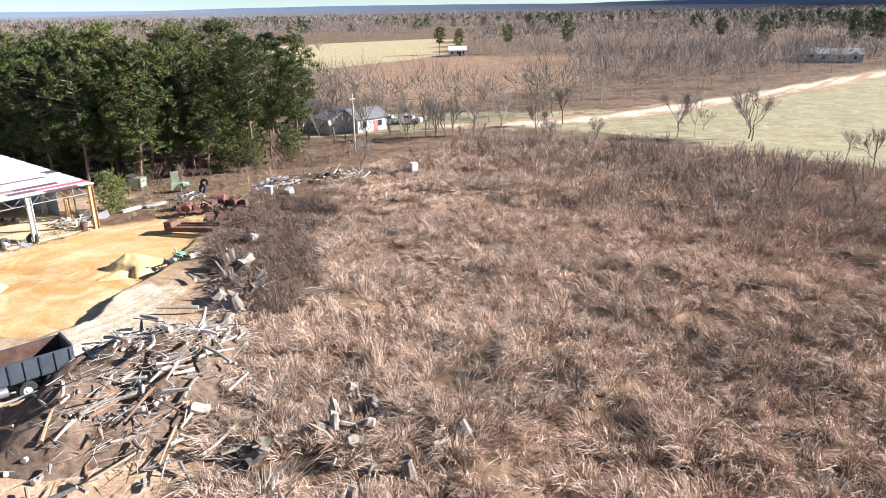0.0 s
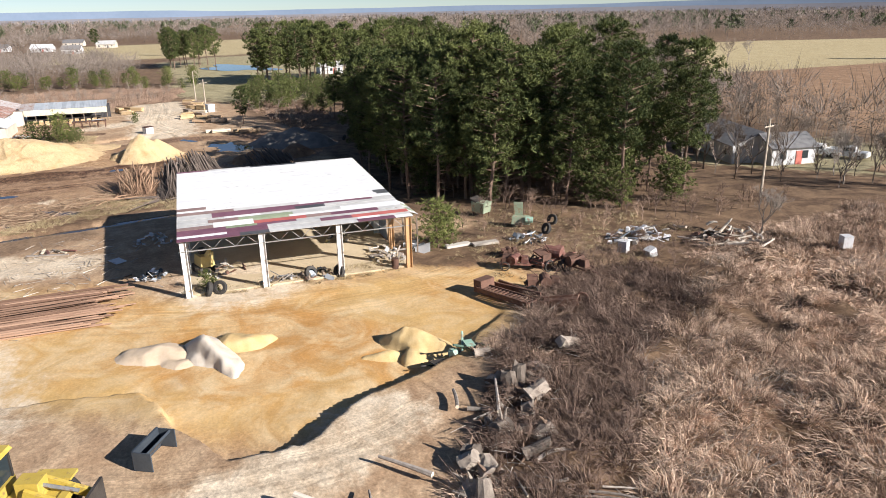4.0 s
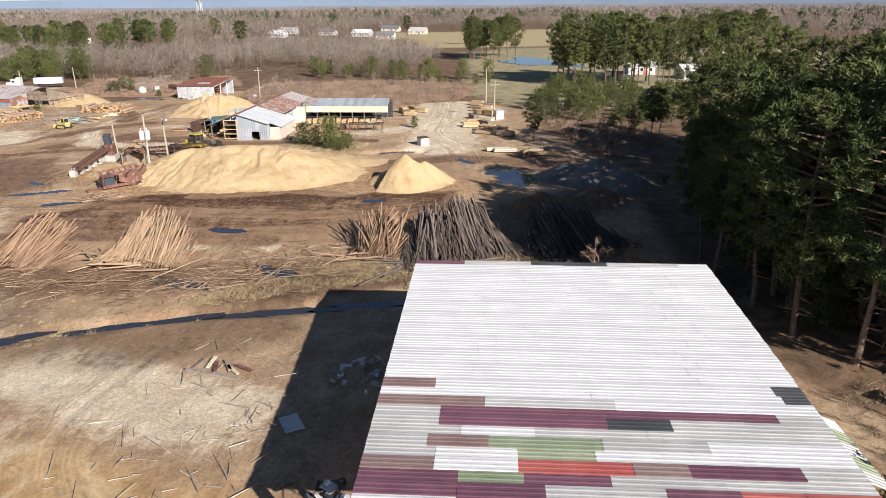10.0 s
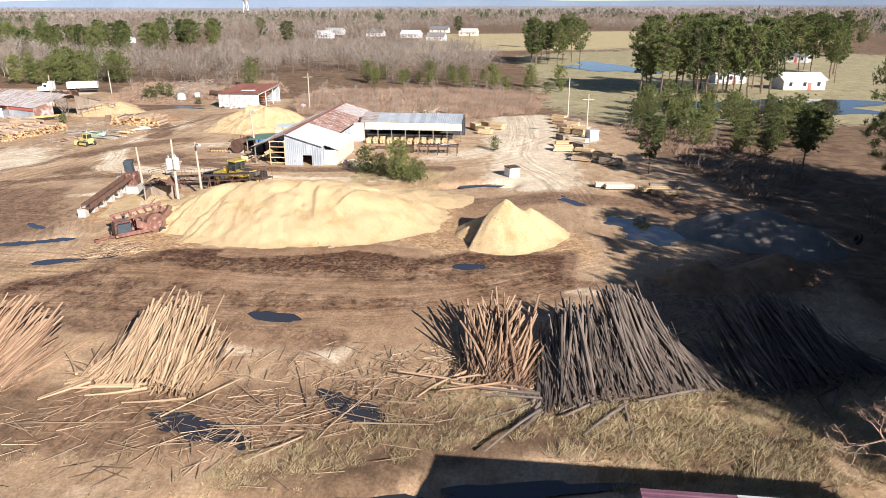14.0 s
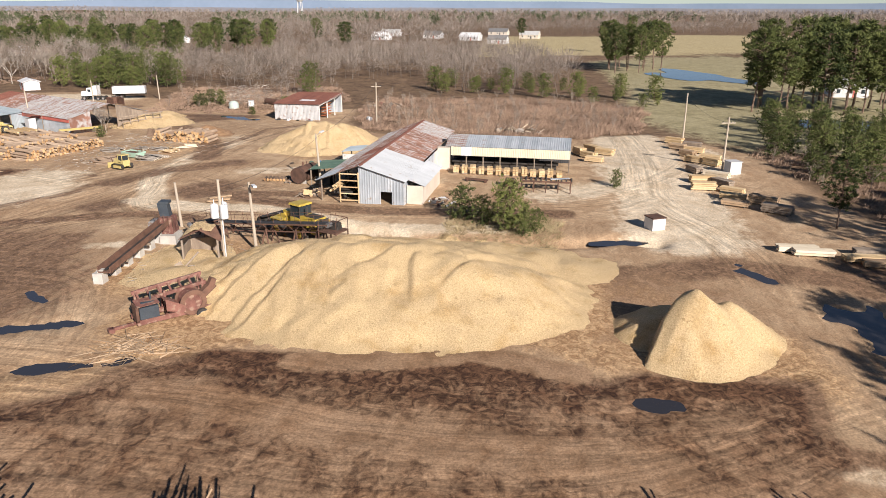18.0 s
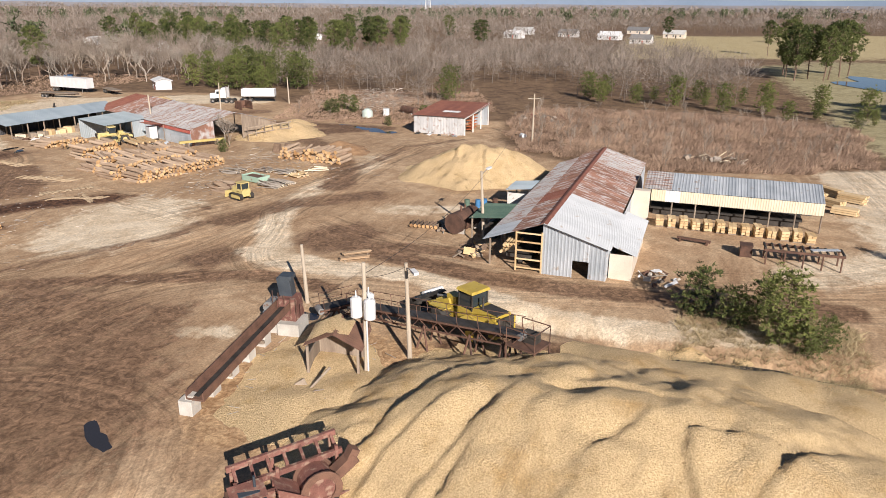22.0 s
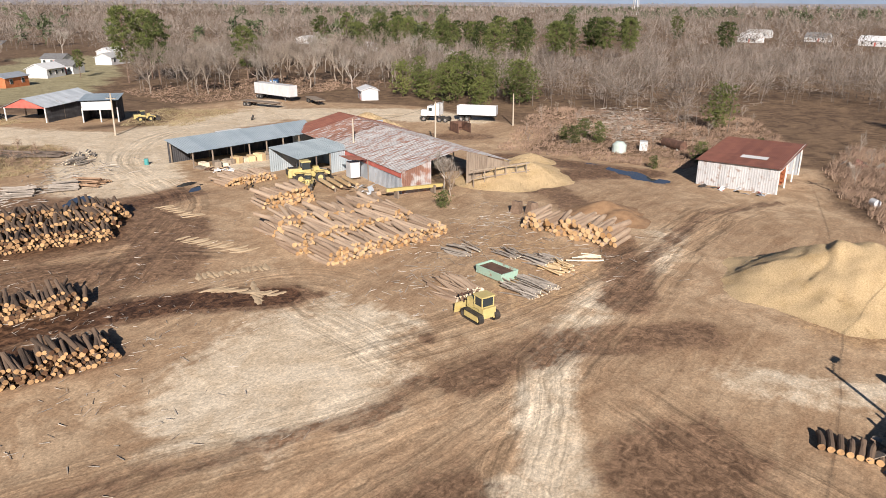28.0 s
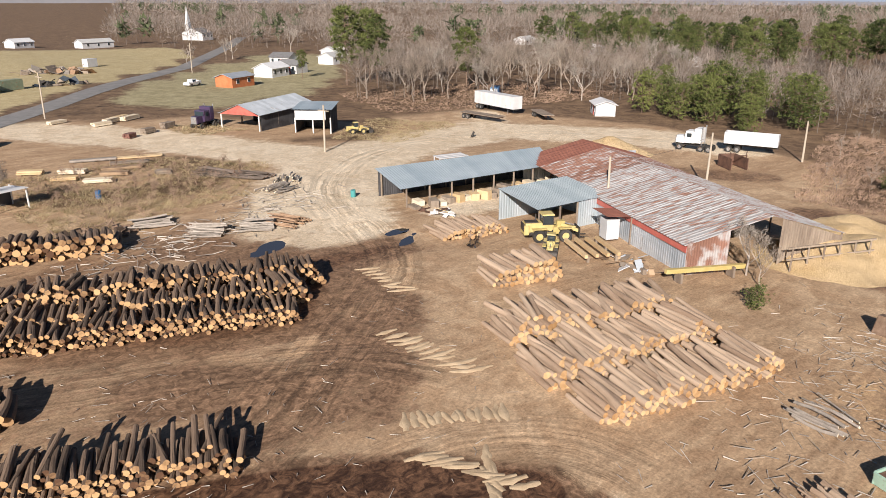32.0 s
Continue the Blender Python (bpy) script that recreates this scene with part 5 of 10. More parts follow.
house("farmhouse", "white single-storey farmhouse with a grey shingle roof among bare trees", -100, 92, 165, 16, 8.5, 2.7, SIDING, SHINGLE, 1.7, 4)
house("farmhouse_annexe", "white gabled garage wing beside the farmhouse", -91.5, 92.5, 80, 6.5, 6, 2.6, SIDING, SHINGLE, 1.5, 2)
house("cabin", "small orange-stained cabin with a metal roof on the lawn", -226, -242, 28, 9, 5.5, 2.7, ORANGE_BOARD, GALV, 0.9, 2, "cabin")
house("white_shed", "small white outbuilding half hidden by young pines", -267, -152, 50, 6, 4, 2.4, SIDING, WHITE_SHEET, 0.7, 2, "shed")
for i, (hx, hy, ht, hw) in enumerate(((-246, -262, 30, 9), (-256, -268, 120, 7), (-284, -290, 25, 11), (-300, -318, 30, 10), (-268, -298, 120, 8), (-236, -430, 20, 16), (-206, -436, 30, 10), (-380, -206, 40, 13), (-420, -330, 20, 12), (-395, -262, 60, 12), (-460, -300, 60, 13), (-520, -250, 30, 12))):
    house("house", "distant white house with a pale roof among bare trees", hx, hy, ht, hw, 6.5, 2.7, SIDING, (WHITE_SHEET, SHINGLE, GREY_SHEET)[i % 3], 1.5, 3)
for i, (hx, hy, ht, hw) in enumerate(((-556, -54, 80, 12), (-598, -78, 75, 14), (-640, -40, 80, 14), (-625, -110, 80, 13), (-590, -140, 70, 12), (-655, -150, 80, 15), (-700, -70, 80, 16), (-285, 84, 100, 12), (-301, 69, 90, 9), (-387, 117, 60, 11), (-211, 280, 40, 8), (-47, 275, 15, 14), (-57, 282, 15, 9))):
    house("house", "distant house with pale walls at the edge of a field", hx, hy, ht, hw, 8, 2.8, SIDING if i % 4 != 2 else BEIGE, (SHINGLE, WHITE_SHEET, GREY_SHEET)[i % 3], 2.6 if i < 7 else 1.7, 3)
ch = house("church", "distant white church with a pointed steeple", -300, -470, 30, 9, 14, 4, SIDING, SHINGLE, 2.6, 3, "church")
part("steeple", Shape().box(0, -6, 5, 2.4, 2.4, 8).tube((0, -6, 9), (0, -6, 18), 1.5, 0.05, n=4), SIDING, ch)
wt = thing("water_tower", "distant white water tower on tall legs", "water tower", -1500, -560, -5)
for sx, sy in ((-5, -5), (5, -5), (5, 5), (-5, 5)):
    part("leg", Shape().tube((sx, sy, 0), (sx * 0.6, sy * 0.6, 34), 0.7, n=6), SIDING, wt)
part("tank", Shape().tube((0, 0, 33), (0, 0, 36), 4, 7, 14).tube((0, 0, 36), (0, 0, 43), 7, 7, 14).tube((0, 0, 43), (0, 0, 46), 7, 0.5, 14), SIDING, wt)


def ribbon(name, width, material, label, category, pts, lift=0.05):
    """A road laid on the ground along a line."""
    line = []
    for (ax, ay), (bx, by) in zip(pts, pts[1:]):
        n = max(2, int(math.hypot(bx - ax, by - ay) / 6))
        line += [(ax + (bx - ax) * i / n, ay + (by - ay) * i / n) for i in range(n)]
    line.append(pts[-1])
    vs, fs = [], []
    for i, (px, py) in enumerate(line):
        qx, qy = line[min(i + 1, len(line) - 1)]
        ox, oy = line[max(i - 1, 0)]
        ln = math.hypot(qx - ox, qy - oy)
        sx, sy = -(qy - oy) / ln, (qx - ox) / ln
        for k in (-1, -0.33, 0.33, 1):
            ax, ay = px + sx * width / 2 * k, py + sy * width / 2 * k
            vs.append((ax, ay, G(ax, ay) + lift + 0.12 - 0.1 * abs(k)))
    for i in range(len(line) - 1):
        for j in range(3):
            fs.append((4 * i + j, 4 * i + j + 1, 4 * i + j + 5, 4 * i + j + 4))
    return single(name, Shape().add(vs, fs), material, label, category, kind="structure", smooth_shade=True)


ribbon("road", 6.2, mat("worn_asphalt", (0.19, 0.185, 0.18), (0.30, 0.29, 0.28), 0.5, 0.9), "worn grey asphalt road past fields and lawns", "road", [(-140, -170), (-160, -196), (-178, -222), (-200, -258), (-235, -306), (-286, -396), (-330, -480)])

# ---- plants ----
PINE_GREEN = leafy("pine_needles", (0.020, 0.034, 0.011), (0.155, 0.175, 0.056), clump=0.6, each=0.4)
FAR_GREEN = leafy("distant_pine_needles", (0.04, 0.055, 0.028), (0.12, 0.14, 0.07))
YOUNG_GREEN = leafy("young_pine_needles", (0.04, 0.058, 0.018), (0.185, 0.205, 0.062), clump=0.6, each=0.4)
BARK = mat("pine_bark", (0.10, 0.065, 0.045), (0.22, 0.15, 0.11), 3.0, 0.95, 0.0, 0.2)
GREYBARK = leafy("grey_twigs", (0.11, 0.085, 0.066), (0.33, 0.275, 0.225), each=0.5)
PALEBARK = leafy("pale_branches", (0.22, 0.19, 0.16), (0.44, 0.39, 0.34))
DARKTWIG = leafy("dark_bramble", (0.075, 0.05, 0.04), (0.25, 0.175, 0.135))
REDTWIG = leafy("russet_twigs", (0.15, 0.10, 0.075), (0.46, 0.325, 0.235), clump=0.8, grain=0.3)
DRYGRASS = leafy("dry_brown_grass", (0.15, 0.097, 0.066), (0.76, 0.57, 0.43), clump=1.7, grain=1.1)
STRAWGRASS = leafy("straw_grass", (0.17, 0.125, 0.065), (0.50, 0.41, 0.25), clump=1.2, grain=0.6)
WOODS = leafy("bare_woods", (0.085, 0.068, 0.055), (0.335, 0.285, 0.245), clump=1.5, grain=0.16)
RNG = np.random.RandomState(11)


def blades(base, way, width, rng):
    """Thin triangles from base points along ways; returns vertices and faces."""
    n = len(base)
    side = np.cross(way, rng.normal(size=(n, 3)))
    side /= np.linalg.norm(side, axis=1)[:, None] + 1e-9
    w = np.broadcast_to(np.asarray(width, float), (n,))[:, None] / 2
    v = np.stack([base - side * w, base + side * w, base + way], 1).reshape(-1, 3)
    return v, np.arange(3 * n).reshape(n, 3)


def rods(a, b, r0, r1):
    """Three-sided tapering rods from a to b."""
    n = len(a)
    w = b - a
    u = np.cross(w, np.array([0.31, 0.77, 0.55]))
    u /= np.linalg.norm(u, axis=1)[:, None] + 1e-9
    v = np.cross(w, u)
    v /= np.linalg.norm(v, axis=1)[:, None] + 1e-9
    r0, r1 = np.broadcast_to(r0, (n,))[:, None], np.broadcast_to(r1, (n,))[:, None]
    pts = []
    for p, r in ((a, r0), (b, r1)):
        for k in range(3):
            c, s = math.cos(2.0944 * k), math.sin(2.0944 * k)
            pts.append(p + r * (c * u + s * v))
    vs = np.stack(pts, 1).reshape(-1, 3)
    o = (np.arange(n) * 6)[:, None]
    fs = np.concatenate([o + np.array(q) for q in ((0, 1, 4), (0, 4, 3), (1, 2, 5), (1, 5, 4), (2, 0, 3), (2, 3, 5))])
    return vs, fs


def join(pieces):
    vs, fs, n = [], [], 0
    for v, f in pieces:
        vs.append(v), fs.append(f + n)
        n += len(v)
    return np.concatenate(vs), np.concatenate(fs)


def pine_meshes(seed, h, bare, spread, clumps, material, size=0.55, m=12, plume=0):
    """Trunk with dead stubs, and a crown of limbs that carry tufts of needles."""
    rng = np.random.RandomState(seed)
    k = 7
    zs = np.linspace(0, h, k + 1)
    xy = np.cumsum(rng.normal(size=(k + 1, 2)) * 0.12, 0)
    xy -= xy[0]
    s = Shape()
    for i in range(k):
        s.tube((*xy[i], zs[i] - (0.3 if i == 0 else 0)), (*xy[i + 1], zs[i + 1]), 0.017 * h * (1 - 0.11 * i) * 0.8, 0.017 * h * (1 - 0.11 * (i + 1)) * 0.8, 7, False)
    tips, limbs_a, limbs_b = [], [], []
    n = clumps
    for i in range(n):
        t = (i + rng.rand()) / n
        z = h * (bare + (1 - bare) * t)
        shape = (0.35 + 1.25 * t) * (1 - t) ** 0.55 * 1.1 if bare > 0.25 else (1 - t) ** 0.42 * (0.72 + 0.75 * t) * 1.15 + 0.05
        r = spread * shape * rng.uniform(0.55, 1.15)
        a = i * 2.399 + rng.uniform(-0.5, 0.5)
        c = np.array([np.interp(z, zs, xy[:, 0]), np.interp(z, zs, xy[:, 1]), z])
        e = c + np.array([math.cos(a) * r, math.sin(a) * r, 0.28 * r + rng.uniform(-0.2, 0.3)])
        limbs_a.append(c), limbs_b.append(e)
        if plume:      # rounded plumes of needles at the limb's end
            for q in range(plume):
                tips.append(e + rng.normal(size=3) * np.array([0.42, 0.42, 0.24]) * (0.55 + 0.2 * r))
            tips.append(c + (e - c) * 0.55 + rng.normal(size=3) * 0.25)
        else:
            for q in np.linspace(0.35, 1.05, max(2, int(2 + r * 1.6))):
                tips.append(c + (e - c) * q + rng.normal(size=3) * 0.16 * (0.4 + r))
    for i in range(10 if bare > 0.25 else 0):
        z = h * bare * rng.uniform(0.35, 1)
        a = rng.uniform(0, 6.28)
        c = np.array([np.interp(z, zs, xy[:, 0]), np.interp(z, zs, xy[:, 1]), z])
        limbs_a.append(c), limbs_b.append(c + np.array([math.cos(a), math.sin(a), -0.1]) * rng.uniform(0.5, 1.6))
    lv, lf = rods(np.array(limbs_a), np.array(limbs_b), 0.006 * h, 0.012)
    s.add(lv.tolist(), lf.tolist())
    tips = np.array(tips)
    way = rng.normal(size=(len(tips), m, 3))
    way[..., 2] = np.abs(way[..., 2]) * 0.8 + 0.15
    way /= np.linalg.norm(way, axis=2)[..., None]
    way *= rng.uniform(0.6, 1.2, size=(len(tips), m, 1)) * size * 0.85
    base = np.repeat(tips[:, None], m, 1) + rng.normal(size=(len(tips), m, 3)) * 0.22 * size
    v, f = blades(base.reshape(-1, 3), way.reshape(-1, 3), (0.17 if m > 20 else 0.26) * size, rng)
    return s.mesh("trunk", BARK), mesh_np("crown", v, f, material)


TALL = [pine_meshes(i, 17.0, (0.36, 0.27, 0.32, 0.28, 0.40, 0.30)[i], 4.2 + 0.4 * (i % 2), 62, PINE_GREEN, 0.58, 21, 7) for i in range(6)]
DEEP = [pine_meshes(40 + i, 17.0, 0.14, 4.6, 84, PINE_GREEN, 0.62, 18, 6) for i in range(2)]
DARKMID = [pine_meshes(90 + i, 7.0, 0.03, 2.9, 64, PINE_GREEN, 0.55, 16) for i in range(2)]
FARTALL = [pine_meshes(i, 17.0, (0.40, 0.26, 0.34, 0.28, 0.42, 0.3)[i], 4.8, 56, PINE_GREEN, 0.8, 11, 6) for i in range(6)]
YOUNG = [pine_meshes(20 + i, 5.0, 0.04, 1.9, 54, PINE_GREEN, 0.44) for i in range(4)]
MID = [pine_meshes(30 + i, 9.0, 0.08, 2.9, 66, YOUNG_GREEN, 0.55) for i in range(3)]


def pine(kind, x, y, h, label, group=""):
    tr, cr = random.choice(kind)
    ref = {id(TALL): 17.0, id(FARTALL): 17.0, id(DEEP): 17.0, id(DARKMID): 7.0, id(YOUNG): 5.0, id(MID): 9.0}[id(kind)]
    k = h / ref
    t = new("pine_tree")
    t.empty_display_size = 0.3
    w = k * random.uniform(0.85, 1.15)
    t.matrix_basis = pose(x, y, G(x, y) - 0.1, random.uniform(-2, 2), random.uniform(-2, 2), random.uniform(0, 360)) @ Matrix.Diagonal((w, w, k, 1))
    tagged(t, label, "pine tree", group)
    for n, me in (("trunk", tr), ("crown", cr)):
        part(n, me, None, t)
    return t


def scatter(poly, gap, rng):
    """Places in a polygon, no two nearer than gap."""
    xs, ys = [p[0] for p in poly], [p[1] for p in poly]
    out = []
    n = int((max(xs) - min(xs)) * (max(ys) - min(ys)) / gap ** 2 * 3)
    px, py = rng.uniform(min(xs), max(xs), n), rng.uniform(min(ys), max(ys), n)
    ok = inside(px, py, poly) > 0
    for a, b in zip(px[ok], py[ok]):
        if all((a - c) ** 2 + (b - d) ** 2 > gap * gap for c, d in out):
            out.append((a, b))
    return out


for a, b in scatter([(-92, 40.5), (-84, 46), (-79, 54), (-75, 60), (-79, 69), (-100, 75), (-150, 74), (-160, 54), (-147, 46.5), (-128, 41), (-114, 38)], 4.4, RNG):
    pine(TALL, a, b, RNG.uniform(10.0, 19.5), "tall dark green pine with bare trunk in a dense stand", "pine stand by the shed")
for a, b, h in ((-98, 37.5, 14), (-103, 36, 12), (-93, 38.5, 16), (-88.5, 40.5, 15), (-108, 36.5, 13), (-84, 45, 15)):
    pine(TALL, a, b, h, "tall dark green pine at the edge of the stand", "pine stand by the shed")
for a, b in ((-96, 41.5), (-87.5, 45.2), (-80, 55), (-77.5, 64), (-107, 40), (-81, 60)):
    pine(DARKMID, a + RNG.normal() * 0.6, b + RNG.normal() * 0.6, RNG.uniform(3.0, 5.5), "dark bushy pine at the shaded edge of the stand", "pine stand by the shed")
for a, b, h in ((-95.5, 41.5, 17), (-90, 44.5, 17), (-100.5, 40, 16), (-105, 39.5, 15), (-86.5, 48, 17), (-110.5, 39.5, 16), (-97, 45, 18)):
    pine(DEEP, a, b, h, "dense dark pine along the front of the stand", "pine stand by the shed")
for a, b in scatter([(-92, 47), (-84, 52), (-82, 62), (-100, 71), (-146, 70), (-150, 54), (-124, 46), (-108, 44)], 5.4, RNG):
    pine(DEEP, a, b, RNG.uniform(11, 16), "dense dark pine deep in the stand", "pine stand by the shed")
for a, b in scatter([(-184, 29), (-177, 44), (-190, 58), (-215, 64), (-240, 50), (-249, 37), (-212, 27)], 4.0, RNG):
    pine(YOUNG, a, b, RNG.uniform(2.6, 5.6), "young bushy green pine at the edge of the yard", "young pines by the yard")
for poly, gap, h0, h1 in (([(-256, 36), (-262, 70), (-284, 74), (-280, 38)], 4.6, 15, 20), ([(-355, 8), (-362, 26), (-385, 30), (-385, 4)], 5.5, 13, 18), ([(-400, 120), (-440, 165), (-480, 160), (-430, 110)], 9, 15, 19), ([(-300, 100), (-320, 120), (-370, 110), (-340, 90)], 9, 14, 18)):
    for a, b in scatter(poly, gap, RNG):
        pine(FARTALL, a, b, RNG.uniform(h0, h1), "tall pine in a clump on grass near a pond", "pines by the ponds")
for a, b in scatter([(-330, -160), (-350, -260), (-420, -270), (-430, -150), (-380, -130)], 11.5, RNG):
    pine(FARTALL, a, b, RNG.uniform(13, 17), "tall pine among bare winter woods", "pines in the woods")
for a, b in scatter([(-268, -118), (-274, -150), (-290, -152), (-296, -122), (-284, -114)], 5.4, RNG):
    pine(MID, a, b, RNG.uniform(6.5, 10.5), "bushy bright green pine behind the lane", "pines behind the lane")
for a, b in scatter([(-284, -44), (-276, -8), (-262, 14), (-274, 22), (-300, -10), (-306, -46)], 6.5, RNG):
    pine(MID, a, b, RNG.uniform(2.6, 7), "young pine among russet thicket", "pines in the thicket")
for a, b, h in ((-273, -72, 8.2), (-157.5, -7.2, 5.2), (-159.5, -10, 3.0), (-160.5, -12.5, 3.6), (-158, -4.6, 2.4), (-161, -8.4, 3.2), (-156.5, -5.6, 2.2), (-160, -5.8, 2.4), (-178, 4, 2.2), (-71, 34.5, 4.6), (-72.5, 35.6, 3.4), (-77, 57, 4.4), (-68.0, 14.9, 1.7), (-67.4, 15.4, 1.1), (-247, -84, 3.4), (-244, -87, 3.0), (-250, -88, 3.2), (-246, -90, 2.4), (-242, -66, 3.0), (-234, -70, 1.8), (-247, -59, 3.4), (-197.5, -80.5, 1.9)):
    pine(MID if h > 4.3 else YOUNG, a, b, h, "single young bright green pine beside the yard")
for a, b, h in ((-252, -228, 20), (-258, -222, 18), (-262, -232, 19), (-276, -206, 15), (-250, -250, 8), (-164.8, 25.1, 7.5), (-163, 43.6, 9), (-172, 47, 7), (-420, -110, 15), (-520, -160, 15), (-480, 10, 15), (-600, 30, 16), (-560, -40, 15), (-230, 290, 13), (-225, 300, 12), (-180, 330, 14), (-195, 300, 13), (-40, 300, 15), (-52, 330, 15), (-90, 345, 14), (-120, 380, 14)):
    pine(FARTALL, a, b, h, "tall solitary pine standing above bare trees")


# bare trees with forking limbs
def bare_mesh(seed, h, twig_mat, levels=5, spread=0.55, first=4):
    rng = np.random.RandomState(seed)
    segs = [(np.zeros(3), np.array([rng.normal() * 0.03, rng.normal() * 0.03, 1.0]), h * 0.30, h * 0.013, 0)]
    A, B, R0, R1 = [], [], [], []
    while segs:
        p, d, ln, r, lv = segs.pop()
        d = d / np.linalg.norm(d)
        mid = p + d * ln * 0.5 + rng.normal(size=3) * ln * 0.04
        e = p + d * ln
        A += [p, mid]
        B += [mid, e]
        R0 += [r, r * 0.85]
        R1 += [r * 0.85, r * 0.68]
        if lv < levels:
            for i in range(first if lv == 0 else rng.randint(2, 4)):
                nd = d + rng.normal(size=3) * spread + np.array([0, 0, 0.22])
                start = p + d * ln * (rng.uniform(0.55, 1.0) if i else 1.0)
                segs.append((start, nd, ln * rng.uniform(0.6, 0.82), max(0.006, r * 0.62), lv + 1))
    v, f = rods(np.array(A), np.array(B), np.array(R0), np.array(R1))
    ends = np.repeat(np.array(B)[np.array(R1) < 0.3 * h * 0.013], 5, 0)
    tw = rng.normal(size=ends.shape) + np.array([0, 0, 0.5])
    v, f = join([(v, f), blades(ends, tw / np.linalg.norm(tw, axis=1)[:, None] * h * rng.uniform(0.03, 0.075, (len(ends), 1)), 0.0022 * h, rng)])
    return mesh_np("branches", v, f, twig_mat)


BARE = [bare_mesh(50 + i, 13, GREYBARK, 5, 0.38) for i in range(4)] + [bare_mesh(60 + i, 13, PALEBARK, 5, 0.42) for i in range(2)]
SAPLING = [bare_mesh(70 + i, 5, GREYBARK, 3, 0.36, 5) for i in range(3)]
# brown undergrowth twigs, in a darker tone that includes the stand's shade
THIN = [bare_mesh(88 + i, 2.6, DARKTWIG, 3, 0.6, 5) for i in range(3)]
BRAMBLE = [bare_mesh(84 + i, 2.2, DARKTWIG, 3, 0.8, 7) for i in range(3)]
SHRUB = [bare_mesh(80 + i, 2.6, REDTWIG, 4, 0.6, 5) for i in range(3)]


def bare_tree(meshes, x, y, h, ref, label, group="", name="bare_tree"):
    k = h / ref
    ob = new(name, random.choice(meshes))
    ob.matrix_basis = pose(x, y, G(x, y) - 0.15, random.uniform(-4, 4), random.uniform(-4, 4), random.uniform(0, 360)) @ Matrix.Diagonal((k * 1.1, k * 1.1, k, 1))
    return tagged(ob, label, "tree" if name == "bare_tree" else "shrub", group)


for a, b in scatter([(-240, -196), (-262, -178), (-282, -166), (-300, -150), (-340, -190), (-320, -240), (-280, -240)], 7.2, RNG):
    bare_tree(BARE, a, b, RNG.uniform(10, 15), 13, "leafless winter tree in a row behind the lane", "trees behind the lane")
for a, b, h in ((-241, -201, 14), (-250, -190, 12), (-262, -182, 12), (-262, -330, 10), (-256, -322, 9), (-240, -318, 7), (-244, -324, 7), (-296, -348, 13), (-85, 87, 9), (-80, 90, 7), (-74, 92, 9), (-67, 93, 10), (-63, 95, 9), (-60, 110, 8), (-69, 88, 7), (-75, 86, 8), (-88, 82, 8), (-92, 80, 9), (-98, 84, 8), (-104, 82, 10), (-57, 96, 7), (-54, 92, 6), (-38, 105, 9), (-36, 107, 8), (-29, 110, 9.5), (-28, 108, 8), (-37, 114, 4), (-11, 97, 6), (-5, 100, 6.5), (-14, 98, 5), (2, 96, 6), (-50, 88, 5), (-44, 90, 5), (-62, 62, 5.5), (-33, 50, 4), (-203.5, -84.5, 6.0), (-202, -82.5, 5.0), (-166, 128, 9), (-176, 138, 8), (-125, 118, 9), (-120, 112, 8), (-246, 215, 12), (-262, 240, 10), (-158, -142, 7), (-153, -144, 5)):
    bare_tree(BARE, a, b, h, 13, "leafless winter tree with fine grey branches")
for a, b, h in ((-101.3, 27, 6.0), (-100.2, 30, 4.2), (-103, 29, 4.6), (-102.4, 31.5, 3.6)):
    bare_tree(SHRUB, a, b, h, 2.6, "dark russet leafless shrub behind the shed", "", "shrub")


def thicket(name, label, meshes, ref, h0, h1, spots, rng):
    """Stems too many to count, joined into one mesh."""
    data = []
    for me in meshes:
        co, ix = np.zeros(len(me.vertices) * 3, np.float32), np.zeros(len(me.loops), np.int32)
        me.vertices.foreach_get("co", co), me.loops.foreach_get("vertex_index", ix)
        data.append((co.reshape(-1, 3).astype(float), ix.reshape(-1, 3)))
    out = []
    for a, b in spots:
        v, f = data[rng.randint(len(data))]
        k, t = rng.uniform(h0, h1) / ref, rng.uniform(0, 6.283)
        c, s = math.cos(t) * k, math.sin(t) * k
        out.append((np.stack([v[:, 0] * c - v[:, 1] * s + a, v[:, 0] * s + v[:, 1] * c + b, v[:, 2] * k + G(a, b) - 0.15], -1), f))
    v, f = join(out)
    return single(name, mesh_np(name, v, f, meshes[0].materials[0]), None, label, "thicket", kind="stuff")


thicket("sapling_thicket", "thin leafless saplings rising out of dry brush", SAPLING, 5, 2.5, 5.2, scatter([(-70, 92), (-56, 88), (-40, 93), (-12, 91), (0, 70), (-14, 62), (-30, 70), (-44, 74), (-58, 80)], 2.1, RNG), RNG)
thicket("young_woods", "slender leafless trees near the farmhouse", SAPLING, 5, 4, 8, scatter([(-112, 80), (-80, 78), (-66, 90), (-70, 100), (-110, 118), (-150, 130), (-180, 150), (-190, 120), (-150, 100)], 3.6, RNG), RNG)
for a, b in scatter([(-74, 70), (-84, 36), (-64, 40), (-58, 46), (-66, 58), (-72, 72)], 2.6, RNG)[:60]:
    bare_tree(SHRUB, a, b, RNG.uniform(1.2, 3.0), 2.6, "leafless russet shrub at the edge of the pines", "shrubs by the pines", "shrub")
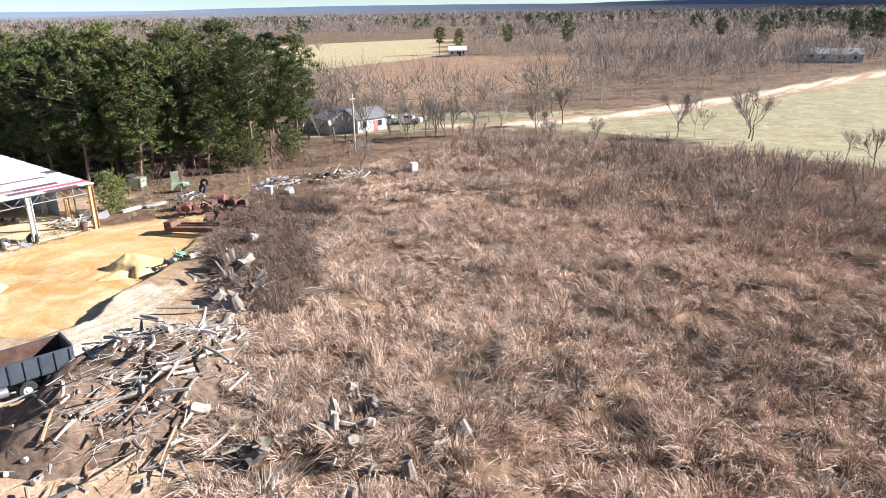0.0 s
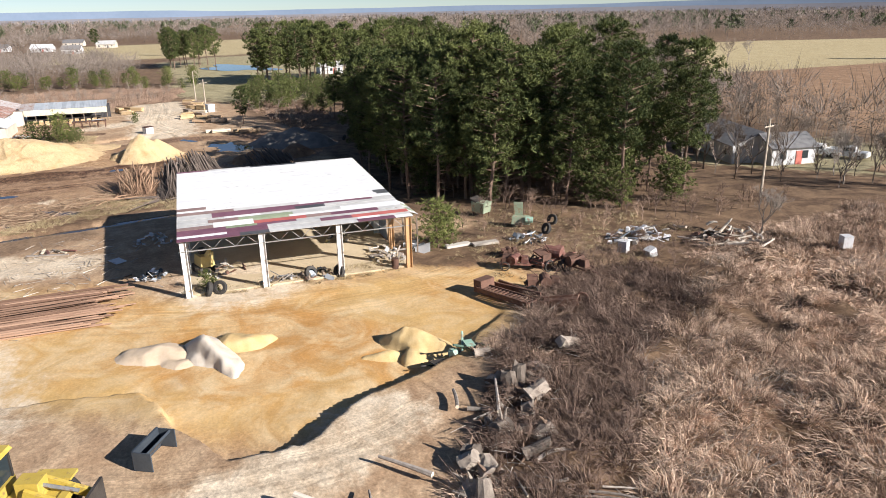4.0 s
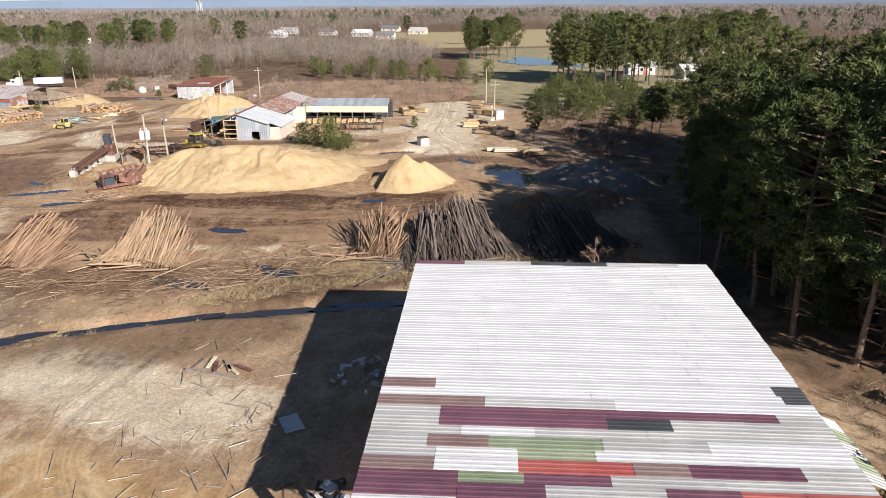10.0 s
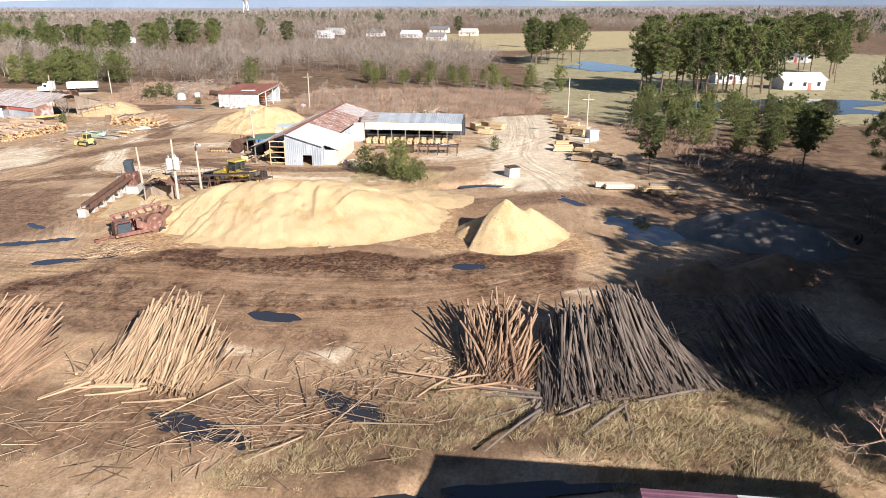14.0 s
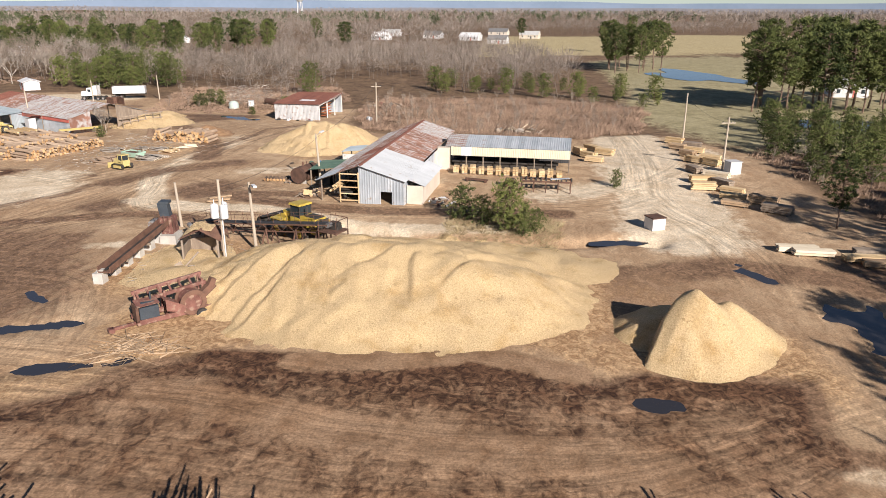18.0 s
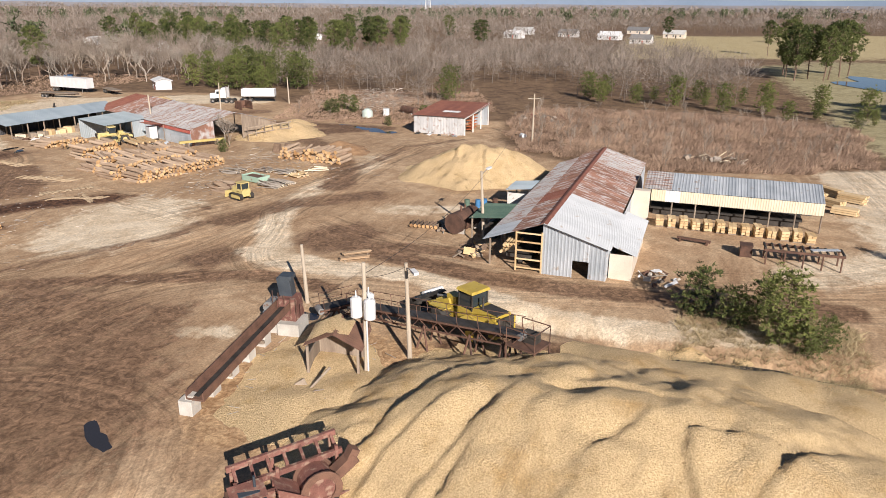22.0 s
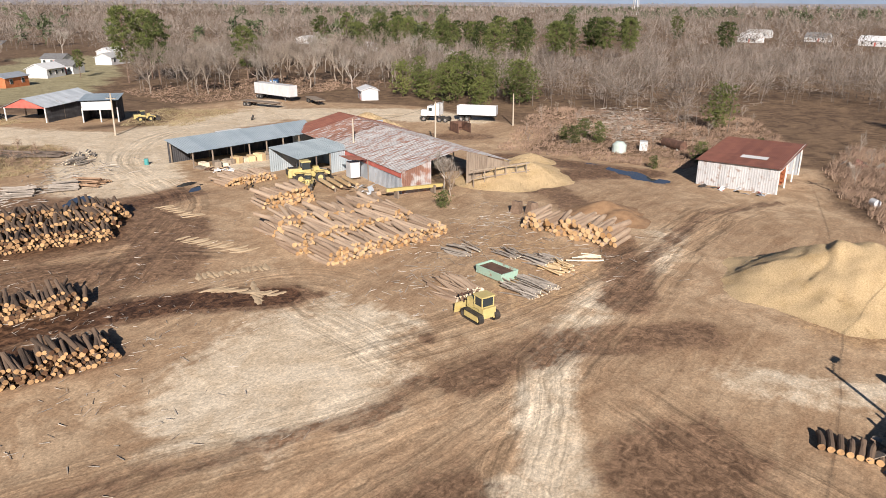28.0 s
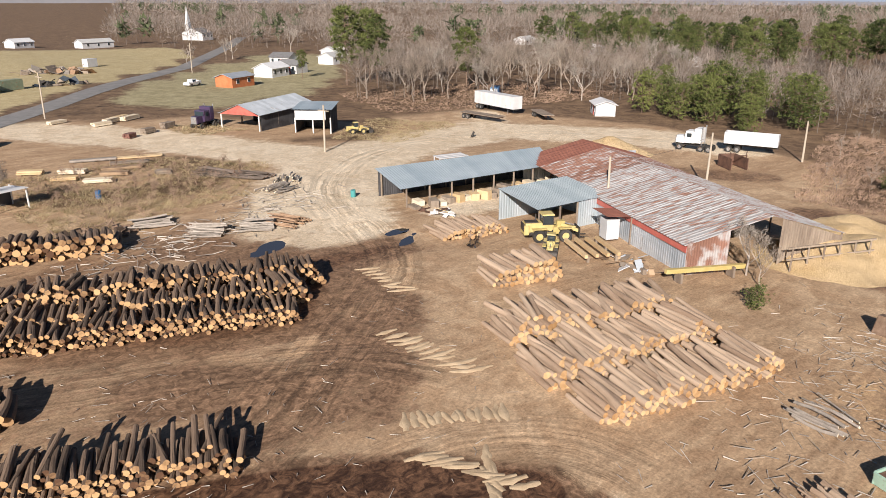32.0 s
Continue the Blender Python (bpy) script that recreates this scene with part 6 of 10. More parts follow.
thicket("undergrowth", "dark leafless undergrowth below tall pines", THIN, 2.6, 1.6, 4.6, scatter([(-96, 40), (-84, 45), (-78, 55), (-76, 66), (-100, 70), (-130, 60), (-150, 44), (-118, 38)], 1.7, RNG) + scatter([(-86, 43), (-80, 52), (-76, 58), (-77, 70), (-70, 74), (-67, 62), (-72, 52), (-80, 42)], 1.9, RNG), RNG)
for a, b in scatter([(-166, -128), (-158, -152), (-176, -156), (-188, -146), (-182, -134)], 1.9, RNG)[:80]:
    bare_tree(SHRUB, a, b, RNG.uniform(1.4, 3.0), 2.6, "leafless grey-brown shrub in rough grass", "shrubs beside the lane", "shrub")


BRAMBLES = [(-60, 40), (-53, 34.5), (-44, 28), (-37, 24.5), (-34, 24), (-33, 27), (-36, 31), (-42, 36), (-49, 44), (-56, 52), (-63, 56), (-67, 50)]
thicket("bramble", "dark leafless brambles along the edge of the brush", BRAMBLE, 2.2, 1.0, 2.2, scatter(BRAMBLES, 0.8, RNG) + scatter(BRUSH, 5.5, RNG)[:160], RNG)


# dry brush that fills the cut-over ground
def tufts(poly, count, per, height, width, lean, rng, keep=None):
    xs, ys = [p[0] for p in poly], [p[1] for p in poly]
    cx, cy = rng.uniform(min(xs), max(xs), count), rng.uniform(min(ys), max(ys), count)
    ok = inside(cx, cy, poly) + 3 * (fbm(cx, cy, 4, 2, 3) - 0.5) > 0
    if keep is not None:
        ok &= keep(cx, cy)
    cx, cy = cx[ok], cy[ok]
    cz = land(cx, cy)
    n = len(cx)
    a = rng.uniform(0, 6.283, (n, per))
    size = (height * rng.uniform(0.45, 1.15, n) * (0.6 + 0.8 * fbm(cx, cy, 5, 2, 8)))[:, None]
    r = rng.uniform(0.05, 0.45, (n, per)) * size
    base = np.stack([cx[:, None] + np.cos(a) * r, cy[:, None] + np.sin(a) * r, np.repeat(cz[:, None] - 0.05, per, 1)], -1)
    out = rng.uniform(0.1, lean, (n, per))
    wind = 0.35 * (fbm(cx, cy, 6, 2, 12) - 0.5)[:, None]
    way = np.stack([np.cos(a) * out + wind, np.sin(a) * out + 0.25, rng.uniform(0.55, 1.0, (n, per))], -1) * (size * rng.uniform(0.5, 1.2, (n, per)))[..., None]
    return blades(base.reshape(-1, 3), way.reshape(-1, 3), width * rng.uniform(0.6, 1.4, n * per), rng)


def mounds(poly, gap, per, height, width, seed, keep):
    """Mounds of dry grass: each a dome of stems that rise, arch over and hang to one side."""
    rng = np.random.RandomState(seed)
    xs, ys = [p[0] for p in poly], [p[1] for p in poly]
    gx_, gy_ = np.meshgrid(np.arange(min(xs), max(xs), gap), np.arange(min(ys), max(ys), gap), indexing="ij")
    cx, cy = (gx_ + rng.uniform(-0.55, 0.55, gx_.shape) * gap).ravel(), (gy_ + rng.uniform(-0.55, 0.55, gx_.shape) * gap).ravel()
    ok = (inside(cx, cy, poly) + 3 * (fbm(cx, cy, 4, 2, 3) - 0.5) > 0) & keep(cx, cy)
    cx, cy = cx[ok], cy[ok]
    n = len(cx)
    tall = height * rng.uniform(0.45, 1.25, n) * (0.5 + 1.0 * fbm(cx, cy, 5, 2, 8))
    wide = gap * rng.uniform(0.5, 1.25, n)
    way0 = 6.283 * 1.3 * fbm(cx, cy, 9, 2, 12) + rng.normal(size=n) * 0.8
    r, a = np.sqrt(rng.rand(n, per)), rng.uniform(0, 6.283, (n, per))
    bx, by = cx[:, None] + np.cos(a) * r * 0.55 * wide[:, None], cy[:, None] + np.sin(a) * r * 0.55 * wide[:, None]
    base = np.stack([bx, by, land(cx, cy)[:, None] + 0.35 * tall[:, None] * (1 - r) * rng.rand(n, per) - 0.05], -1)
    out = r * rng.uniform(0.3, 1.1, (n, per)) * wide[:, None]
    bend = 0.35 * tall[:, None]
    up = tall[:, None] * rng.uniform(0.55, 1.1, (n, per)) * (1.05 - 0.45 * r)
    d1 = np.stack([np.cos(a) * out + np.cos(way0)[:, None] * bend * 0.5, np.sin(a) * out + np.sin(way0)[:, None] * bend * 0.5, up], -1)
    mid = base + d1 * 0.62 + rng.normal(size=(n, per, 3)) * 0.08
    tip = mid + np.stack([np.cos(a) * out * 0.8 + np.cos(way0)[:, None] * bend, np.sin(a) * out * 0.8 + np.sin(way0)[:, None] * bend, up * rng.uniform(-0.25, 0.35, (n, per))], -1) + rng.normal(size=(n, per, 3)) * 0.13
    base, mid, tip = base.reshape(-1, 3), mid.reshape(-1, 3), tip.reshape(-1, 3)
    side = np.cross(tip - base, rng.normal(size=base.shape))
    side *= (width * rng.uniform(0.5, 1.4, len(base)) / 2 / (np.linalg.norm(side, axis=1) + 1e-9))[:, None]
    v = np.stack([base - side, base + side, mid - side, mid + side, tip], 1).reshape(-1, 3)
    o = (np.arange(len(base)) * 5)[:, None]
    return v, np.concatenate([o + np.array(q) for q in ((0, 1, 3), (0, 3, 2), (2, 3, 4))])


NEAR_BRUSH = [(-58, 40), (-53, 34), (-44, 27.5), (-36, 23.5), (-30, 18), (-22, 12), (-10, 4), (8, -6), (24, 20), (22, 44), (-6, 58), (-34, 60), (-56, 50)]
bare_spots = lambda x, y: (fbm(x, y, 3.0, 2, 51) > 0.25) & ((inside(x, y, BRAMBLES) < -0.5) | (fbm(x, y, 1.7, 2, 52) > 0.66))
v, f = join([mounds(NEAR_BRUSH, 0.9, 105, 0.98, 0.024, 5, bare_spots), mounds(BRUSH, 1.05, 52, 0.95, 0.036, 6, lambda x, y: bare_spots(x, y) & (inside(x, y, NEAR_BRUSH) < 0.5))])
single("dry_brush", mesh_np("dry_brush", v, f, DRYGRASS), None, "thick dry reddish-brown grass and weeds over cut-over ground", "dry brush", kind="stuff")
v, f = mounds(BRAMBLES, 0.85, 90, 1.15, 0.026, 7, lambda x, y: (fbm(x, y, 2.2, 2, 53) > 0.3) & (y < 48.5) & (x > -60))
single("dark_brush", mesh_np("dark_brush", v, f, DARKTWIG), None, "dense dark brown bramble brush beside the sand cut", "brush", kind="stuff")
v, f = tufts(BRUSH, 4200, 34, 1.15, 0.030, 1.7, RNG, lambda x, y: (fbm(x, y, 9, 2, 61) > 0.5) & (inside(x, y, BRAMBLES) < 1))
single("dead_twigs", mesh_np("dead_twigs", v, f, PALEBARK), None, "tangled pale grey twigs and dead stalks in the brush", "twigs", kind="stuff")
v, f = tufts([(-58, 60), (-40, 60), (0, 50), (20, 96), (-36, 98), (-62, 90), (-66, 78)], 1800, 46, 2.0, 0.035, 0.7, RNG)
single("tall_brush", mesh_np("tall_brush", v, f, REDTWIG), None, "tall russet leafless thicket over the cut-over ground", "thicket", kind="stuff")
pieces = []
for poly, n, h in (([(-96, -6), (-99, 3), (-102, 12), (-100, 24), (-106, 24), (-110, 10), (-105, 2)], 2600, 0.5), ([(-99, 8), (-98, 24), (-104, 33), (-112, 28), (-108, 16)], 1500, 0.8), ([(-60, 36), (-66, 34), (-84, 36), (-86, 40), (-76, 56), (-66, 58), (-58, 46)], 900, 0.5), ([(-162, -2), (-152, -3), (-151, -14), (-163, -14)], 900, 0.6), ([(-66, 17), (-67, 13), (-69, 13), (-68.5, 31), (-66, 31)], 320, 0.5), ([(-160, -126), (-158, -156), (-180, -158), (-190, -146), (-182, -132)], 2400, 0.7), ([(-206, -158), (-226, -174), (-236, -160), (-214, -150)], 1700, 0.6), ([(-200, -172), (-196, -182), (-188, -186), (-190, -172)], 500, 0.6), ([(-88, -34), (-84, -22), (-93, -4), (-99, 2), (-98, -14), (-92, -28)], 900, 0.3)):
    pieces.append(tufts(poly, n, 24, h, 0.028, 1.1, RNG))
v, f = join(pieces)
single("rough_grass", mesh_np("rough_grass", v, f, STRAWGRASS), None, "rough straw-coloured winter grass along ditches and verges", "grass", kind="stuff")
pieces = []
for poly, n, h in (([(-218, -40), (-208, -22), (-214, -4), (-224, 10), (-262, 14), (-275, -10), (-268, -50), (-248, -50), (-232, -46)], 12000, 1.1), ([(-232, -94), (-236, -66), (-262, -56), (-290, -70), (-280, -112), (-256, -104)], 5200, 0.8), ([(-232, -178), (-262, -170), (-300, -170), (-290, -210), (-240, -214)], 2600, 0.6), ([(-206, 25), (-150, 34), (-162, 46), (-190, 40), (-214, 30)], 2000, 0.8)):
    pieces.append(tufts(poly, n, 18, h, 0.07, 0.7, RNG))
v, f = join(pieces)
single("russet_thicket", mesh_np("russet_thicket", v, f, REDTWIG), None, "low russet thicket of dry stalks behind the mill", "thicket", kind="stuff")

thicket("thicket_saplings", "grey leafless saplings standing in a russet thicket", SAPLING, 5, 2.0, 5.0, scatter([(-220, -38), (-212, -20), (-216, -4), (-226, 8), (-262, 14), (-275, -10), (-268, -50), (-248, -50)], 3.6, RNG) + scatter([(-236, -94), (-240, -68), (-262, -58), (-290, -70), (-300, -112), (-262, -104)], 6.0, RNG) + scatter([(-206, 25), (-150, 34), (-162, 46), (-190, 40), (-214, 30)], 3.5, RNG), RNG)

# far bare woods
CLEAR = [[(-206, 22), (-250, 4), (-300, 6), (-420, -10), (-500, -70), (-700, -90), (-780, 190), (-520, 220), (-430, 200), (-320, 175), (-180, 120)],
         [(-212, 170), (-100, 118), (-80, 200), (-218, 300), (-364, 480), (-410, 300)],
         [(-66, 98), (-40, 104), (0, 92), (220, 110), (160, 300), (10, 350), (-36, 235)],
         [(-130, -160), (-200, -190), (-236, -205), (-275, -262), (-300, -345), (-262, -395), (-240, -440), (20, -440), (20, -160)]]


def woods(lo, hi, count, per, width, h0, h1, name, seed):
    rng = np.random.RandomState(seed)
    a = rng.uniform(radians(60), radians(255), count)
    r = np.sqrt(rng.uniform(lo * lo, hi * hi, count))
    x, y = -130 + r * np.cos(a), -20 + r * np.sin(a)
    ok = inside(x, y, YARD) < -22
    for poly in CLEAR:
        ok &= inside(x, y, poly) < -2
    ok &= fbm(x, y, 60, 2, 70) > 0.34
    ok &= ~((x > -285) & (x < -205) & (y > -60) & (y < 30)) & ~((x > -330) & (y < -150) & (y > -260) & (r < 210)) & (inside(x, y, BRUSH) < -14)
    ok &= ~((x > -170) & (y > 20) & (y < 100))
    x, y = x[ok], y[ok]
    n = len(x)
    z = land(x, y)
    h = rng.uniform(h0, h1, n) * (0.7 + 0.6 * fbm(x, y, 90, 2, 71))
    base = np.stack([x, y, z], -1)
    tv, tf = rods(base, base + np.stack([rng.normal(size=n) * 0.3, rng.normal(size=n) * 0.3, h * 0.6], -1), 0.006 * h + 0.02, 0.02)
    u = rng.normal(size=(n, per, 3))
    u /= np.linalg.norm(u, axis=2)[..., None]
    wide = (h * rng.uniform(0.22, 0.48, n))[:, None, None]
    rad = rng.uniform(0.15, 0.95, (n, per, 1)) ** 0.6
    size3 = np.concatenate([wide, wide, (0.36 * h)[:, None, None]], 2)
    start = base[:, None] + np.array([0, 0, 1.0]) * (0.58 * h)[:, None, None] + u * rad * size3
    way = (u * rng.uniform(0.25, 0.6, (n, per, 1)) + np.array([0, 0, 0.30]) + rng.normal(size=(n, per, 3)) * 0.15) * wide
    bv, bf = blades(start.reshape(-1, 3), way.reshape(-1, 3), width * rng.uniform(0.6, 1.4, n * per), rng)
    v, f = join([(tv, tf), (bv, bf)])
    single(name, mesh_np(name, v, f, WOODS), None, "grey-brown leafless winter woods reaching to the horizon", "woods", kind="stuff")


woods(110, 330, 6000, 105, 0.08, 5, 10, "near_woods", 1)
woods(330, 800, 10000, 32, 0.22, 8, 13, "middle_woods", 2)
woods(800, 1800, 13000, 13, 0.9, 11, 16, "far_woods", 3)
woods(1800, 4200, 12000, 7, 2.6, 12, 17, "distant_woods", 4)


def far_pines(lo, hi, count, seed):
    rng = np.random.RandomState(seed)
    a = rng.uniform(radians(60), radians(255), count)
    r = np.sqrt(rng.uniform(lo * lo, hi * hi, count))
    x, y = -130 + r * np.cos(a), -20 + r * np.sin(a)
    ok = (fbm(x, y, 130, 3, 90) > 0.58) | (rng.rand(count) < 0.02)
    ok &= inside(x, y, YARD) < -90
    for poly in CLEAR:
        ok &= inside(x, y, poly) < 0
    x, y = x[ok], y[ok]
    n, per = len(x), 70
    h = rng.uniform(9, 15, n)[:, None]
    q = rng.uniform(0.35, 1.0, (n, per))
    b = rng.uniform(0, 6.283, (n, per))
    out = 0.27 * h * np.sqrt(np.clip(1 - ((q - 0.62) / 0.39) ** 2, 0, 1)) * rng.uniform(0.3, 1.1, (n, per))
    start = np.stack([x[:, None] + np.cos(b) * out, y[:, None] + np.sin(b) * out, land(x, y)[:, None] + q * h], -1)
    way = rng.normal(size=(n, per, 3)) * 1.6 + np.array([0, 0, 0.8])
    v, f = blades(start.reshape(-1, 3), way.reshape(-1, 3), 1.3, rng)
    single("far_pines", mesh_np("far_pines", v, f, FAR_GREEN), None, "dark green pines scattered through distant woods", "pines", kind="stuff")


far_pines(330, 1600, 3400, 5)

# far hills; the blue-grey of distance haze is put into their colours
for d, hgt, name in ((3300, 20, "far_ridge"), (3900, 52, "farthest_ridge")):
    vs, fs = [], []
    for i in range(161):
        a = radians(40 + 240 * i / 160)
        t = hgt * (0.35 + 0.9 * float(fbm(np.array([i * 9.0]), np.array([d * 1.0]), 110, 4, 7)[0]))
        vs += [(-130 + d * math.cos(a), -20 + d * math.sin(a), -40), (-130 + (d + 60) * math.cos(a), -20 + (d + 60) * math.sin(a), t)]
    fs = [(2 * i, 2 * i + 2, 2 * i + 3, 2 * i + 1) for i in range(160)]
    single(name, Shape().add(vs, fs), mat(name, (0.13, 0.18, 0.25), (0.17, 0.22, 0.30), 0.004, 1.0, 0.0, 0.0) if d > 3500 else mat(name, (0.14, 0.14, 0.16), (0.19, 0.185, 0.20), 0.004, 1.0, 0.0, 0.0), "low wooded hills on the horizon with blue-grey haze in their colour", "hills", kind="structure", smooth_shade=True)

# ---- heaps of loose stuff ----
def chip_material(name, dark, light, stain):
    """Loose chips: a coarse pale grain with darker weathered stains."""
    m = bpy.data.materials.new(name)
    m.use_nodes = True
    N, L = m.node_tree.nodes, m.node_tree.links
    bsdf = N["Principled BSDF"]
    co = N.new("ShaderNodeTexCoord")

    def noise_of(scale, detail, lo, hi):
        n, r = N.new("ShaderNodeTexNoise"), N.new("ShaderNodeMapRange")
        n.inputs["Scale"].default_value, n.inputs["Detail"].default_value, n.inputs["Roughness"].default_value = scale, detail, 0.65
        r.inputs["From Min"].default_value, r.inputs["From Max"].default_value = lo, hi
        L.new(co.outputs["Object"], n.inputs[0]), L.new(n.outputs[0], r.inputs[0])
        return r.outputs[0]

    def blend(f, a, b):
        x = N.new("ShaderNodeMix")
        x.data_type = "RGBA"
        L.new(f, x.inputs[0])
        for i, c in ((6, a), (7, b)):
            if isinstance(c, tuple):
                x.inputs[i].default_value = (*c, 1)
            else:
                L.new(c, x.inputs[i])
        return x.outputs[2]

    grain, patch, spots = noise_of(11.0, 8, 0.34, 0.66), noise_of(0.35, 6, 0.52, 0.70), noise_of(2.0, 8, 0.62, 0.70)
    col = blend(patch, blend(grain, dark, light), blend(grain, tuple(0.62 * c for c in stain), stain))
    col = blend(spots, col, blend(grain, tuple(0.5 * c for c in stain), dark))
    L.new(col, bsdf.inputs["Base Color"])
    bsdf.inputs["Roughness"].default_value = 0.95
    bp = N.new("ShaderNodeBump")
    bp.inputs["Strength"].default_value, bp.inputs["Distance"].default_value = 0.8, 0.07
    L.new(grain, bp.inputs["Height"]), L.new(bp.outputs[0], bsdf.inputs["Normal"])
    return m


CHIPS = chip_material("wood_chips", (0.48, 0.325, 0.165), (0.80, 0.615, 0.36), (0.62, 0.40, 0.175))
ORANGECHIPS = chip_material("sawdust", (0.46, 0.315, 0.16), (0.74, 0.565, 0.335), (0.60, 0.41, 0.20))
WHITESAND = mat("white_sand", (0.50, 0.42, 0.32), (0.64, 0.57, 0.48), 1.5, 0.95, 0.0, 0.3)
YELLOWSAND = mat("yellow_sand", (0.52, 0.35, 0.14), (0.68, 0.51, 0.26), 1.5, 0.95, 0.0, 0.3)
GRAVEL = mat("grey_gravel", (0.16, 0.145, 0.13), (0.27, 0.25, 0.22), 1.2, 0.95, 0.0, 0.4, fine=18)
# bark debris; the dark tone also holds the shade beneath the bleached logs
DARKDUFF = mat("rotten_bark", (0.07, 0.045, 0.03), (0.26, 0.18, 0.125), 2.4, 0.95, 0.0, 0.5, fine=10)
MULCH = mat("bark_mulch", (0.16, 0.085, 0.045), (0.36, 0.22, 0.12), 1.2, 0.95, 0.0, 0.4, fine=18)


TOPS = []


def top_of(x, y):
    """Height of the ground or of a heap that lies there."""
    z = G(x, y)
    for ax, ay, hz in TOPS:
        if ax[0] < x < ax[-1] and ay[0] < y < ay[-1]:
            z = max(z, float(hz[np.searchsorted(ax, x) - 1, np.searchsorted(ay, y) - 1]))
    return z


def heap(name, label, material, peaks, slope=0.6, rough=0.35, seed=1, res=0.4, round_top=0.8, scars=(), scar=0.36, skirt=0.5):
    """A heap with slopes at rest under some peaks (x, y, height)."""
    rad = max(h for _, _, h in peaks) / slope + 4.0
    x0, x1 = min(p[0] for p in peaks) - rad, max(p[0] for p in peaks) + rad
    y0, y1 = min(p[1] for p in peaks) - rad, max(p[1] for p in peaks) + rad
    ax, ay = np.arange(x0, x1, res), np.arange(y0, y1, res)
    hx, hy = np.meshgrid(ax, ay, indexing="ij")
    ground_z = land(hx, hy)
    wx, wy = hx + 1.6 * (fbm(hx, hy, 4, 3, seed) - 0.5), hy + 1.6 * (fbm(hx, hy, 4, 3, seed + 5) - 0.5)
    up = np.full(hx.shape, -9.0)
    for px, py, h in peaks:
        d = np.sqrt((wx - px) ** 2 + (wy - py) ** 2 + round_top ** 2) - round_top
        a = np.arctan2(wy - py, wx - px)
        ridge = np.abs(fbm(a * 3.0 + 40, d * 0.12 + seed, 1.0, 4, seed + 2) - 0.5) * 2
        up = np.maximum(up, h - slope * d - 0.12 * h * (ridge - 0.3) * np.clip(d / 4, 0, 1) * np.clip(1.6 - d * slope / h, 0, 1))
    up = np.where(up < skirt, 1.24 * skirt * np.exp(np.clip((up - skirt) / (1.24 * skirt), -8, 0)) - 0.24 * skirt, up)      # spilled skirt
    up = up - 0.13 * (1 - np.clip(up / skirt, 0, 1))
    up += rough * np.clip(0.35 + up, 0.35, 1) * (fbm(hx, hy, 3.0, 5, seed + 9) - 0.5) + 0.12 * (fbm(hx, hy, 0.9, 2, seed + 13) - 0.5)
    for line in scars:      # slipped faces: the ground drops sharply on one side of a line
        wob = 0.35 * (fbm(hx, hy, 1.2, 3, seed + 21) - 0.5)
        near = np.full(hx.shape, 1e9)
        side = np.zeros(hx.shape)
        for (ax_, ay_), (bx_, by_) in zip(line, line[1:]):
            dx, dy = bx_ - ax_, by_ - ay_
            ln = math.hypot(dx, dy)
            t = np.clip(((hx - ax_) * dx + (hy - ay_) * dy) / ln ** 2, 0, 1)
            d = np.hypot(hx - ax_ - t * dx, hy - ay_ - t * dy)
            sg = (dx * (hy - ay_) - dy * (hx - ax_)) / ln + wob
            side = np.where(d < near, sg, side)
            near = np.minimum(near, d)
        fall = smooth(-0.22, 0.22, side if line[0][0] > line[-1][0] else -side)
        up = up - scar * fall * np.exp(-near / (1.1 * (1 + scar)))
    hz = ground_z + np.maximum(up, -0.25)
    TOPS.append((ax, ay, hz))
    i = np.arange(hx.size).reshape(hx.shape)
    q = np.stack([i[:-1, :-1], i[1:, :-1], i[1:, 1:], i[:-1, 1:]], -1).reshape(-1, 4)
    top = up.ravel()[q].max(1) > -0.1
    v = np.stack([hx, hy, hz], -1).reshape(-1, 3)
    used = np.unique(q[top])
    back = np.full(len(v), 0)
    back[used] = np.arange(len(used))
    me = mesh_np(name, v[used], back[q[top]], material, shade=True)
    return tagged(new(name, me), label, name.replace("_", " "))


heap("chip_heap", "huge pale tan heap of wood chips with gullied slopes", CHIPS, [(-140.5, -22.5, 3.6), (-140.3, -20.5, 3.7), (-140, -18.5, 3.7), (-140.2, -16.5, 3.9), (-140.8, -14.5, 4.0), (-141, -12.5, 4.0), (-140.6, -10.5, 3.7), (-140, -8.5, 3.2), (-140, -6.5, 2.6), (-142.5, -24.5, 2.4), (-143.5, -19, 3.0), (-145.2, -17, 2.3), (-145, -12, 2.5), (-146.8, -14, 1.7), (-144, -8, 2.2), (-145.5, -21, 1.8), (-146, -8, 1.4)], 0.44, 0.8, 3, 0.2, 1.2, [[(-136.4, -27.0), (-139.7, -26.0), (-142.7, -24.8)], [(-133.8, -26.0), (-136.3, -25.7), (-138.6, -24.2)], [(-131.5, -24.2), (-135.5, -23.1), (-139.4, -21.4)], [(-132.5, -22.8), (-136.0, -21.9)], [(-136.1, -12.0), (-138.5, -12.6), (-139.9, -12.5), (-140.3, -10.9)], [(-138.6, -8.9), (-139.9, -8.2), (-141.1, -6.9)], [(-138.0, -16.1), (-139.5, -14.9)], [(-142.6, -18.2), (-142.9, -16.2), (-142.6, -14.3)]])
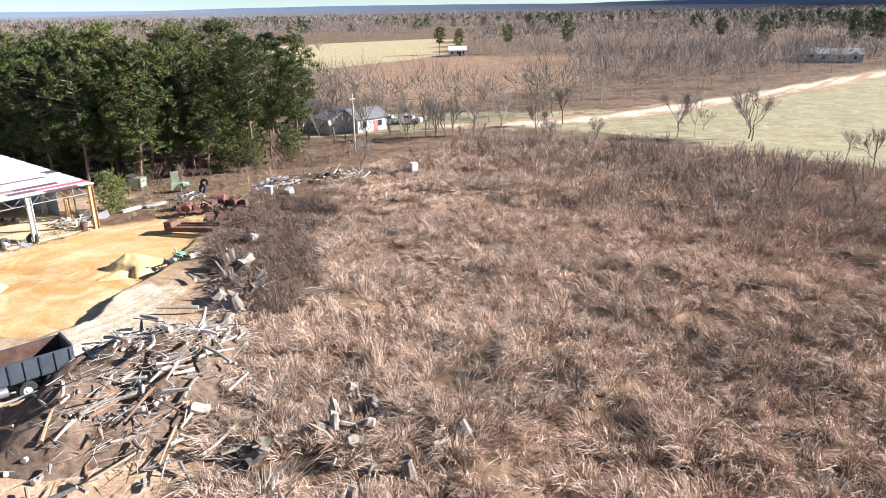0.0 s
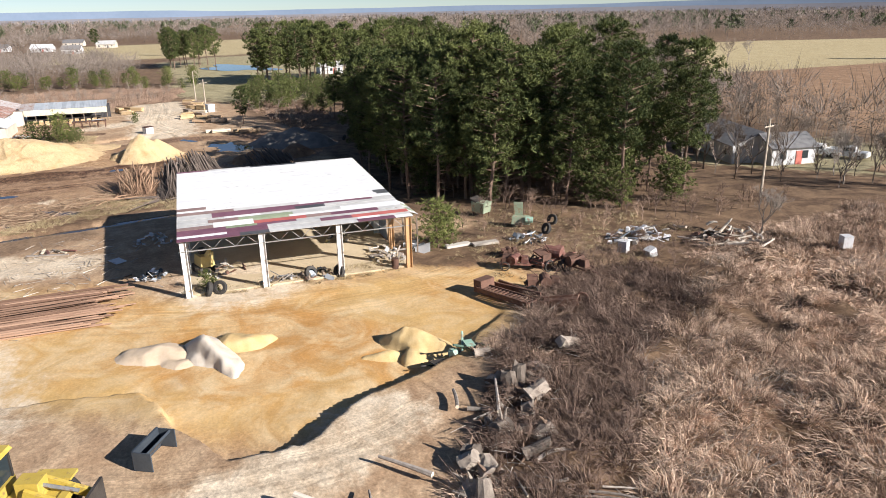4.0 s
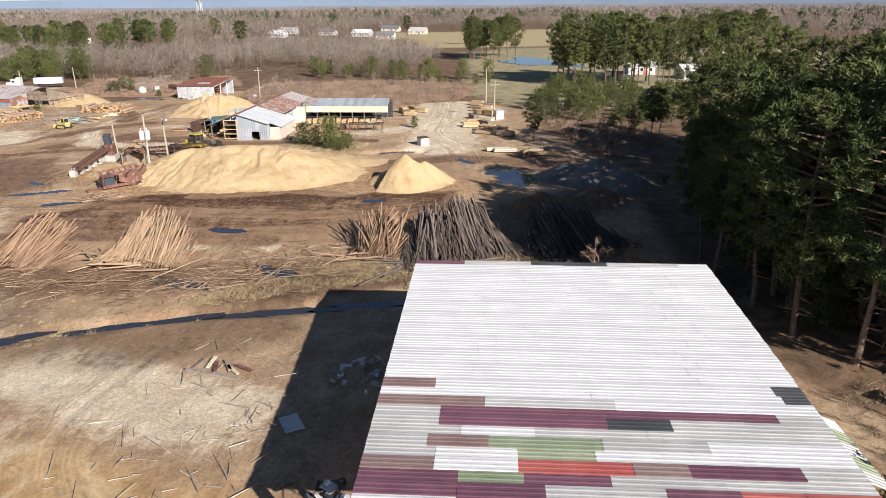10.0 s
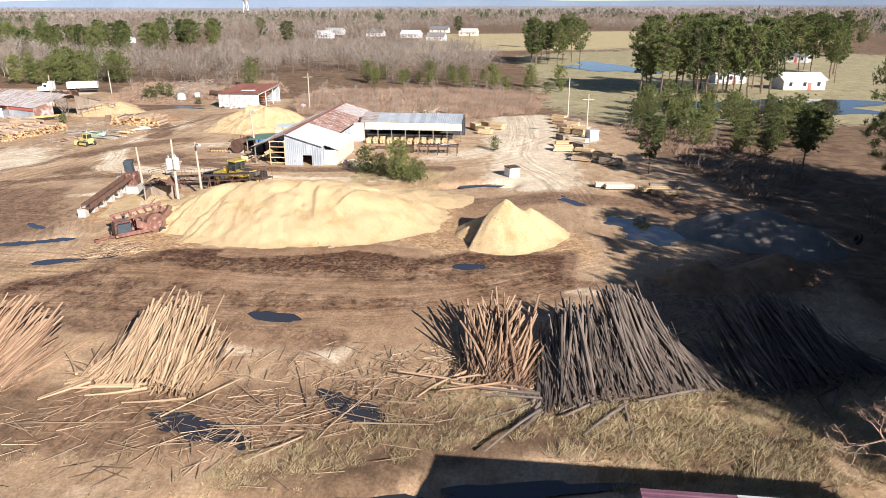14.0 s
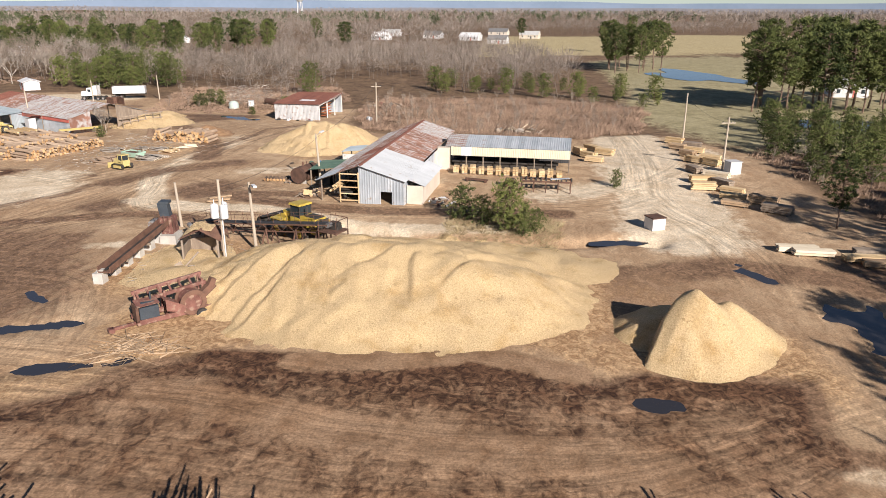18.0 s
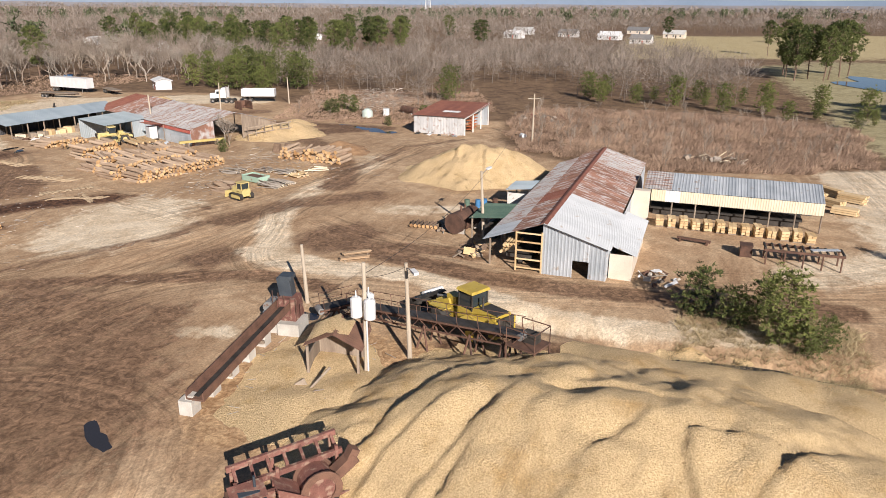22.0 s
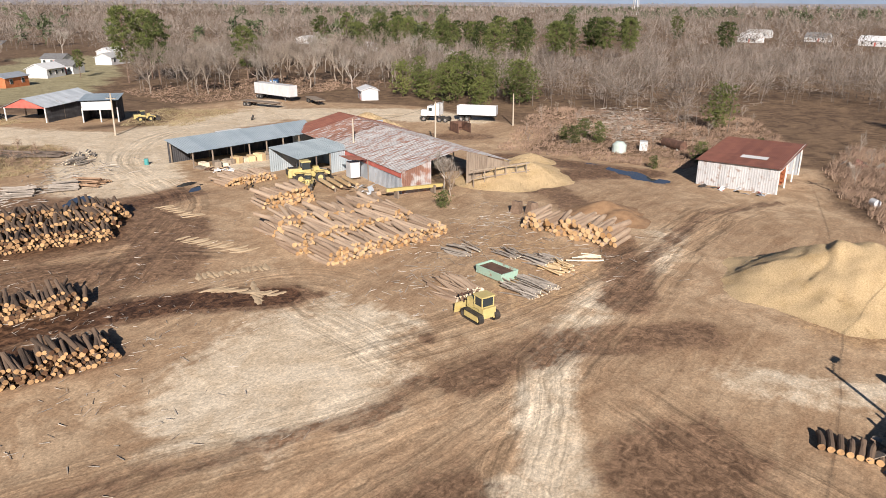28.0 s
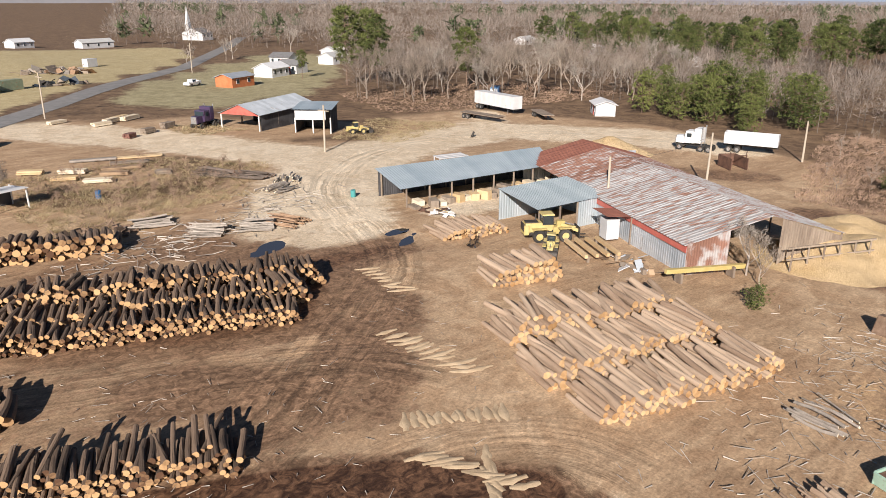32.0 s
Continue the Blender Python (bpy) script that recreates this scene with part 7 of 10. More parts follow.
heap("wood_chip_cone", "steep conical heap of pale wood chips", CHIPS, [(-135.9, 6.8, 3.7), (-137, 9.2, 2.7)], 0.72, 0.25, 5, 0.18, 0.2, [[(-132.0, 3.9), (-134.5, 4.9), (-136.6, 6.5), (-138.2, 7.5)]], 1.3)
heap("chip_bank", "low bank of wood chips beside the conveyor", CHIPS, [(-149.5, -16, 0.9), (-149.5, -12, 0.9), (-149.5, -8, 0.9), (-149, -4, 0.8), (-148, -1, 0.6), (-146, -24, 0.8), (-142, -31, 0.6), (-140, -33, 0.5), (-144, -34, 0.6)], 0.22, 0.3, 6)
heap("sawdust_heap", "broad tan sawdust pile beyond the sawmill", ORANGECHIPS, [(-196.5, -42, 4.2), (-197, -40.5, 4.3), (-198, -38.5, 3.8), (-199, -36.5, 3.0), (-194.6, -44.5, 2.6)], 0.55, 1.1, 7, 0.25, 0.7, [[(-192.5, -43.5), (-194.5, -42.6), (-196.2, -42.9)], [(-193, -38.5), (-195.6, -39.2), (-197.2, -38.6)]], 0.5)
def crest(*ends):
    """Peaks strung along a line of (x, y, height)."""
    out = []
    for (x0, y0, h0), (x1, y1, h1) in zip(ends, ends[1:]):
        n = max(3, int(math.hypot(x1 - x0, y1 - y0) / 0.22))
        out += [(x0 + (x1 - x0) * i / n, y0 + (y1 - y0) * i / n, h0 + (h1 - h0) * i / n) for i in range(n + 1)]
    return out


heap("sand_heap", "small steep heap of white sand on orange clay", WHITESAND, crest((-57.3, 14.1, 0.8), (-56.2, 14.6, 1.3), (-55.0, 15.0, 1.15), (-54.0, 15.4, 0.7), (-53.2, 15.6, 0.3)), 0.8, 1.1, 8, 0.12, 0.25, [[(-52.6, 15.2), (-54.0, 14.9), (-55.2, 14.3), (-56.2, 13.7)]], 0.5, 0.14)
heap("pale_sand_heap", "low spread heap of pinkish sand beside a white one", mat("pinkish_sand", (0.46, 0.35, 0.23), (0.60, 0.48, 0.35), 1.5, 0.95, 0.0, 0.4), crest((-57.9, 10.6, 0.35), (-57.4, 11.6, 0.5), (-57.0, 12.6, 0.4)) + crest((-56.2, 12.2, 0.2), (-55.6, 13.0, 0.25)), 0.5, 1.0, 18, 0.14, 0.4, (), 0.4, 0.14)
heap("yellow_clay_heap", "low broken heap of yellow sandy clay", YELLOWSAND, crest((-57.4, 15.8, 0.7), (-56.9, 16.8, 0.6), (-57.2, 18.2, 0.25)), 0.6, 1.0, 9, 0.12, 0.3, (), 0.4, 0.14)
heap("clay_heap", "low crumbling heap of yellow sandy clay", YELLOWSAND, crest((-53.2, 24.6, 0.5), (-52.7, 25.8, 1.15), (-52.0, 26.8, 1.2), (-51.2, 27.7, 0.7)) + crest((-51.9, 23.0, 0.2), (-51.4, 24.6, 0.6), (-50.7, 25.8, 0.75), (-50.2, 26.8, 0.3)), 0.75, 0.9, 10, 0.12, 0.2, [[(-50.6, 25.2), (-51.6, 25.7), (-52.4, 25.3)]], 0.5, 0.14)
# bark mound, coloured dark partly for the shade under the logs on it
heap("brush_heap", "dark heap of rotten bark and broken branches", DARKDUFF, [(-34.6, 14.4, 1.6), (-34, 16, 2.1), (-33.2, 17.8, 2.2), (-33, 19.4, 1.6), (-33, 12.4, 1.7), (-31, 16, 1.5), (-31.4, 11, 1.4), (-30, 13, 1.1)], 0.62, 1.2, 16, 0.2, 0.4)
heap("gravel_pile", "dark grey heap of gravel in the shade of pines", GRAVEL, [(-138.8, 31.8, 2.7), (-140, 28.5, 2.0), (-136, 34, 2.0)], 0.55, 0.3, 10)
heap("mulch_heap", "ragged brown heap of bark mulch", MULCH, [(-125, 21.8, 1.0), (-126.5, 23.5, 1.2), (-126, 26.5, 1.3), (-128, 30, 1.5)], 0.6, 0.7, 11, 0.3)
heap("sawdust_fan", "spreading pale sawdust heap behind the planer mill", ORANGECHIPS, [(-213.5, -82.5, 2.4), (-217, -80.5, 2.2), (-222, -84, 1.6), (-227, -86, 1.2)], 0.45, 0.3, 12)
heap("bark_heap", "low reddish heap of bark by the log pile", MULCH, [(-206.5, -66, 1.4), (-205, -63.5, 1.0)], 0.45, 0.4, 13, 0.3)
heap("sawdust_cone", "small brown sawdust heap behind the roof", ORANGECHIPS, [(-237, -126, 2.6)], 0.5, 0.3, 14)

# ---- logs ----
LOGBARK = mat("log_bark", (0.06, 0.04, 0.028), (0.195, 0.132, 0.09), 2.0, 0.95, 0.0, 0.3, stretch=(0.3, 1, 1), spread=0.35)
PINELOG = mat("peeled_pine_bark", (0.25, 0.17, 0.115), (0.46, 0.345, 0.25), 2.0, 0.95, 0.0, 0.2, stretch=(0.3, 1, 1), spread=0.3)
# wide spread: the dark tone puts the shade on some ends into their colour
CUT = mat("cut_log_end", (0.10, 0.048, 0.024), (0.54, 0.335, 0.165), 3.0, 0.9, 0.0, 0.05, spread=0.6)
ORANGECUT = mat("orange_cut_end", (0.34, 0.19, 0.08), (0.60, 0.41, 0.225), 2.0, 0.9, 0.0, 0.05, spread=0.4)
DARKBARK = mat("dark_slab_wood", (0.07, 0.055, 0.045), (0.19, 0.15, 0.125), 2.5, 0.95, 0.0, 0.2, stretch=(0.3, 1, 1), spread=0.35)
SLABWOOD = mat("brown_slab_wood", (0.17, 0.10, 0.062), (0.38, 0.25, 0.16), 2.5, 0.95, 0.0, 0.2, stretch=(0.3, 1, 1), spread=0.35)
TANSLAB = mat("tan_slab_wood", (0.22, 0.145, 0.088), (0.45, 0.32, 0.205), 2.5, 0.95, 0.0, 0.2, stretch=(0.3, 1, 1), spread=0.35)


def log_mesh(seed, length, r, bark, cut, n=10, taper=0.88, flat=1.0):
    """A log along x from 0 to length, slightly bent and knobbly."""
    rng = np.random.RandomState(seed)
    rings = 4
    vs, fs = [], []
    bend = rng.normal() * 0.02 * length
    for k in range(rings):
        t = k / (rings - 1)
        rr = r * (1 + (taper - 1) * t)
        for i in range(n):
            a = 6.28319 * i / n
            q = rr * (1 + rng.normal() * 0.05)
            vs.append((t * length, q * math.cos(a) + bend * math.sin(math.pi * t), q * math.sin(a) * flat))
    for k in range(rings - 1):
        for i in range(n):
            j = (i + 1) % n
            fs.append((k * n + i, k * n + j, (k + 1) * n + j, (k + 1) * n + i))
    fs = [f[::-1] for f in fs]
    fs += [tuple(range(n)), tuple(range(rings * n - 1, (rings - 1) * n - 1, -1))]
    me = bpy.data.meshes.new("log")
    me.from_pydata(vs, [], fs)
    me.materials.append(bark), me.materials.append(cut)
    idx = np.zeros(len(fs), np.int32)
    idx[-2:] = 1
    me.polygons.foreach_set("material_index", idx)
    me.update()
    return me


LOG_DARK = [log_mesh(i, 2.2 + 0.25 * (i % 3), 0.2, LOGBARK, CUT) for i in range(6)]
LOG_PINE = [log_mesh(20 + i, 3.2 + 0.25 * (i % 3), 0.2, PINELOG, ORANGECUT) for i in range(6)]
POLE_DARK = [log_mesh(40 + i, 5.2 + 0.5 * (i % 3), 0.10, DARKBARK, SLABWOOD, 7, 0.6) for i in range(5)]
POLE_BROWN = [log_mesh(50 + i, 4.6 + 0.6 * (i % 3), 0.09, SLABWOOD, TANSLAB, 7, 0.55) for i in range(5)]
POLE_TAN = [log_mesh(60 + i, 4.2 + 0.6 * (i % 3), 0.085, TANSLAB, CUT, 7, 0.55) for i in range(5)]
POLE_LONG = [log_mesh(70 + i, 11.5 + 0.8 * (i % 3), 0.15, mat("reddish_pole_bark", (0.14, 0.08, 0.053), (0.37, 0.235, 0.16), 1.5, 0.95, 0, 0.2, stretch=(0.3, 1, 1), spread=0.35), CUT, 8, 0.6) for i in range(5)]
POLE_GREY = [log_mesh(80 + i, 3.6 + 0.4 * (i % 3), 0.09, GREYWOOD, PALEWOOD, 7, 0.8) for i in range(4)]


def lay(parent, me, p, heading, rise=0.0, roll=0.0, k=1.0, ln=1.0, name="log"):
    ob = new(name, me)
    ob.parent = parent
    ob.matrix_basis = pose(p[0], p[1], p[2], 0, -rise, heading) @ pose(0, 0, 0, roll) @ Matrix.Diagonal((ln, k, k, 1))
    return ob


def log_row(label, a, b, meshes, height, group="", seed=0, depth_turn=-90.0, r=0.21, wild=0.12, ends=1.2, rag=0.5):
    """Logs stacked side by side from a to b; their cut ends lie on the line ab, the logs run away to one side."""
    rng = random.Random(seed)
    ax, ay = a
    L = math.hypot(b[0] - ax, b[1] - ay)
    head = math.degrees(math.atan2(b[1] - ay, b[0] - ax))
    pile = thing("log_pile", label, "log pile", ax, ay, 0, head, group)
    z0 = {}
    layers = int(height * 1.2 / (r * 1.75)) + 1
    for j in range(layers):
        s = r + (r if j % 2 else 0)
        while s < L:
            edge = min(s, L - s) / ends
            roof = height * min(1.0, 0.3 + edge) * (1.05 - rag / 2 + rag * float(fbm(np.array([s]), np.array([seed * 7.0]), 2.5, 2, seed + 3)[0]))
            if j * r * 1.75 < roof:
                k = rng.uniform(0.7, 1.25)
                wx, wy = ax + (b[0] - ax) * s / L, ay + (b[1] - ay) * s / L
                key = round(s)
                z0[key] = z0.get(key, G(wx, wy))
                top = (j + 1) * r * 1.75 >= roof
                loose = wild * (2.6 if top else 1.0)
                lay(pile, rng.choice(meshes), (s, rng.uniform(-0.5, 0.35) * (1.6 if top else 1.0), z0[key] + r * 0.9 + j * r * 1.75), depth_turn + rng.gauss(0, 14 * loose), rng.gauss(0, 4 * loose) + (abs(rng.gauss(0, 5 * loose)) if top else 0), rng.uniform(0, 360), k * r / 0.2, rng.uniform(0.82, 1.12))
            s += r * 2.04
    return pile


CUTROWS = "stacked rows of short logs with pale cut ends"
log_row("long stack of bark-covered hardwood logs with pale cut ends", (-147, -79.4), (-157.6, -76.6), LOG_DARK, 1.15, CUTROWS, 1, 90.0, 0.15, 0.2)
log_row("long stack of bark-covered logs in dark mud", (-148, -89.9), (-160.6, -85.4), LOG_DARK, 1.25, CUTROWS, 2, 90.0, 0.155, 0.2)
log_row("wide stack of bark-covered logs with bright cut ends", (-150, -106.2), (-170.5, -98.6), LOG_DARK, 1.2, CUTROWS, 3, 90.0, 0.165, 0.2)
log_row("middle stack of bark-covered logs between two others", (-150, -108.9), (-172.6, -101.0), LOG_DARK, 1.4, CUTROWS, 4, 90.0, 0.185, 0.25)
log_row("rear stack of bark-covered logs behind a lower one", (-152, -111.5), (-175.0, -103.5), LOG_DARK, 1.7, CUTROWS, 7, 90.0, 0.20, 0.25)
log_row("dark stack of bark-covered logs lying at the mud's edge", (-145, -98.6), (-152.6, -96), LOG_DARK, 1.5, CUTROWS, 5, 90.0, 0.24, 0.25)
log_row("weathered stack of old logs beside rough grass", (-150, -124.5), (-164.5, -121), LOG_DARK, 1.6, CUTROWS, 6, 90.0, 0.26, 0.25)
SAWLOGS = "pale pine saw logs by the planer mill"
log_row("broad stack of pale pine saw logs", (-176.6, -77.3), (-189.8, -74.4), LOG_PINE, 1.15, SAWLOGS, 11, 90.0, 0.19, 0.16, 1.2, 0.3)
log_row("broad stack of pale pine saw logs behind another", (-176.9, -81.5), (-190.4, -78.6), LOG_PINE, 1.4, SAWLOGS, 12, 90.0, 0.20, 0.18, 1.2, 0.35)
log_row("loose stack of pale pine saw logs near the mill deck", (-178.9, -86.6), (-191.5, -82.7), LOG_PINE, 1.4, SAWLOGS, 13, 92.0, 0.21, 0.25, 1.5, 0.5)
log_row("stack of pale pine saw logs by the loader", (-184.6, -94.6), (-190.6, -92.8), LOG_PINE, 1.5, SAWLOGS, 14, 90.0, 0.22, 0.2)
log_row("low stack of thin logs before the machine shed", (-188.6, -105.8), (-195.4, -104.4), LOG_PINE, 0.9, SAWLOGS, 15, 90.0, 0.19)
log_row("small stack of pine logs with round pale ends", (-195.6, -59.8), (-195.9, -70), LOG_PINE, 1.3, SAWLOGS, 16, 270.0, 0.25)


def pole_heap(label, cx, cy, length, height, meshes, count, head, seed, spread=0.35, group="heaps of waste slabs and poles", lean=22):
    """Waste poles tipped in a heap: they lie side by side up its front, feet on the ground, and stick out over its crest."""
    rng = random.Random(seed)
    g = G(cx, cy)
    pile = thing("slab_pile", label, "slab pile", cx, cy, g, head, group)
    for i in range(count):
        s = -1 + 2 * (i + rng.random()) / count
        crest = height * (1 - abs(s) ** 4) * (0.72 + 0.45 * float(fbm(np.array([s * length]), np.array([seed * 5.0]), 1.8, 2, seed)[0])) - 0.7 * rng.random() ** 1.5
        foot = 0.1 + 0.22 * height * (1 - abs(s)) * rng.random()
        ln = rng.uniform(0.85, 1.2)
        rise = math.degrees(math.asin(min(0.62, max(0.02, (crest - foot) / (4.6 * ln)))))
        lay(pile, rng.choice(meshes), (rng.uniform(-0.9, 0.9), s * length / 2, foot), rng.gauss(-math.degrees(math.atan(0.035 * length * s)), lean * spread), rise, rng.uniform(0, 360), rng.uniform(0.75, 1.5), ln, "slab")
    rn = np.random.RandomState(seed)
    n = count * 3
    s = rn.uniform(-1, 1, n)
    crest = height * (1 - np.abs(s) ** 2.6) * rn.uniform(0.45, 1.0, n)
    a0 = np.stack([rn.uniform(-1.6, 1.5, n), s * length / 2 + rn.normal(size=n) * 0.3, 0.1 + 0.3 * crest * rn.rand(n)], -1)
    ln = rn.uniform(1.5, 4.6, n)
    turn = -np.arctan(0.035 * length * s) + np.radians(rn.normal(size=n) * (5 + 24 * spread))
    b0 = a0 + np.stack([np.cos(turn) * ln * 0.85, np.sin(turn) * ln * 0.85, np.maximum(0.0, crest - a0[:, 2]) * ln / 4.6 + rn.normal(size=n) * 0.15], -1)
    v, f = rods(a0, b0, rn.uniform(0.025, 0.07, n), 0.02)
    me = mesh_np("thin_slabs", v, f, meshes[0].materials[0])
    tagged(part("thin_slabs", me, None, pile), "", "", "", "stuff")
    for i in range(count // 5):
        s = rng.uniform(-1.05, 1.05)
        lay(pile, rng.choice(meshes), (rng.uniform(-1.6, 0.6), s * length / 2, 0.12 + 0.3 * rng.random()), rng.gauss(70, 40), rng.gauss(0, 5), 0, rng.uniform(0.6, 1.2), rng.uniform(0.5, 0.9), "slab")
    return pile


pole_heap("brown heap of long waste slabs in trampled mud", -104.2, -24.5, 7.5, 2.9, POLE_BROWN, 120, 166, 21, 0.25)
pole_heap("rounded tan heap of waste slabs leaning together", -105.2, -13.4, 8.0, 3.5, POLE_TAN, 175, 174, 22, 0.25)
pole_heap("tangled brown heap of broken slabs and limbs", -108.0, 7.8, 5.0, 2.6, POLE_BROWN, 110, 172, 23, 0.7)
pole_heap("big dark heap of weathered poles fanned together", -107.4, 15.6, 12.5, 3.9, POLE_DARK, 225, 198, 24, 0.22)
pole_heap("dark heap of poles in the shade of pines", -110.0, 26.5, 11.0, 3.0, POLE_DARK, 120, 206, 25, 0.25)

deck = thing("pole_deck", "low deck of long reddish pine poles laid on the ground", "log pile", -67, 1.5, 0, 92)
rng4 = random.Random(31)
for i in range(92):
    yy = rng4.uniform(-3.4, 3.2)
    lay(deck, rng4.choice(POLE_LONG), (rng4.uniform(-6.6, -5.0), yy, 1.42 + 0.2 + rng4.choice((0, 0, 0.25, 0.45, 0.65)) * (1 - abs(yy) / 4.5)), rng4.gauss(0, 1.6), 0, rng4.uniform(0, 360), rng4.uniform(0.4, 0.9), rng4.uniform(0.85, 1.06))

# broken sticks scattered in the mud
def sticks(polyline, width, count, length, thick, seed, lift=0.05):
    rng = np.random.RandomState(seed)
    seg = rng.randint(0, len(polyline) - 1, count)
    t = rng.rand(count)
    P = np.array(polyline, float)
    p = P[seg] + (P[seg + 1] - P[seg]) * t[:, None] + rng.normal(size=(count, 2)) * width / 2
    a = rng.uniform(0, 6.283, count)
    ln = length * rng.uniform(0.3, 1.2, count)
    z = (np.array([top_of(a0, b0) for a0, b0 in p]) if lift < 0 else land(p[:, 0], p[:, 1])) + abs(lift)
    base = np.stack([p[:, 0], p[:, 1], z], -1)
    end = base + np.stack([np.cos(a) * ln, np.sin(a) * ln, rng.uniform(-0.02, 0.22, count) * ln], -1)
    return rods(base, end, thick * rng.uniform(0.5, 1.3, count), thick * 0.4)


TANSTICK = leafy("tan_sticks", (0.17, 0.115, 0.075), (0.50, 0.37, 0.25))
GREYSTICK = leafy("grey_sticks", (0.22, 0.19, 0.16), (0.58, 0.53, 0.47))
v, f = join([sticks([(-101, -24), (-101, -14), (-100, -7), (-104, -2), (-106, 4)], 4.5, 620, 1.9, 0.032, 1), sticks([(-106, -10), (-108, 0), (-110, 8)], 3.5, 260, 1.6, 0.035, 2), sticks([(-100, -12), (-101, -4), (-103, 2)], 2.2, 24, 5.0, 0.05, 3, 0.15), sticks([(-112, 18), (-116, 28)], 6, 200, 2, 0.04, 4), sticks([(-127, -30), (-128, -27)], 1.5, 120, 1.8, 0.05, 5)])
single("slash", mesh_np("slash", v, f, TANSTICK), None, "scattered tan slabs, limbs and broken sticks in mud", "slash", kind="stuff")
v, f = join([sticks([(-176, -70), (-186, -70), (-200, -74), (-190, -60)], 6, 500, 1.0, 0.03, 6), sticks([(-60, -8), (-72, 4), (-86, 4)], 7, 260, 1.4, 0.03, 7), sticks([(-172, -90), (-182, -90)], 8, 60, 0.7, 0.02, 8), sticks([(-160, -118), (-176, -122), (-186, -130)], 5, 320, 1.8, 0.05, 9), sticks([(-254, -84), (-270, -88), (-284, -96)], 9, 700, 1.8, 0.08, 10), sticks([(-146, -36), (-140, -30)], 4, 200, 0.8, 0.03, 11), sticks([(-150, -100), (-160, -84), (-150, -72)], 12, 500, 0.7, 0.025, 12)])
v2, f2 = join([sticks([(-34, 14), (-33, 18), (-32.5, 20.5)], 2.2, 420, 1.1, 0.022, 31, -0.15), sticks([(-29, 11), (-31, 15)], 3.0, 240, 1.2, 0.022, 32, -0.15), sticks([(-24, 12), (-30, 20), (-38, 26.5), (-47, 31)], 2.4, 320, 1.0, 0.02, 33, 0.35)])
single("broken_branches", mesh_np("broken_branches", v2, f2, GREYSTICK), None, "fine grey splinters and broken branches over the dead wood", "branches", kind="stuff")
single("wood_litter", mesh_np("wood_litter", v, f, GREYSTICK), None, "scattered grey bark strips and wood scraps on the ground", "wood litter", kind="stuff")

# uprooted stumps and dead wood along the brush edge
STUMPWOOD = mat("weathered_stump_wood", (0.13, 0.105, 0.085), (0.40, 0.34, 0.28), 2.5, 0.95, 0, 0.4, spread=0.35)
STUMPDIRT = mat("root_dirt", (0.14, 0.09, 0.06), (0.30, 0.21, 0.15), 3.0, 0.95, 0, 0.4)


def stump(x, y, h, r, turn, tip, seed):
    rng = random.Random(seed)
    b = thing("stump", "uprooted grey tree stump with broken roots", "stump", x, y, G(x, y) + r * 0.4, turn, "stumps along the brush")
    b.matrix_basis = pose(x, y, G(x, y) + r * 0.5, tip, 0, turn)
    s, n = Shape(), 9
    rings = ((0, 1.25), (0.3, 1.0), (0.8, 0.85), (1.0, 0.8))
    vs = [(r * k * (1 + rng.gauss(0, 0.1)) * math.cos(6.283 * i / n), r * k * (1 + rng.gauss(0, 0.1)) * math.sin(6.283 * i / n), h * t + (rng.gauss(0, 0.08) * h if t == 1.0 else 0)) for t, k in rings for i in range(n)]
    fs = [(k * n + i, k * n + (i + 1) % n, (k + 1) * n + (i + 1) % n, (k + 1) * n + i) for k in range(3) for i in range(n)] + [tuple(range(3 * n, 4 * n)), tuple(range(n - 1, -1, -1))]
    part("bole", s.add(vs, fs), STUMPWOOD, b)
    for i in range(5):
        rt = Shape()
        a, q = rng.uniform(0, 6.283), rng.uniform(0.6, 1.5)
        rt.tube((r * 0.6 * math.cos(a), r * 0.6 * math.sin(a), 0.05), (r * (1 + q) * math.cos(a), r * (1 + q) * math.sin(a), rng.uniform(-0.5, 0.4)), r * 0.3, r * 0.06, 6)
        part("root", rt, STUMPDIRT if seed % 3 else STUMPWOOD, b)
    return b


rs = random.Random(77)
EDGE_LINE = [(-29, 17), (-32, 20.5), (-35, 24), (-38, 26.5), (-41, 28), (-45, 30), (-49, 32)]
for i in range(34):
    k = rs.random() * (len(EDGE_LINE) - 1)
    a, b2 = EDGE_LINE[int(k)], EDGE_LINE[int(k) + 1]
    t = k % 1
    stump(a[0] + (b2[0] - a[0]) * t + rs.gauss(0, 1.0), a[1] + (b2[1] - a[1]) * t + rs.gauss(0, 1.2), rs.uniform(0.5, 1.4), rs.uniform(0.22, 0.5), rs.uniform(0, 360), rs.uniform(20, 110), i)
for i in range(22):
    stump(rs.uniform(-30, -16), rs.uniform(12, 26), rs.uniform(0.4, 1.2), rs.uniform(0.2, 0.45), rs.uniform(0, 360), rs.uniform(10, 110), 100 + i)
DEAD = [log_mesh(90 + i, 3.0 + i % 3, 0.13, GREYWOOD, PALEWOOD, 7, 0.5) for i in range(4)]
WHITEWOOD = mat("bleached_wood", (0.38, 0.33, 0.27), (0.62, 0.56, 0.48), 2.0, 0.9, 0, 0.1, spread=0.3)
BLEACHED = [log_mesh(95 + i, 3.2 + i % 3, 0.14, WHITEWOOD, PALEWOOD, 7, 0.55) for i in range(4)]


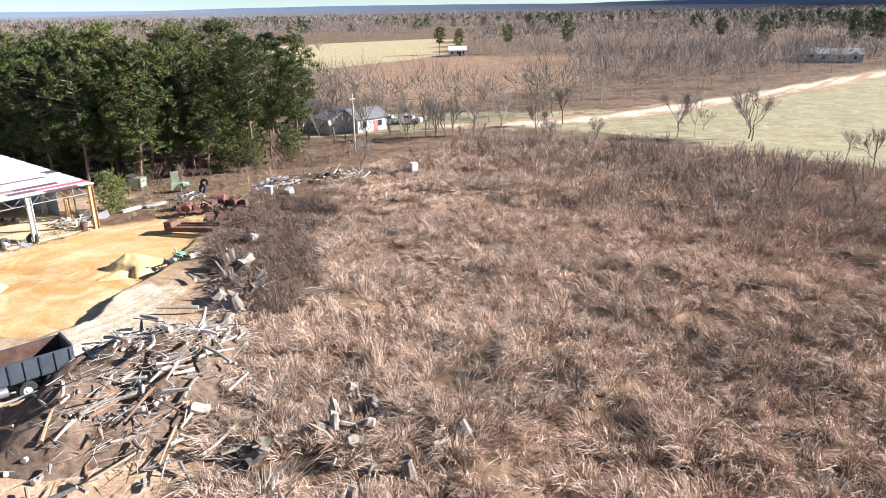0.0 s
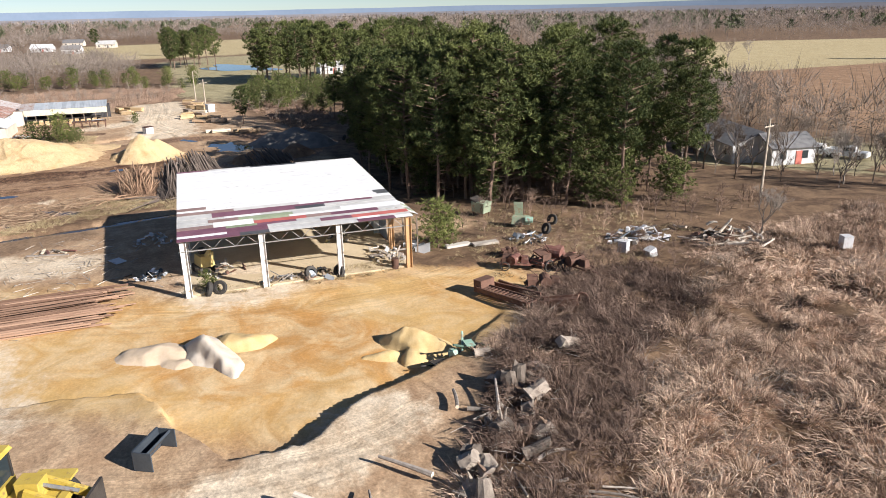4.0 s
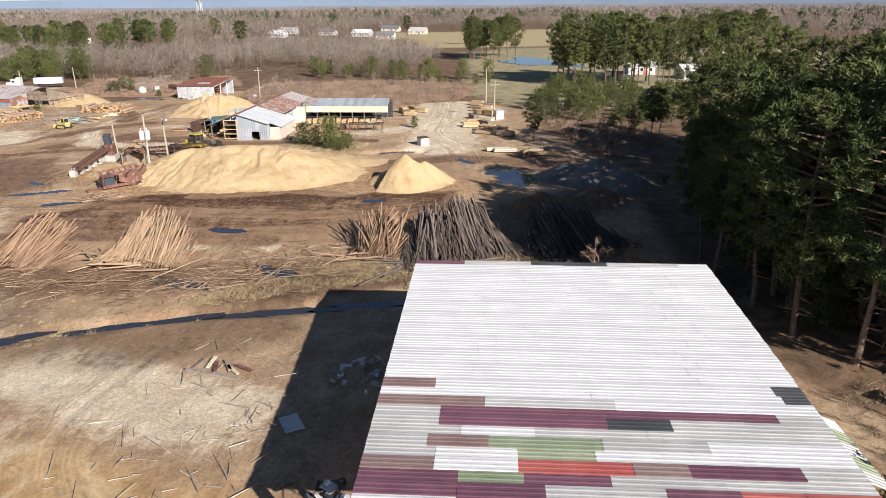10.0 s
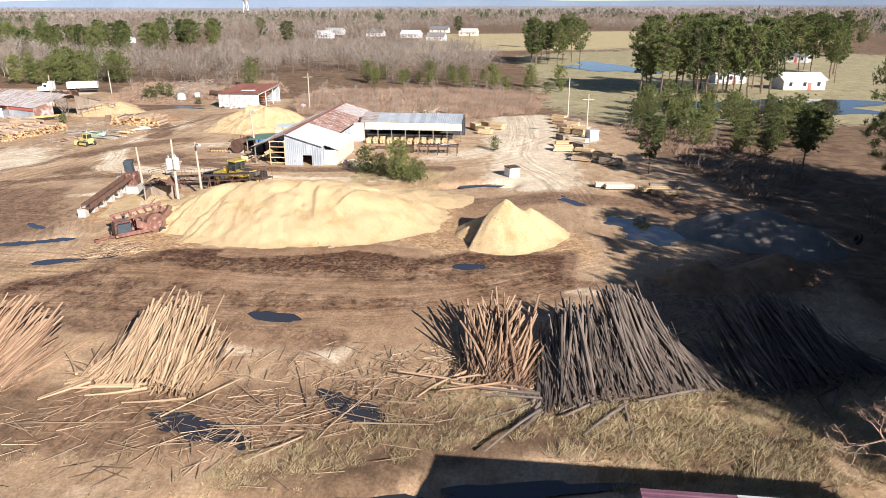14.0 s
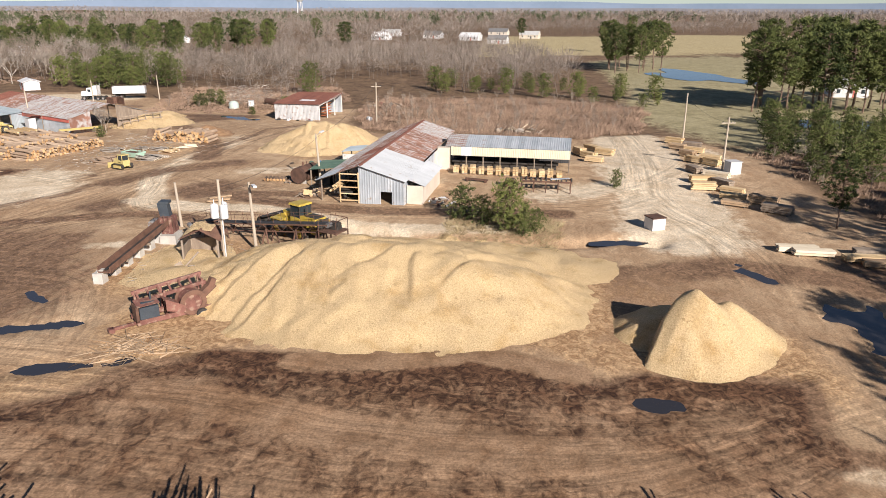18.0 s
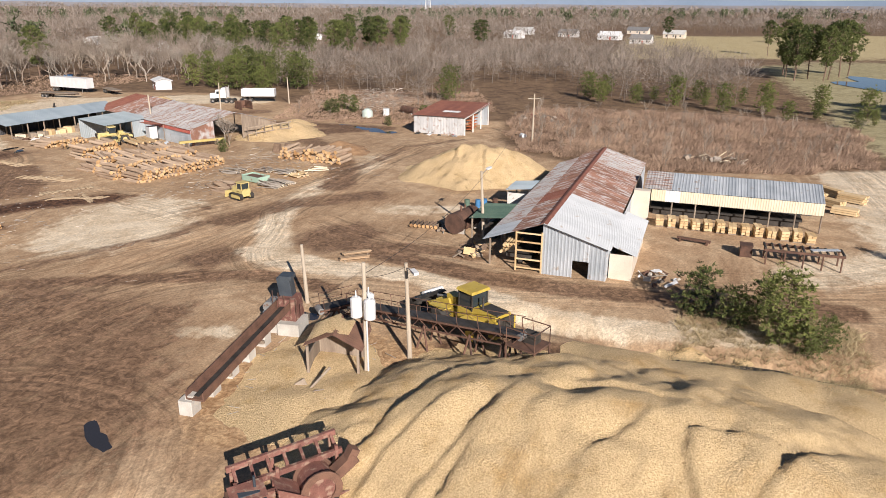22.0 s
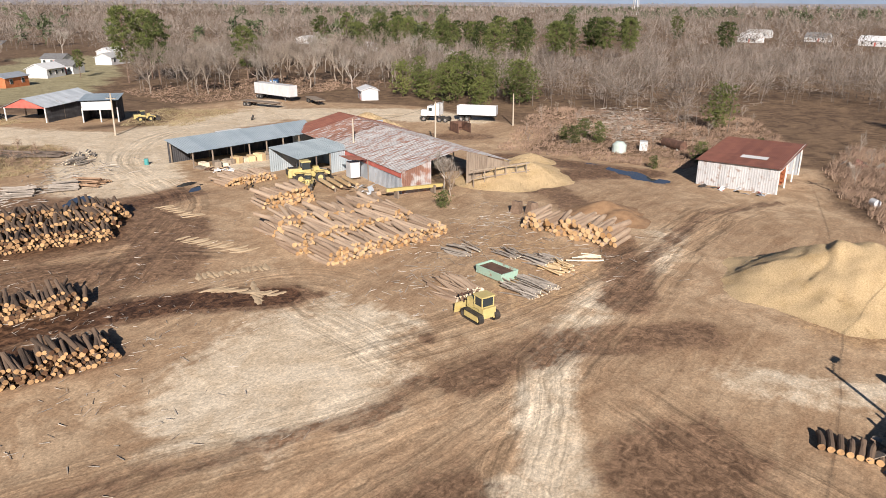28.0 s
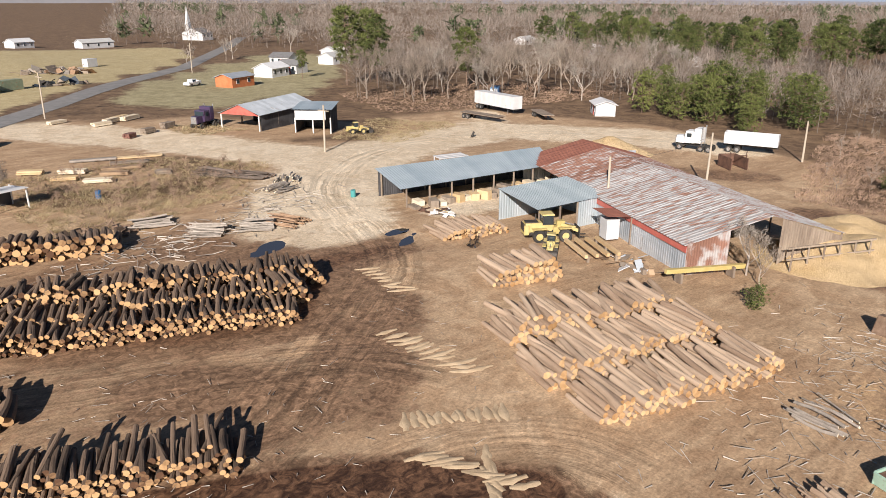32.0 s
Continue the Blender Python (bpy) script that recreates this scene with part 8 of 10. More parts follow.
def dead_wood(label, spots, count, meshes, seed, rise=14):
    rng = random.Random(seed)
    cx, cy = spots[0][0], spots[0][1]
    b = thing("dead_wood", label, "dead wood", cx, cy, 0)
    for i in range(count):
        px, py, rad = rng.choice(spots)
        x, y = px + rng.gauss(0, rad), py + rng.gauss(0, rad)
        lay(b, rng.choice(meshes), (x - cx, y - cy, top_of(x, y) + rng.uniform(0.05, 0.45)), rng.uniform(0, 360), rng.gauss(0, rise), rng.uniform(0, 360), rng.uniform(0.35, 1.25), rng.uniform(0.18, 0.6), "branch")
    return b


dead_wood("jumble of bleached split logs and branches beside the truck", [(-34, 17, 1.5), (-33.6, 20, 1.4), (-33.5, 14.5, 1.6), (-30.5, 17, 1.4)], 80, BLEACHED + DEAD + POLE_GREY, 1, 10)
dead_wood("grey dead branches strewn along the edge of the brush", [(-28, 12, 2.4), (-25, 15, 2.6), (-30, 22, 2), (-36, 26, 1.6), (-41, 28.5, 1.6), (-22, 18, 3)], 70, DEAD + POLE_GREY, 2, 8)
dead_wood("dark brown limbs heaped below the dead branches", [(-32, 11, 2.0), (-29, 9, 2.4), (-30, 14, 1.6)], 60, DEAD + POLE_BROWN, 3)
dead_wood("bleached boards and branches dumped by the pines", [(-61, 58, 1.2), (-62, 60, 1.4)], 60, BLEACHED, 4)
big = thing("fallen_log", "long bleached log lying propped on the wood pile", "log", -34.8, 21.9, 2.2, 233)
lay(big, log_mesh(200, 5.5, 0.2, WHITEWOOD, PALEWOOD, 9, 0.6), (0, 0, 0), 0, 14, 0, 1, 1.1, "trunk")

# ---- machines ----
YELLOW = mat("yellow_machine_paint", (0.42, 0.30, 0.045), (0.55, 0.42, 0.10), 1.5, 0.4, 0.0, 0.03, rust=(0.25, 0.17, 0.09), rust_amount=0.2)
DULLYELLOW = mat("dusty_yellow_paint", (0.46, 0.36, 0.13), (0.58, 0.48, 0.22), 1.5, 0.55, 0.0, 0.04)
RUBBER = mat("tyre_rubber", (0.018, 0.018, 0.018), (0.06, 0.055, 0.05), 2.0, 0.85, 0, 0.1)
BLUEBLACK = mat("dark_blue_paint", (0.03, 0.04, 0.055), (0.07, 0.085, 0.10), 1.0, 0.5, 0.1, 0.04)
TRUCKWHITE = mat("truck_white_paint", (0.66, 0.66, 0.65), (0.80, 0.80, 0.79), 1.0, 0.35, 0, 0.02)
GREENPAINT = mat("mint_green_paint", (0.25, 0.42, 0.33), (0.38, 0.54, 0.44), 1.0, 0.6, 0, 0.04, rust=(0.3, 0.2, 0.14), rust_amount=0.3)
PURPLE = mat("dark_purple_paint", (0.05, 0.03, 0.07), (0.09, 0.06, 0.12), 1.0, 0.35, 0.1, 0.02)
BLUEPAINT = mat("bright_blue_plastic", (0.03, 0.13, 0.30), (0.06, 0.2, 0.40), 1.0, 0.5, 0, 0.02)
ROOFGREEN = mat("dark_green_sheet", (0.06, 0.11, 0.085), (0.11, 0.17, 0.13), 1.0, 0.55, 0, 0.04)
TRANSFORMER = mat("transformer_grey", (0.58, 0.59, 0.60), (0.70, 0.71, 0.72), 1.0, 0.45, 0, 0.02)
POLEWOOD = mat("pole_wood", (0.36, 0.30, 0.23), (0.52, 0.45, 0.36), 1.5, 0.9, 0, 0.1, stretch=(1, 1, 0.15))


def wheel(parent, x, y, r, w, rim=STEEL, z=None):
    t = part("wheel", Shape().ring((x, y, z if z is not None else r), (0, 1, 0), r * 0.55, r, w, 18), RUBBER, parent)
    part("rim", Shape().tube((x, y - w * 0.38, z if z is not None else r), (x, y + w * 0.38, z if z is not None else r), r * 0.56, n=14).tube((x, y - w * 0.5, z if z is not None else r), (x, y + w * 0.5, z if z is not None else r), r * 0.2, n=10), rim, t)
    return t


def wheel_loader(x, y, turn, label, paint_m=YELLOW, k=1.0, bucket=True):
    b = thing("wheel_loader", label, "wheel loader", x, y, G(x, y), turn)
    b.scale = (k, k, k)
    for sx in (-1.55, 1.55):
        for sy in (-1.05, 1.05):
            wheel(b, sx, sy, 0.78, 0.6, paint_m)
    part("engine_hood", Shape().box(-2.1, 0, 1.75, 2.2, 1.5, 1.05, taper=0.9).box(-3.0, 0, 1.5, 0.6, 1.8, 1.1), paint_m, b)
    part("grille", Shape().box(-3.28, 0, 1.75, 0.12, 1.4, 0.85).box(-2.3, 0, 2.32, 1.5, 1.0, 0.1), DARKIRON, b)
    part("rear_frame", Shape().box(-1.4, 0, 1.05, 3.2, 1.1, 0.55), DARKIRON, b)
    for sx, fl in ((-1.55, 1.7), (1.5, 1.5)):
        for sy in (-1.05, 1.05):
            part("fender", Shape().box(sx, sy, 1.68, fl, 0.63, 0.1), paint_m, b)
    cab = part("cab", Shape().box(-0.45, 0, 1.65, 1.35, 1.45, 0.7), paint_m, b)
    part("cab_roof", Shape().box(-0.45, 0, 3.22, 1.5, 1.6, 0.16, taper=0.92), paint_m, cab)
    for sx in (-1.05, 0.15):
        for sy in (-0.66, 0.66):
            part("pillar", Shape().box(sx, sy, 2.6, 0.09, 0.09, 1.2), DARKIRON, cab)
    part("glass", Shape().box(-0.45, 0, 2.58, 1.16, 1.28, 1.1), GLASS, cab)
    part("front_frame", Shape().box(1.3, 0, 1.2, 2.0, 0.9, 0.8).box(1.2, 0, 1.9, 0.9, 0.7, 0.8), paint_m, b)
    arm = Shape()
    for sy in (-0.5, 0.5):
        arm.box(2.2, sy, 1.55, 2.3, 0.16, 0.38, tip=22)
    part("boom", arm.box(2.4, 0, 1.55, 0.3, 1.0, 0.25), paint_m, b)
    part("ram", Shape().tube((1.2, 0, 2.1), (2.9, 0, 1.7), 0.08, n=8).tube((1.1, -0.4, 1.0), (2.3, -0.4, 1.5), 0.07, n=8).tube((1.1, 0.4, 1.0), (2.3, 0.4, 1.5), 0.07, n=8), STEEL, b)
    part("exhaust", Shape().tube((-1.7, 0.35, 2.2), (-1.7, 0.35, 3.1), 0.07, n=8), DARKIRON, b)
    part("ladder", Shape().box(-0.2, -0.95, 0.9, 0.5, 0.08, 0.08).box(-0.2, -0.95, 1.25, 0.5, 0.08, 0.08).box(-0.42, -0.95, 1.1, 0.05, 0.06, 0.8).box(0.02, -0.95, 1.1, 0.05, 0.06, 0.8), DARKIRON, b)
    if bucket:
        s = Shape()
        n = 7
        for i in range(n):
            a0, a1 = radians(200 - 150 * i / n), radians(200 - 150 * (i + 1) / n)
            s.slab((3.75 - 0.7 * math.cos(a0 + 1.57), -1.3, 0.75 - 0.7 * math.sin(a0 + 1.57)), (3.75 - 0.7 * math.cos(a0 + 1.57), 1.3, 0.75 - 0.7 * math.sin(a0 + 1.57)), (3.75 - 0.7 * math.cos(a1 + 1.57), 1.3, 0.75 - 0.7 * math.sin(a1 + 1.57)), (3.75 - 0.7 * math.cos(a1 + 1.57), -1.3, 0.75 - 0.7 * math.sin(a1 + 1.57)), 0.05)
        s.box(3.7, -1.3, 0.7, 1.1, 0.06, 1.0).box(3.7, 1.3, 0.7, 1.1, 0.06, 1.0).box(3.9, 0, 0.12, 1.1, 2.6, 0.06)
        part("bucket", s, DARKIRON, b)
    else:
        part("fork_frame", Shape().box(3.3, 0, 1.0, 0.12, 1.9, 1.2).box(3.9, -0.5, 0.35, 1.3, 0.14, 0.08).box(3.9, 0.5, 0.35, 1.3, 0.14, 0.08), DARKIRON, b)
    return b


def dump_truck(x, y, turn):
    b = thing("dump_truck", "white dump truck with a dark grey ribbed tipping body", "dump truck", x, y, G(x, y), turn)
    b.scale = (0.86, 0.86, 0.86)
    for sx in (-1.9, -0.6):
        for sy in (-0.95, 0.95):
            wheel(b, sx, sy, 0.52, 0.5, TRUCKWHITE)
    for sy in (-0.98, 0.98):
        wheel(b, 2.9, sy, 0.52, 0.32, TRUCKWHITE)
    part("chassis", Shape().box(0.3, 0, 0.85, 6.2, 0.9, 0.28), DARKIRON, b)
    part("cab", Shape().box(1.75, 0, 1.7, 1.3, 2.1, 1.3).box(1.7, 0, 2.5, 1.25, 1.9, 0.5, taper=0.85), TRUCKWHITE, b)
    part("windscreen", Shape().box(2.36, 0, 2.35, 0.08, 1.6, 0.6, tip=-12).box(1.7, 1.06, 2.1, 0.8, 0.05, 0.55).box(1.7, -1.06, 2.1, 0.8, 0.05, 0.55), GLASS, b)
    part("hood", Shape().box(3.0, 0, 1.55, 1.5, 1.35, 0.85, taper=0.9).box(3.75, 0, 1.45, 0.15, 1.3, 0.9), TRUCKWHITE, b)
    for sy in (-0.95, 0.95):
        part("fender", Shape().box(2.9, sy, 1.16, 1.3, 0.45, 0.16), TRUCKWHITE, b)
    part("bumper", Shape().box(3.9, 0, 0.7, 0.2, 2.2, 0.35), STEEL, b)
    for sy in (-1.0, 1.0):
        part("fuel_tank", Shape().tube((0.4, sy, 0.8), (1.5, sy, 0.8), 0.3, n=12), STEEL, b)
    body = part("tipping_body", Shape().box(-1.05, 0, 1.22, 4.4, 2.3, 0.14).box(-1.05, -1.17, 1.85, 4.4, 0.1, 1.2).box(-1.05, 1.17, 1.85, 4.4, 0.1, 1.2).box(1.15, 0, 2.0, 0.12, 2.4, 1.5).box(-3.25, 0, 1.9, 0.12, 2.4, 1.35), BLUEBLACK, b)
    for i in range(6):
        for sy in (-1.24, 1.24):
            part("rib", Shape().box(-3.1 + i * 0.82, sy, 1.82, 0.12, 0.1, 1.15), BLUEBLACK, body)
    part("body_lining", Shape().box(-1.05, 0, 1.33, 4.2, 2.15, 0.06).box(-1.05, -1.09, 1.85, 4.2, 0.04, 1.15).box(-1.05, 1.09, 1.85, 4.2, 0.04, 1.15).box(-3.16, 0, 1.9, 0.04, 2.2, 1.3), RUSTIRON, body)
    return b


dump_truck(-36.8, 11.2, -99)
wheel_loader(-41.2, 6.8, 72, "yellow wheel loader with mud-caked tyres beside the truck", YELLOW, 1.0, False)
s = Shape().box(0, 0, 0.55, 0.9, 1.9, 0.1, tip=-50).box(-0.35, 0, 0.5, 0.1, 1.9, 1.0).box(0.05, -0.95, 0.5, 0.9, 0.06, 0.9).box(0.05, 0.95, 0.5, 0.9, 0.06, 0.9)
single("loader_bucket", s, BLUEBLACK, "dark detached loader bucket lying on sand", "bucket", pose(-44.2, 11.9, G(-44.2, 11.9), 0, 0, 60))
wheel_loader(-152.2, -26.9, 242, "yellow wheel loader parked beside the chip conveyor", YELLOW, 1.05)
wheel_loader(-197.2, -100.6, 150, "pale yellow wheel loader by the machine shed", DULLYELLOW, 0.8, False)
wheel_loader(-194.6, -98.0, 40, "small yellow log loader among saw logs", DULLYELLOW, 0.5)


def bulldozer(x, y, turn):
    b = thing("bulldozer", "yellow crawler dozer with glazed cab among log slabs", "bulldozer", x, y, G(x, y), turn)
    b.scale = (0.84, 0.84, 0.84)
    for sy in (-0.85, 0.85):
        n, s = 18, Shape()
        pts = []
        for i in range(n):
            a = 6.28319 * i / n
            pts.append((math.copysign(1.0, math.cos(a)) * 0.9 + 0.42 * math.cos(a), 0.45 + 0.42 * math.sin(a)))
        for (xa, za), (xb, zb) in zip(pts, pts[1:] + pts[:1]):
            s.slab((xa, sy - 0.25, za), (xa, sy + 0.25, za), (xb, sy + 0.25, zb), (xb, sy - 0.25, zb), 0.07)
        tr = part("track", s, DARKIRON, b)
        part("track_frame", Shape().box(0, sy, 0.45, 1.9, 0.34, 0.45), DULLYELLOW, tr)
    part("body", Shape().box(0, 0, 0.75, 2.4, 1.1, 0.5).box(0.75, 0, 1.25, 1.2, 0.95, 0.75, taper=0.92).box(-0.9, 0, 1.15, 0.7, 1.3, 0.5), DULLYELLOW, b)
    cab = part("cab", Shape().box(-0.45, 0, 2.3, 1.25, 1.35, 0.12).box(-0.45, 0, 1.3, 1.1, 1.25, 0.3), DULLYELLOW, b)
    part("glass", Shape().box(-0.45, 0, 1.85, 1.0, 1.15, 0.8), GLASS, cab)
    for sx in (-0.95, 0.05):
        for sy in (-0.58, 0.58):
            part("pillar", Shape().box(sx, sy, 1.85, 0.09, 0.09, 0.85), DULLYELLOW, cab)
    part("blade", Shape().box(1.95, 0, 0.55, 0.12, 2.5, 0.9, tip=-10).box(1.5, -0.75, 0.5, 1.0, 0.12, 0.16).box(1.5, 0.75, 0.5, 1.0, 0.12, 0.16), DULLYELLOW, b)
    part("grapple", Shape().tube((1.6, -0.5, 1.0), (2.0, -0.5, 1.8), 0.06).tube((1.6, 0.5, 1.0), (2.0, 0.5, 1.8), 0.06).box(2.0, 0, 1.6, 0.1, 1.5, 0.1), RUSTIRON, b)
    return b


bulldozer(-175.6, -61.6, 250)


# ---- the chip plant ----
def trough():
    b = thing("trough_conveyor", "long rusty trough conveyor on concrete blocks", "conveyor", -137.2, -37.2, 0, 187)
    L = 11.5
    part("bed", Shape().box(L / 2, 0, 1.35, L, 0.9, 0.12, tip=-3.5).box(L / 2, -0.5, 1.55, L, 0.08, 0.5, tip=-3.5).box(L / 2, 0.5, 1.55, L, 0.08, 0.5, tip=-3.5), RUSTIRON, b)
    part("chain", Shape().box(L / 2, 0, 1.46, L - 0.4, 0.3, 0.06, tip=-3.5), DARKIRON, b)
    for i in range(6):
        part("concrete_block", Shape().box(0.3 + i * 2.1, 0.55, 0.4, 0.9, 0.8, 1.0).box(0.3 + i * 2.1, 0.4, 1.0, 0.5, 0.5, 0.3), CONCRETE, b)
    for q in (3, 7):
        part("cross_beam", Shape().box(q, 0.2, 0.9 + 0.02 * q, 0.2, 1.4, 0.2), OLDWOOD, b)
    return b


def debarker():
    b = thing("debarker", "rusty red and grey debarker head at the trough", "debarker", -148.6, -38.4, 0, 10)
    part("housing", Shape().box(0, 0, 1.4, 1.6, 1.4, 1.8, taper=0.85), REDIRON, b)
    part("motor", Shape().tube((-0.5, -1.3, 1.6), (0.6, -1.3, 1.6), 0.4, n=12).box(0, -1.3, 1.0, 1.2, 0.9, 0.5), STEEL, b)
    part("tower", Shape().box(-0.3, -0.3, 2.9, 0.8, 0.9, 1.4, lean=8).box(-0.3, -0.2, 3.6, 0.9, 0.9, 0.25), BLUEBLACK, b)
    part("base", Shape().box(0.4, 0.3, 0.35, 1.9, 1.5, 0.9), CONCRETE, b)
    for i in range(6):
        part("rail", Shape().tube((0.9, -0.8 + 0.4 * i, 1.4), (0.9, -0.8 + 0.4 * i, 3.0 - 0.15 * i), 0.03, n=5), RUSTIRON, b)
    return b


def belt(a, bb, label, width=0.8, legs=(), side=RUSTIRON):
    """A sloping belt conveyor on lattice sides from a to bb."""
    a, bb = Vector(a), Vector(bb)
    L = (bb - a).length
    head = math.degrees(math.atan2(bb.y - a.y, bb.x - a.x))
    rise = math.degrees(math.asin((bb.z - a.z) / L))
    b = thing("belt_conveyor", label, "conveyor")
    b.matrix_basis = pose(a.x, a.y, a.z, 0, -rise, head)
    part("belt", Shape().box(L / 2, 0, 0.1, L, width, 0.06), DARKIRON, b)
    for q in (0.1, L - 0.1):
        part("roller", Shape().tube((q, -width / 2, 0), (q, width / 2, 0), 0.22, n=12), STEEL, b)
    for sy in (-width / 2 - 0.08, width / 2 + 0.08):
        s = Shape().box(L / 2, sy, 0.05, L, 0.07, 0.1).box(L / 2, sy, -0.6, L, 0.07, 0.1)
        n = int(L / 0.75)
        for i in range(n):
            s.tube((L * i / n, sy, 0.05 if i % 2 else -0.6), (L * (i + 1) / n, sy, -0.6 if i % 2 else 0.05), 0.028, n=4)
        part("side_frame", s, side, b)
        h = Shape().tube((0.3, sy, 0.95), (L - 0.2, sy, 0.95), 0.025, n=5)
        for i in range(int(L / 1.6) + 1):
            h.tube((0.3 + i * 1.6, sy, 0), (0.3 + i * 1.6, sy, 0.95), 0.022, n=5)
        part("handrail", h, side, b)
    for t in legs:
        p = a.lerp(bb, t)
        drop = p.z - G(p.x, p.y) + 0.2
        q = Matrix(b.matrix_basis).inverted()
        for sy in (-0.5, 0.5):
            u = Vector((p.x - sy * math.sin(radians(head)), p.y + sy * math.cos(radians(head)), p.z - 0.4))
            for dx in (-0.5, 0.5):
                w = Vector((u.x + dx * math.cos(radians(head)) + sy * 0.5 * -math.sin(radians(head)), u.y + dx * math.sin(radians(head)) + sy * 0.5 * math.cos(radians(head)), p.z - drop))
                part("leg", Shape().tube(q @ u, q @ w, 0.07, n=6), side, b)
    return b


trough()
debarker()
belt((-149.2, -36.6, 1.3), (-151.3, -34.6, 1.5), "short dark belt conveyor feeding a longer one", 0.9, (0.5,))
belt((-151.6, -35.4, 1.0), (-147.2, -21.8, 2.9), "long dark belt conveyor rising on rusty lattice legs", 0.9, (0.15, 0.5, 0.75, 0.92))
hd = thing("conveyor_drive", "greasy conveyor drive platform with railings", "conveyor drive", -147.2, -21.6, 2.4, 72)
part("platform", Shape().box(0, 0, 0, 2.0, 1.8, 0.1), RUSTIRON, hd)
part("motor", Shape().tube((-0.3, 0.3, 0.5), (0.5, 0.3, 0.5), 0.28, n=10).box(0, 0.3, 0.2, 1.0, 0.7, 0.3), DARKIRON, hd)
for sx in (-0.95, 0.95):
    for sy in (-0.85, 0.85):
        part("post", Shape().tube((sx, sy, 0), (sx, sy, 1.1), 0.03, n=5), RUSTIRON, hd)
        part("leg", Shape().tube((sx, sy, -2.6), (sx, sy, 0), 0.06, n=6), RUSTIRON, hd)
part("railing", Shape().box(0.95, 0, 1.1, 0.05, 1.7, 0.05).box(0, -0.85, 1.1, 1.9, 0.05, 0.05).box(0, 0.85, 1.1, 1.9, 0.05, 0.05), RUSTIRON, hd)
bn = thing("chip_hut", "small hut roof buried under spilled wood chips", "hut", -144.8, -32.8, 0.2, 15)
part("roof", Shape().ribbed((-1.4, -1.6, 1.9), (1.6, -1.6, 1.9), (1.6, 0.2, 2.7), (-1.4, 0.2, 2.7), 0.25).ribbed((1.6, 1.9, 1.7), (-1.4, 1.9, 1.7), (-1.4, 0.2, 2.7), (1.6, 0.2, 2.7), 0.25), RUSTIRON, bn)
for sx in (-1.2, 1.4):
    for sy in (-1.4, 1.6):
        part("post", Shape().box(sx, sy, 0.7, 0.16, 0.16, 2.2), OLDWOOD, bn)
part("chip_drift", Shape().add([(-1.3, -1.6, 2.0), (1.2, -1.5, 2.0), (1.4, -0.2, 2.75), (0.9, 1.0, 2.4), (-1.2, 1.0, 2.35), (-1.4, 0, 2.7), (0.1, -0.4, 3.05)], [(0, 1, 6), (1, 2, 6), (2, 3, 6), (3, 4, 6), (4, 5, 6), (5, 0, 6)]), CHIPS, bn, "pale drift of wood chips", True)
part("wall", Shape().box(0.1, -1.4, 0.5, 2.6, 0.06, 1.4).box(-1.2, 0.1, 0.5, 0.06, 3.0, 1.4), OLDWOOD, bn)


def chipper():
    b = thing("wood_chipper", "derelict faded red wood chipper half sunk in chips", "wood chipper", -132.7, -28.7, -0.35, 138)
    for sy in (-0.75, 0.75):
        part("side_beam", Shape().box(0, sy, 0.75, 5.2, 0.2, 0.35), REDIRON, b)
    # slanted feed rack along the far side
    for sy, z in ((0.35, 2.05), (1.25, 2.45)):
        part("rack_rail", Shape().box(0.2, sy, z, 5.0, 0.16, 0.26, tip=-5), REDIRON, b)
    for i in range(7):
        part("rung", Shape().box(-2.0 + 0.74 * i, 0.8, 2.06 + 0.065 * i, 0.14, 1.0, 0.14, lean=24), REDIRON, b)
    for sx, h in ((-2.1, 1.9), (-0.3, 2.1), (2.4, 2.4)):
        for sy in (0.3, 1.2):
            part("post", Shape().box(sx, sy, h / 2 + 0.2, 0.16, 0.16, h), REDIRON, b)
    part("drum", Shape().tube((1.3, -0.8, 1.35), (1.3, 0.3, 1.35), 0.78, n=16), REDIRON, b)
    for sy in (-0.85, 0.35):
        part("flywheel", Shape().ring((1.3, sy, 1.35), (0, 1, 0), 0.62, 0.95, 0.12, 18), RUSTIRON, b)
    part("hopper", Shape().slab((-0.6, -0.9, 2.0), (0.7, -0.9, 1.2), (0.7, 0.4, 1.2), (-0.6, 0.4, 2.0), 0.06).slab((-0.6, -0.95, 2.1), (-0.6, -0.95, 1.2), (0.7, -0.95, 0.8), (0.7, -0.95, 1.3), 0.05), REDIRON, b)
    part("chute", Shape().box(2.5, -0.3, 1.9, 1.3, 0.55, 0.5, tip=-35).box(2.9, -0.3, 2.4, 0.6, 0.5, 0.4, tip=-60), RUSTIRON, b)
    part("engine", Shape().box(-1.7, -0.3, 1.35, 1.3, 0.95, 0.85).box(-1.7, -0.3, 1.9, 0.9, 0.6, 0.3).tube((-1.4, -0.2, 1.9), (-1.4, -0.2, 2.6), 0.06, n=8), BLUEBLACK, b)
    part("radiator", Shape().box(-2.5, -0.3, 1.35, 0.2, 1.1, 1.1), RUSTIRON, b)
    part("hood", Shape().slab((-2.5, -0.9, 1.95), (-1.0, -0.9, 2.0), (-1.0, 0.2, 2.15), (-2.5, 0.2, 2.1), 0.05), REDIRON, b)
    wheel(b, 1.8, -1.0, 0.42, 0.28)
    part("tow_bar", Shape().box(-3.4, -0.2, 0.55, 1.8, 0.2, 0.2, 6).box(-4.2, -0.3, 0.45, 0.4, 0.5, 0.4), REDIRON, b)
    return b


chipper()


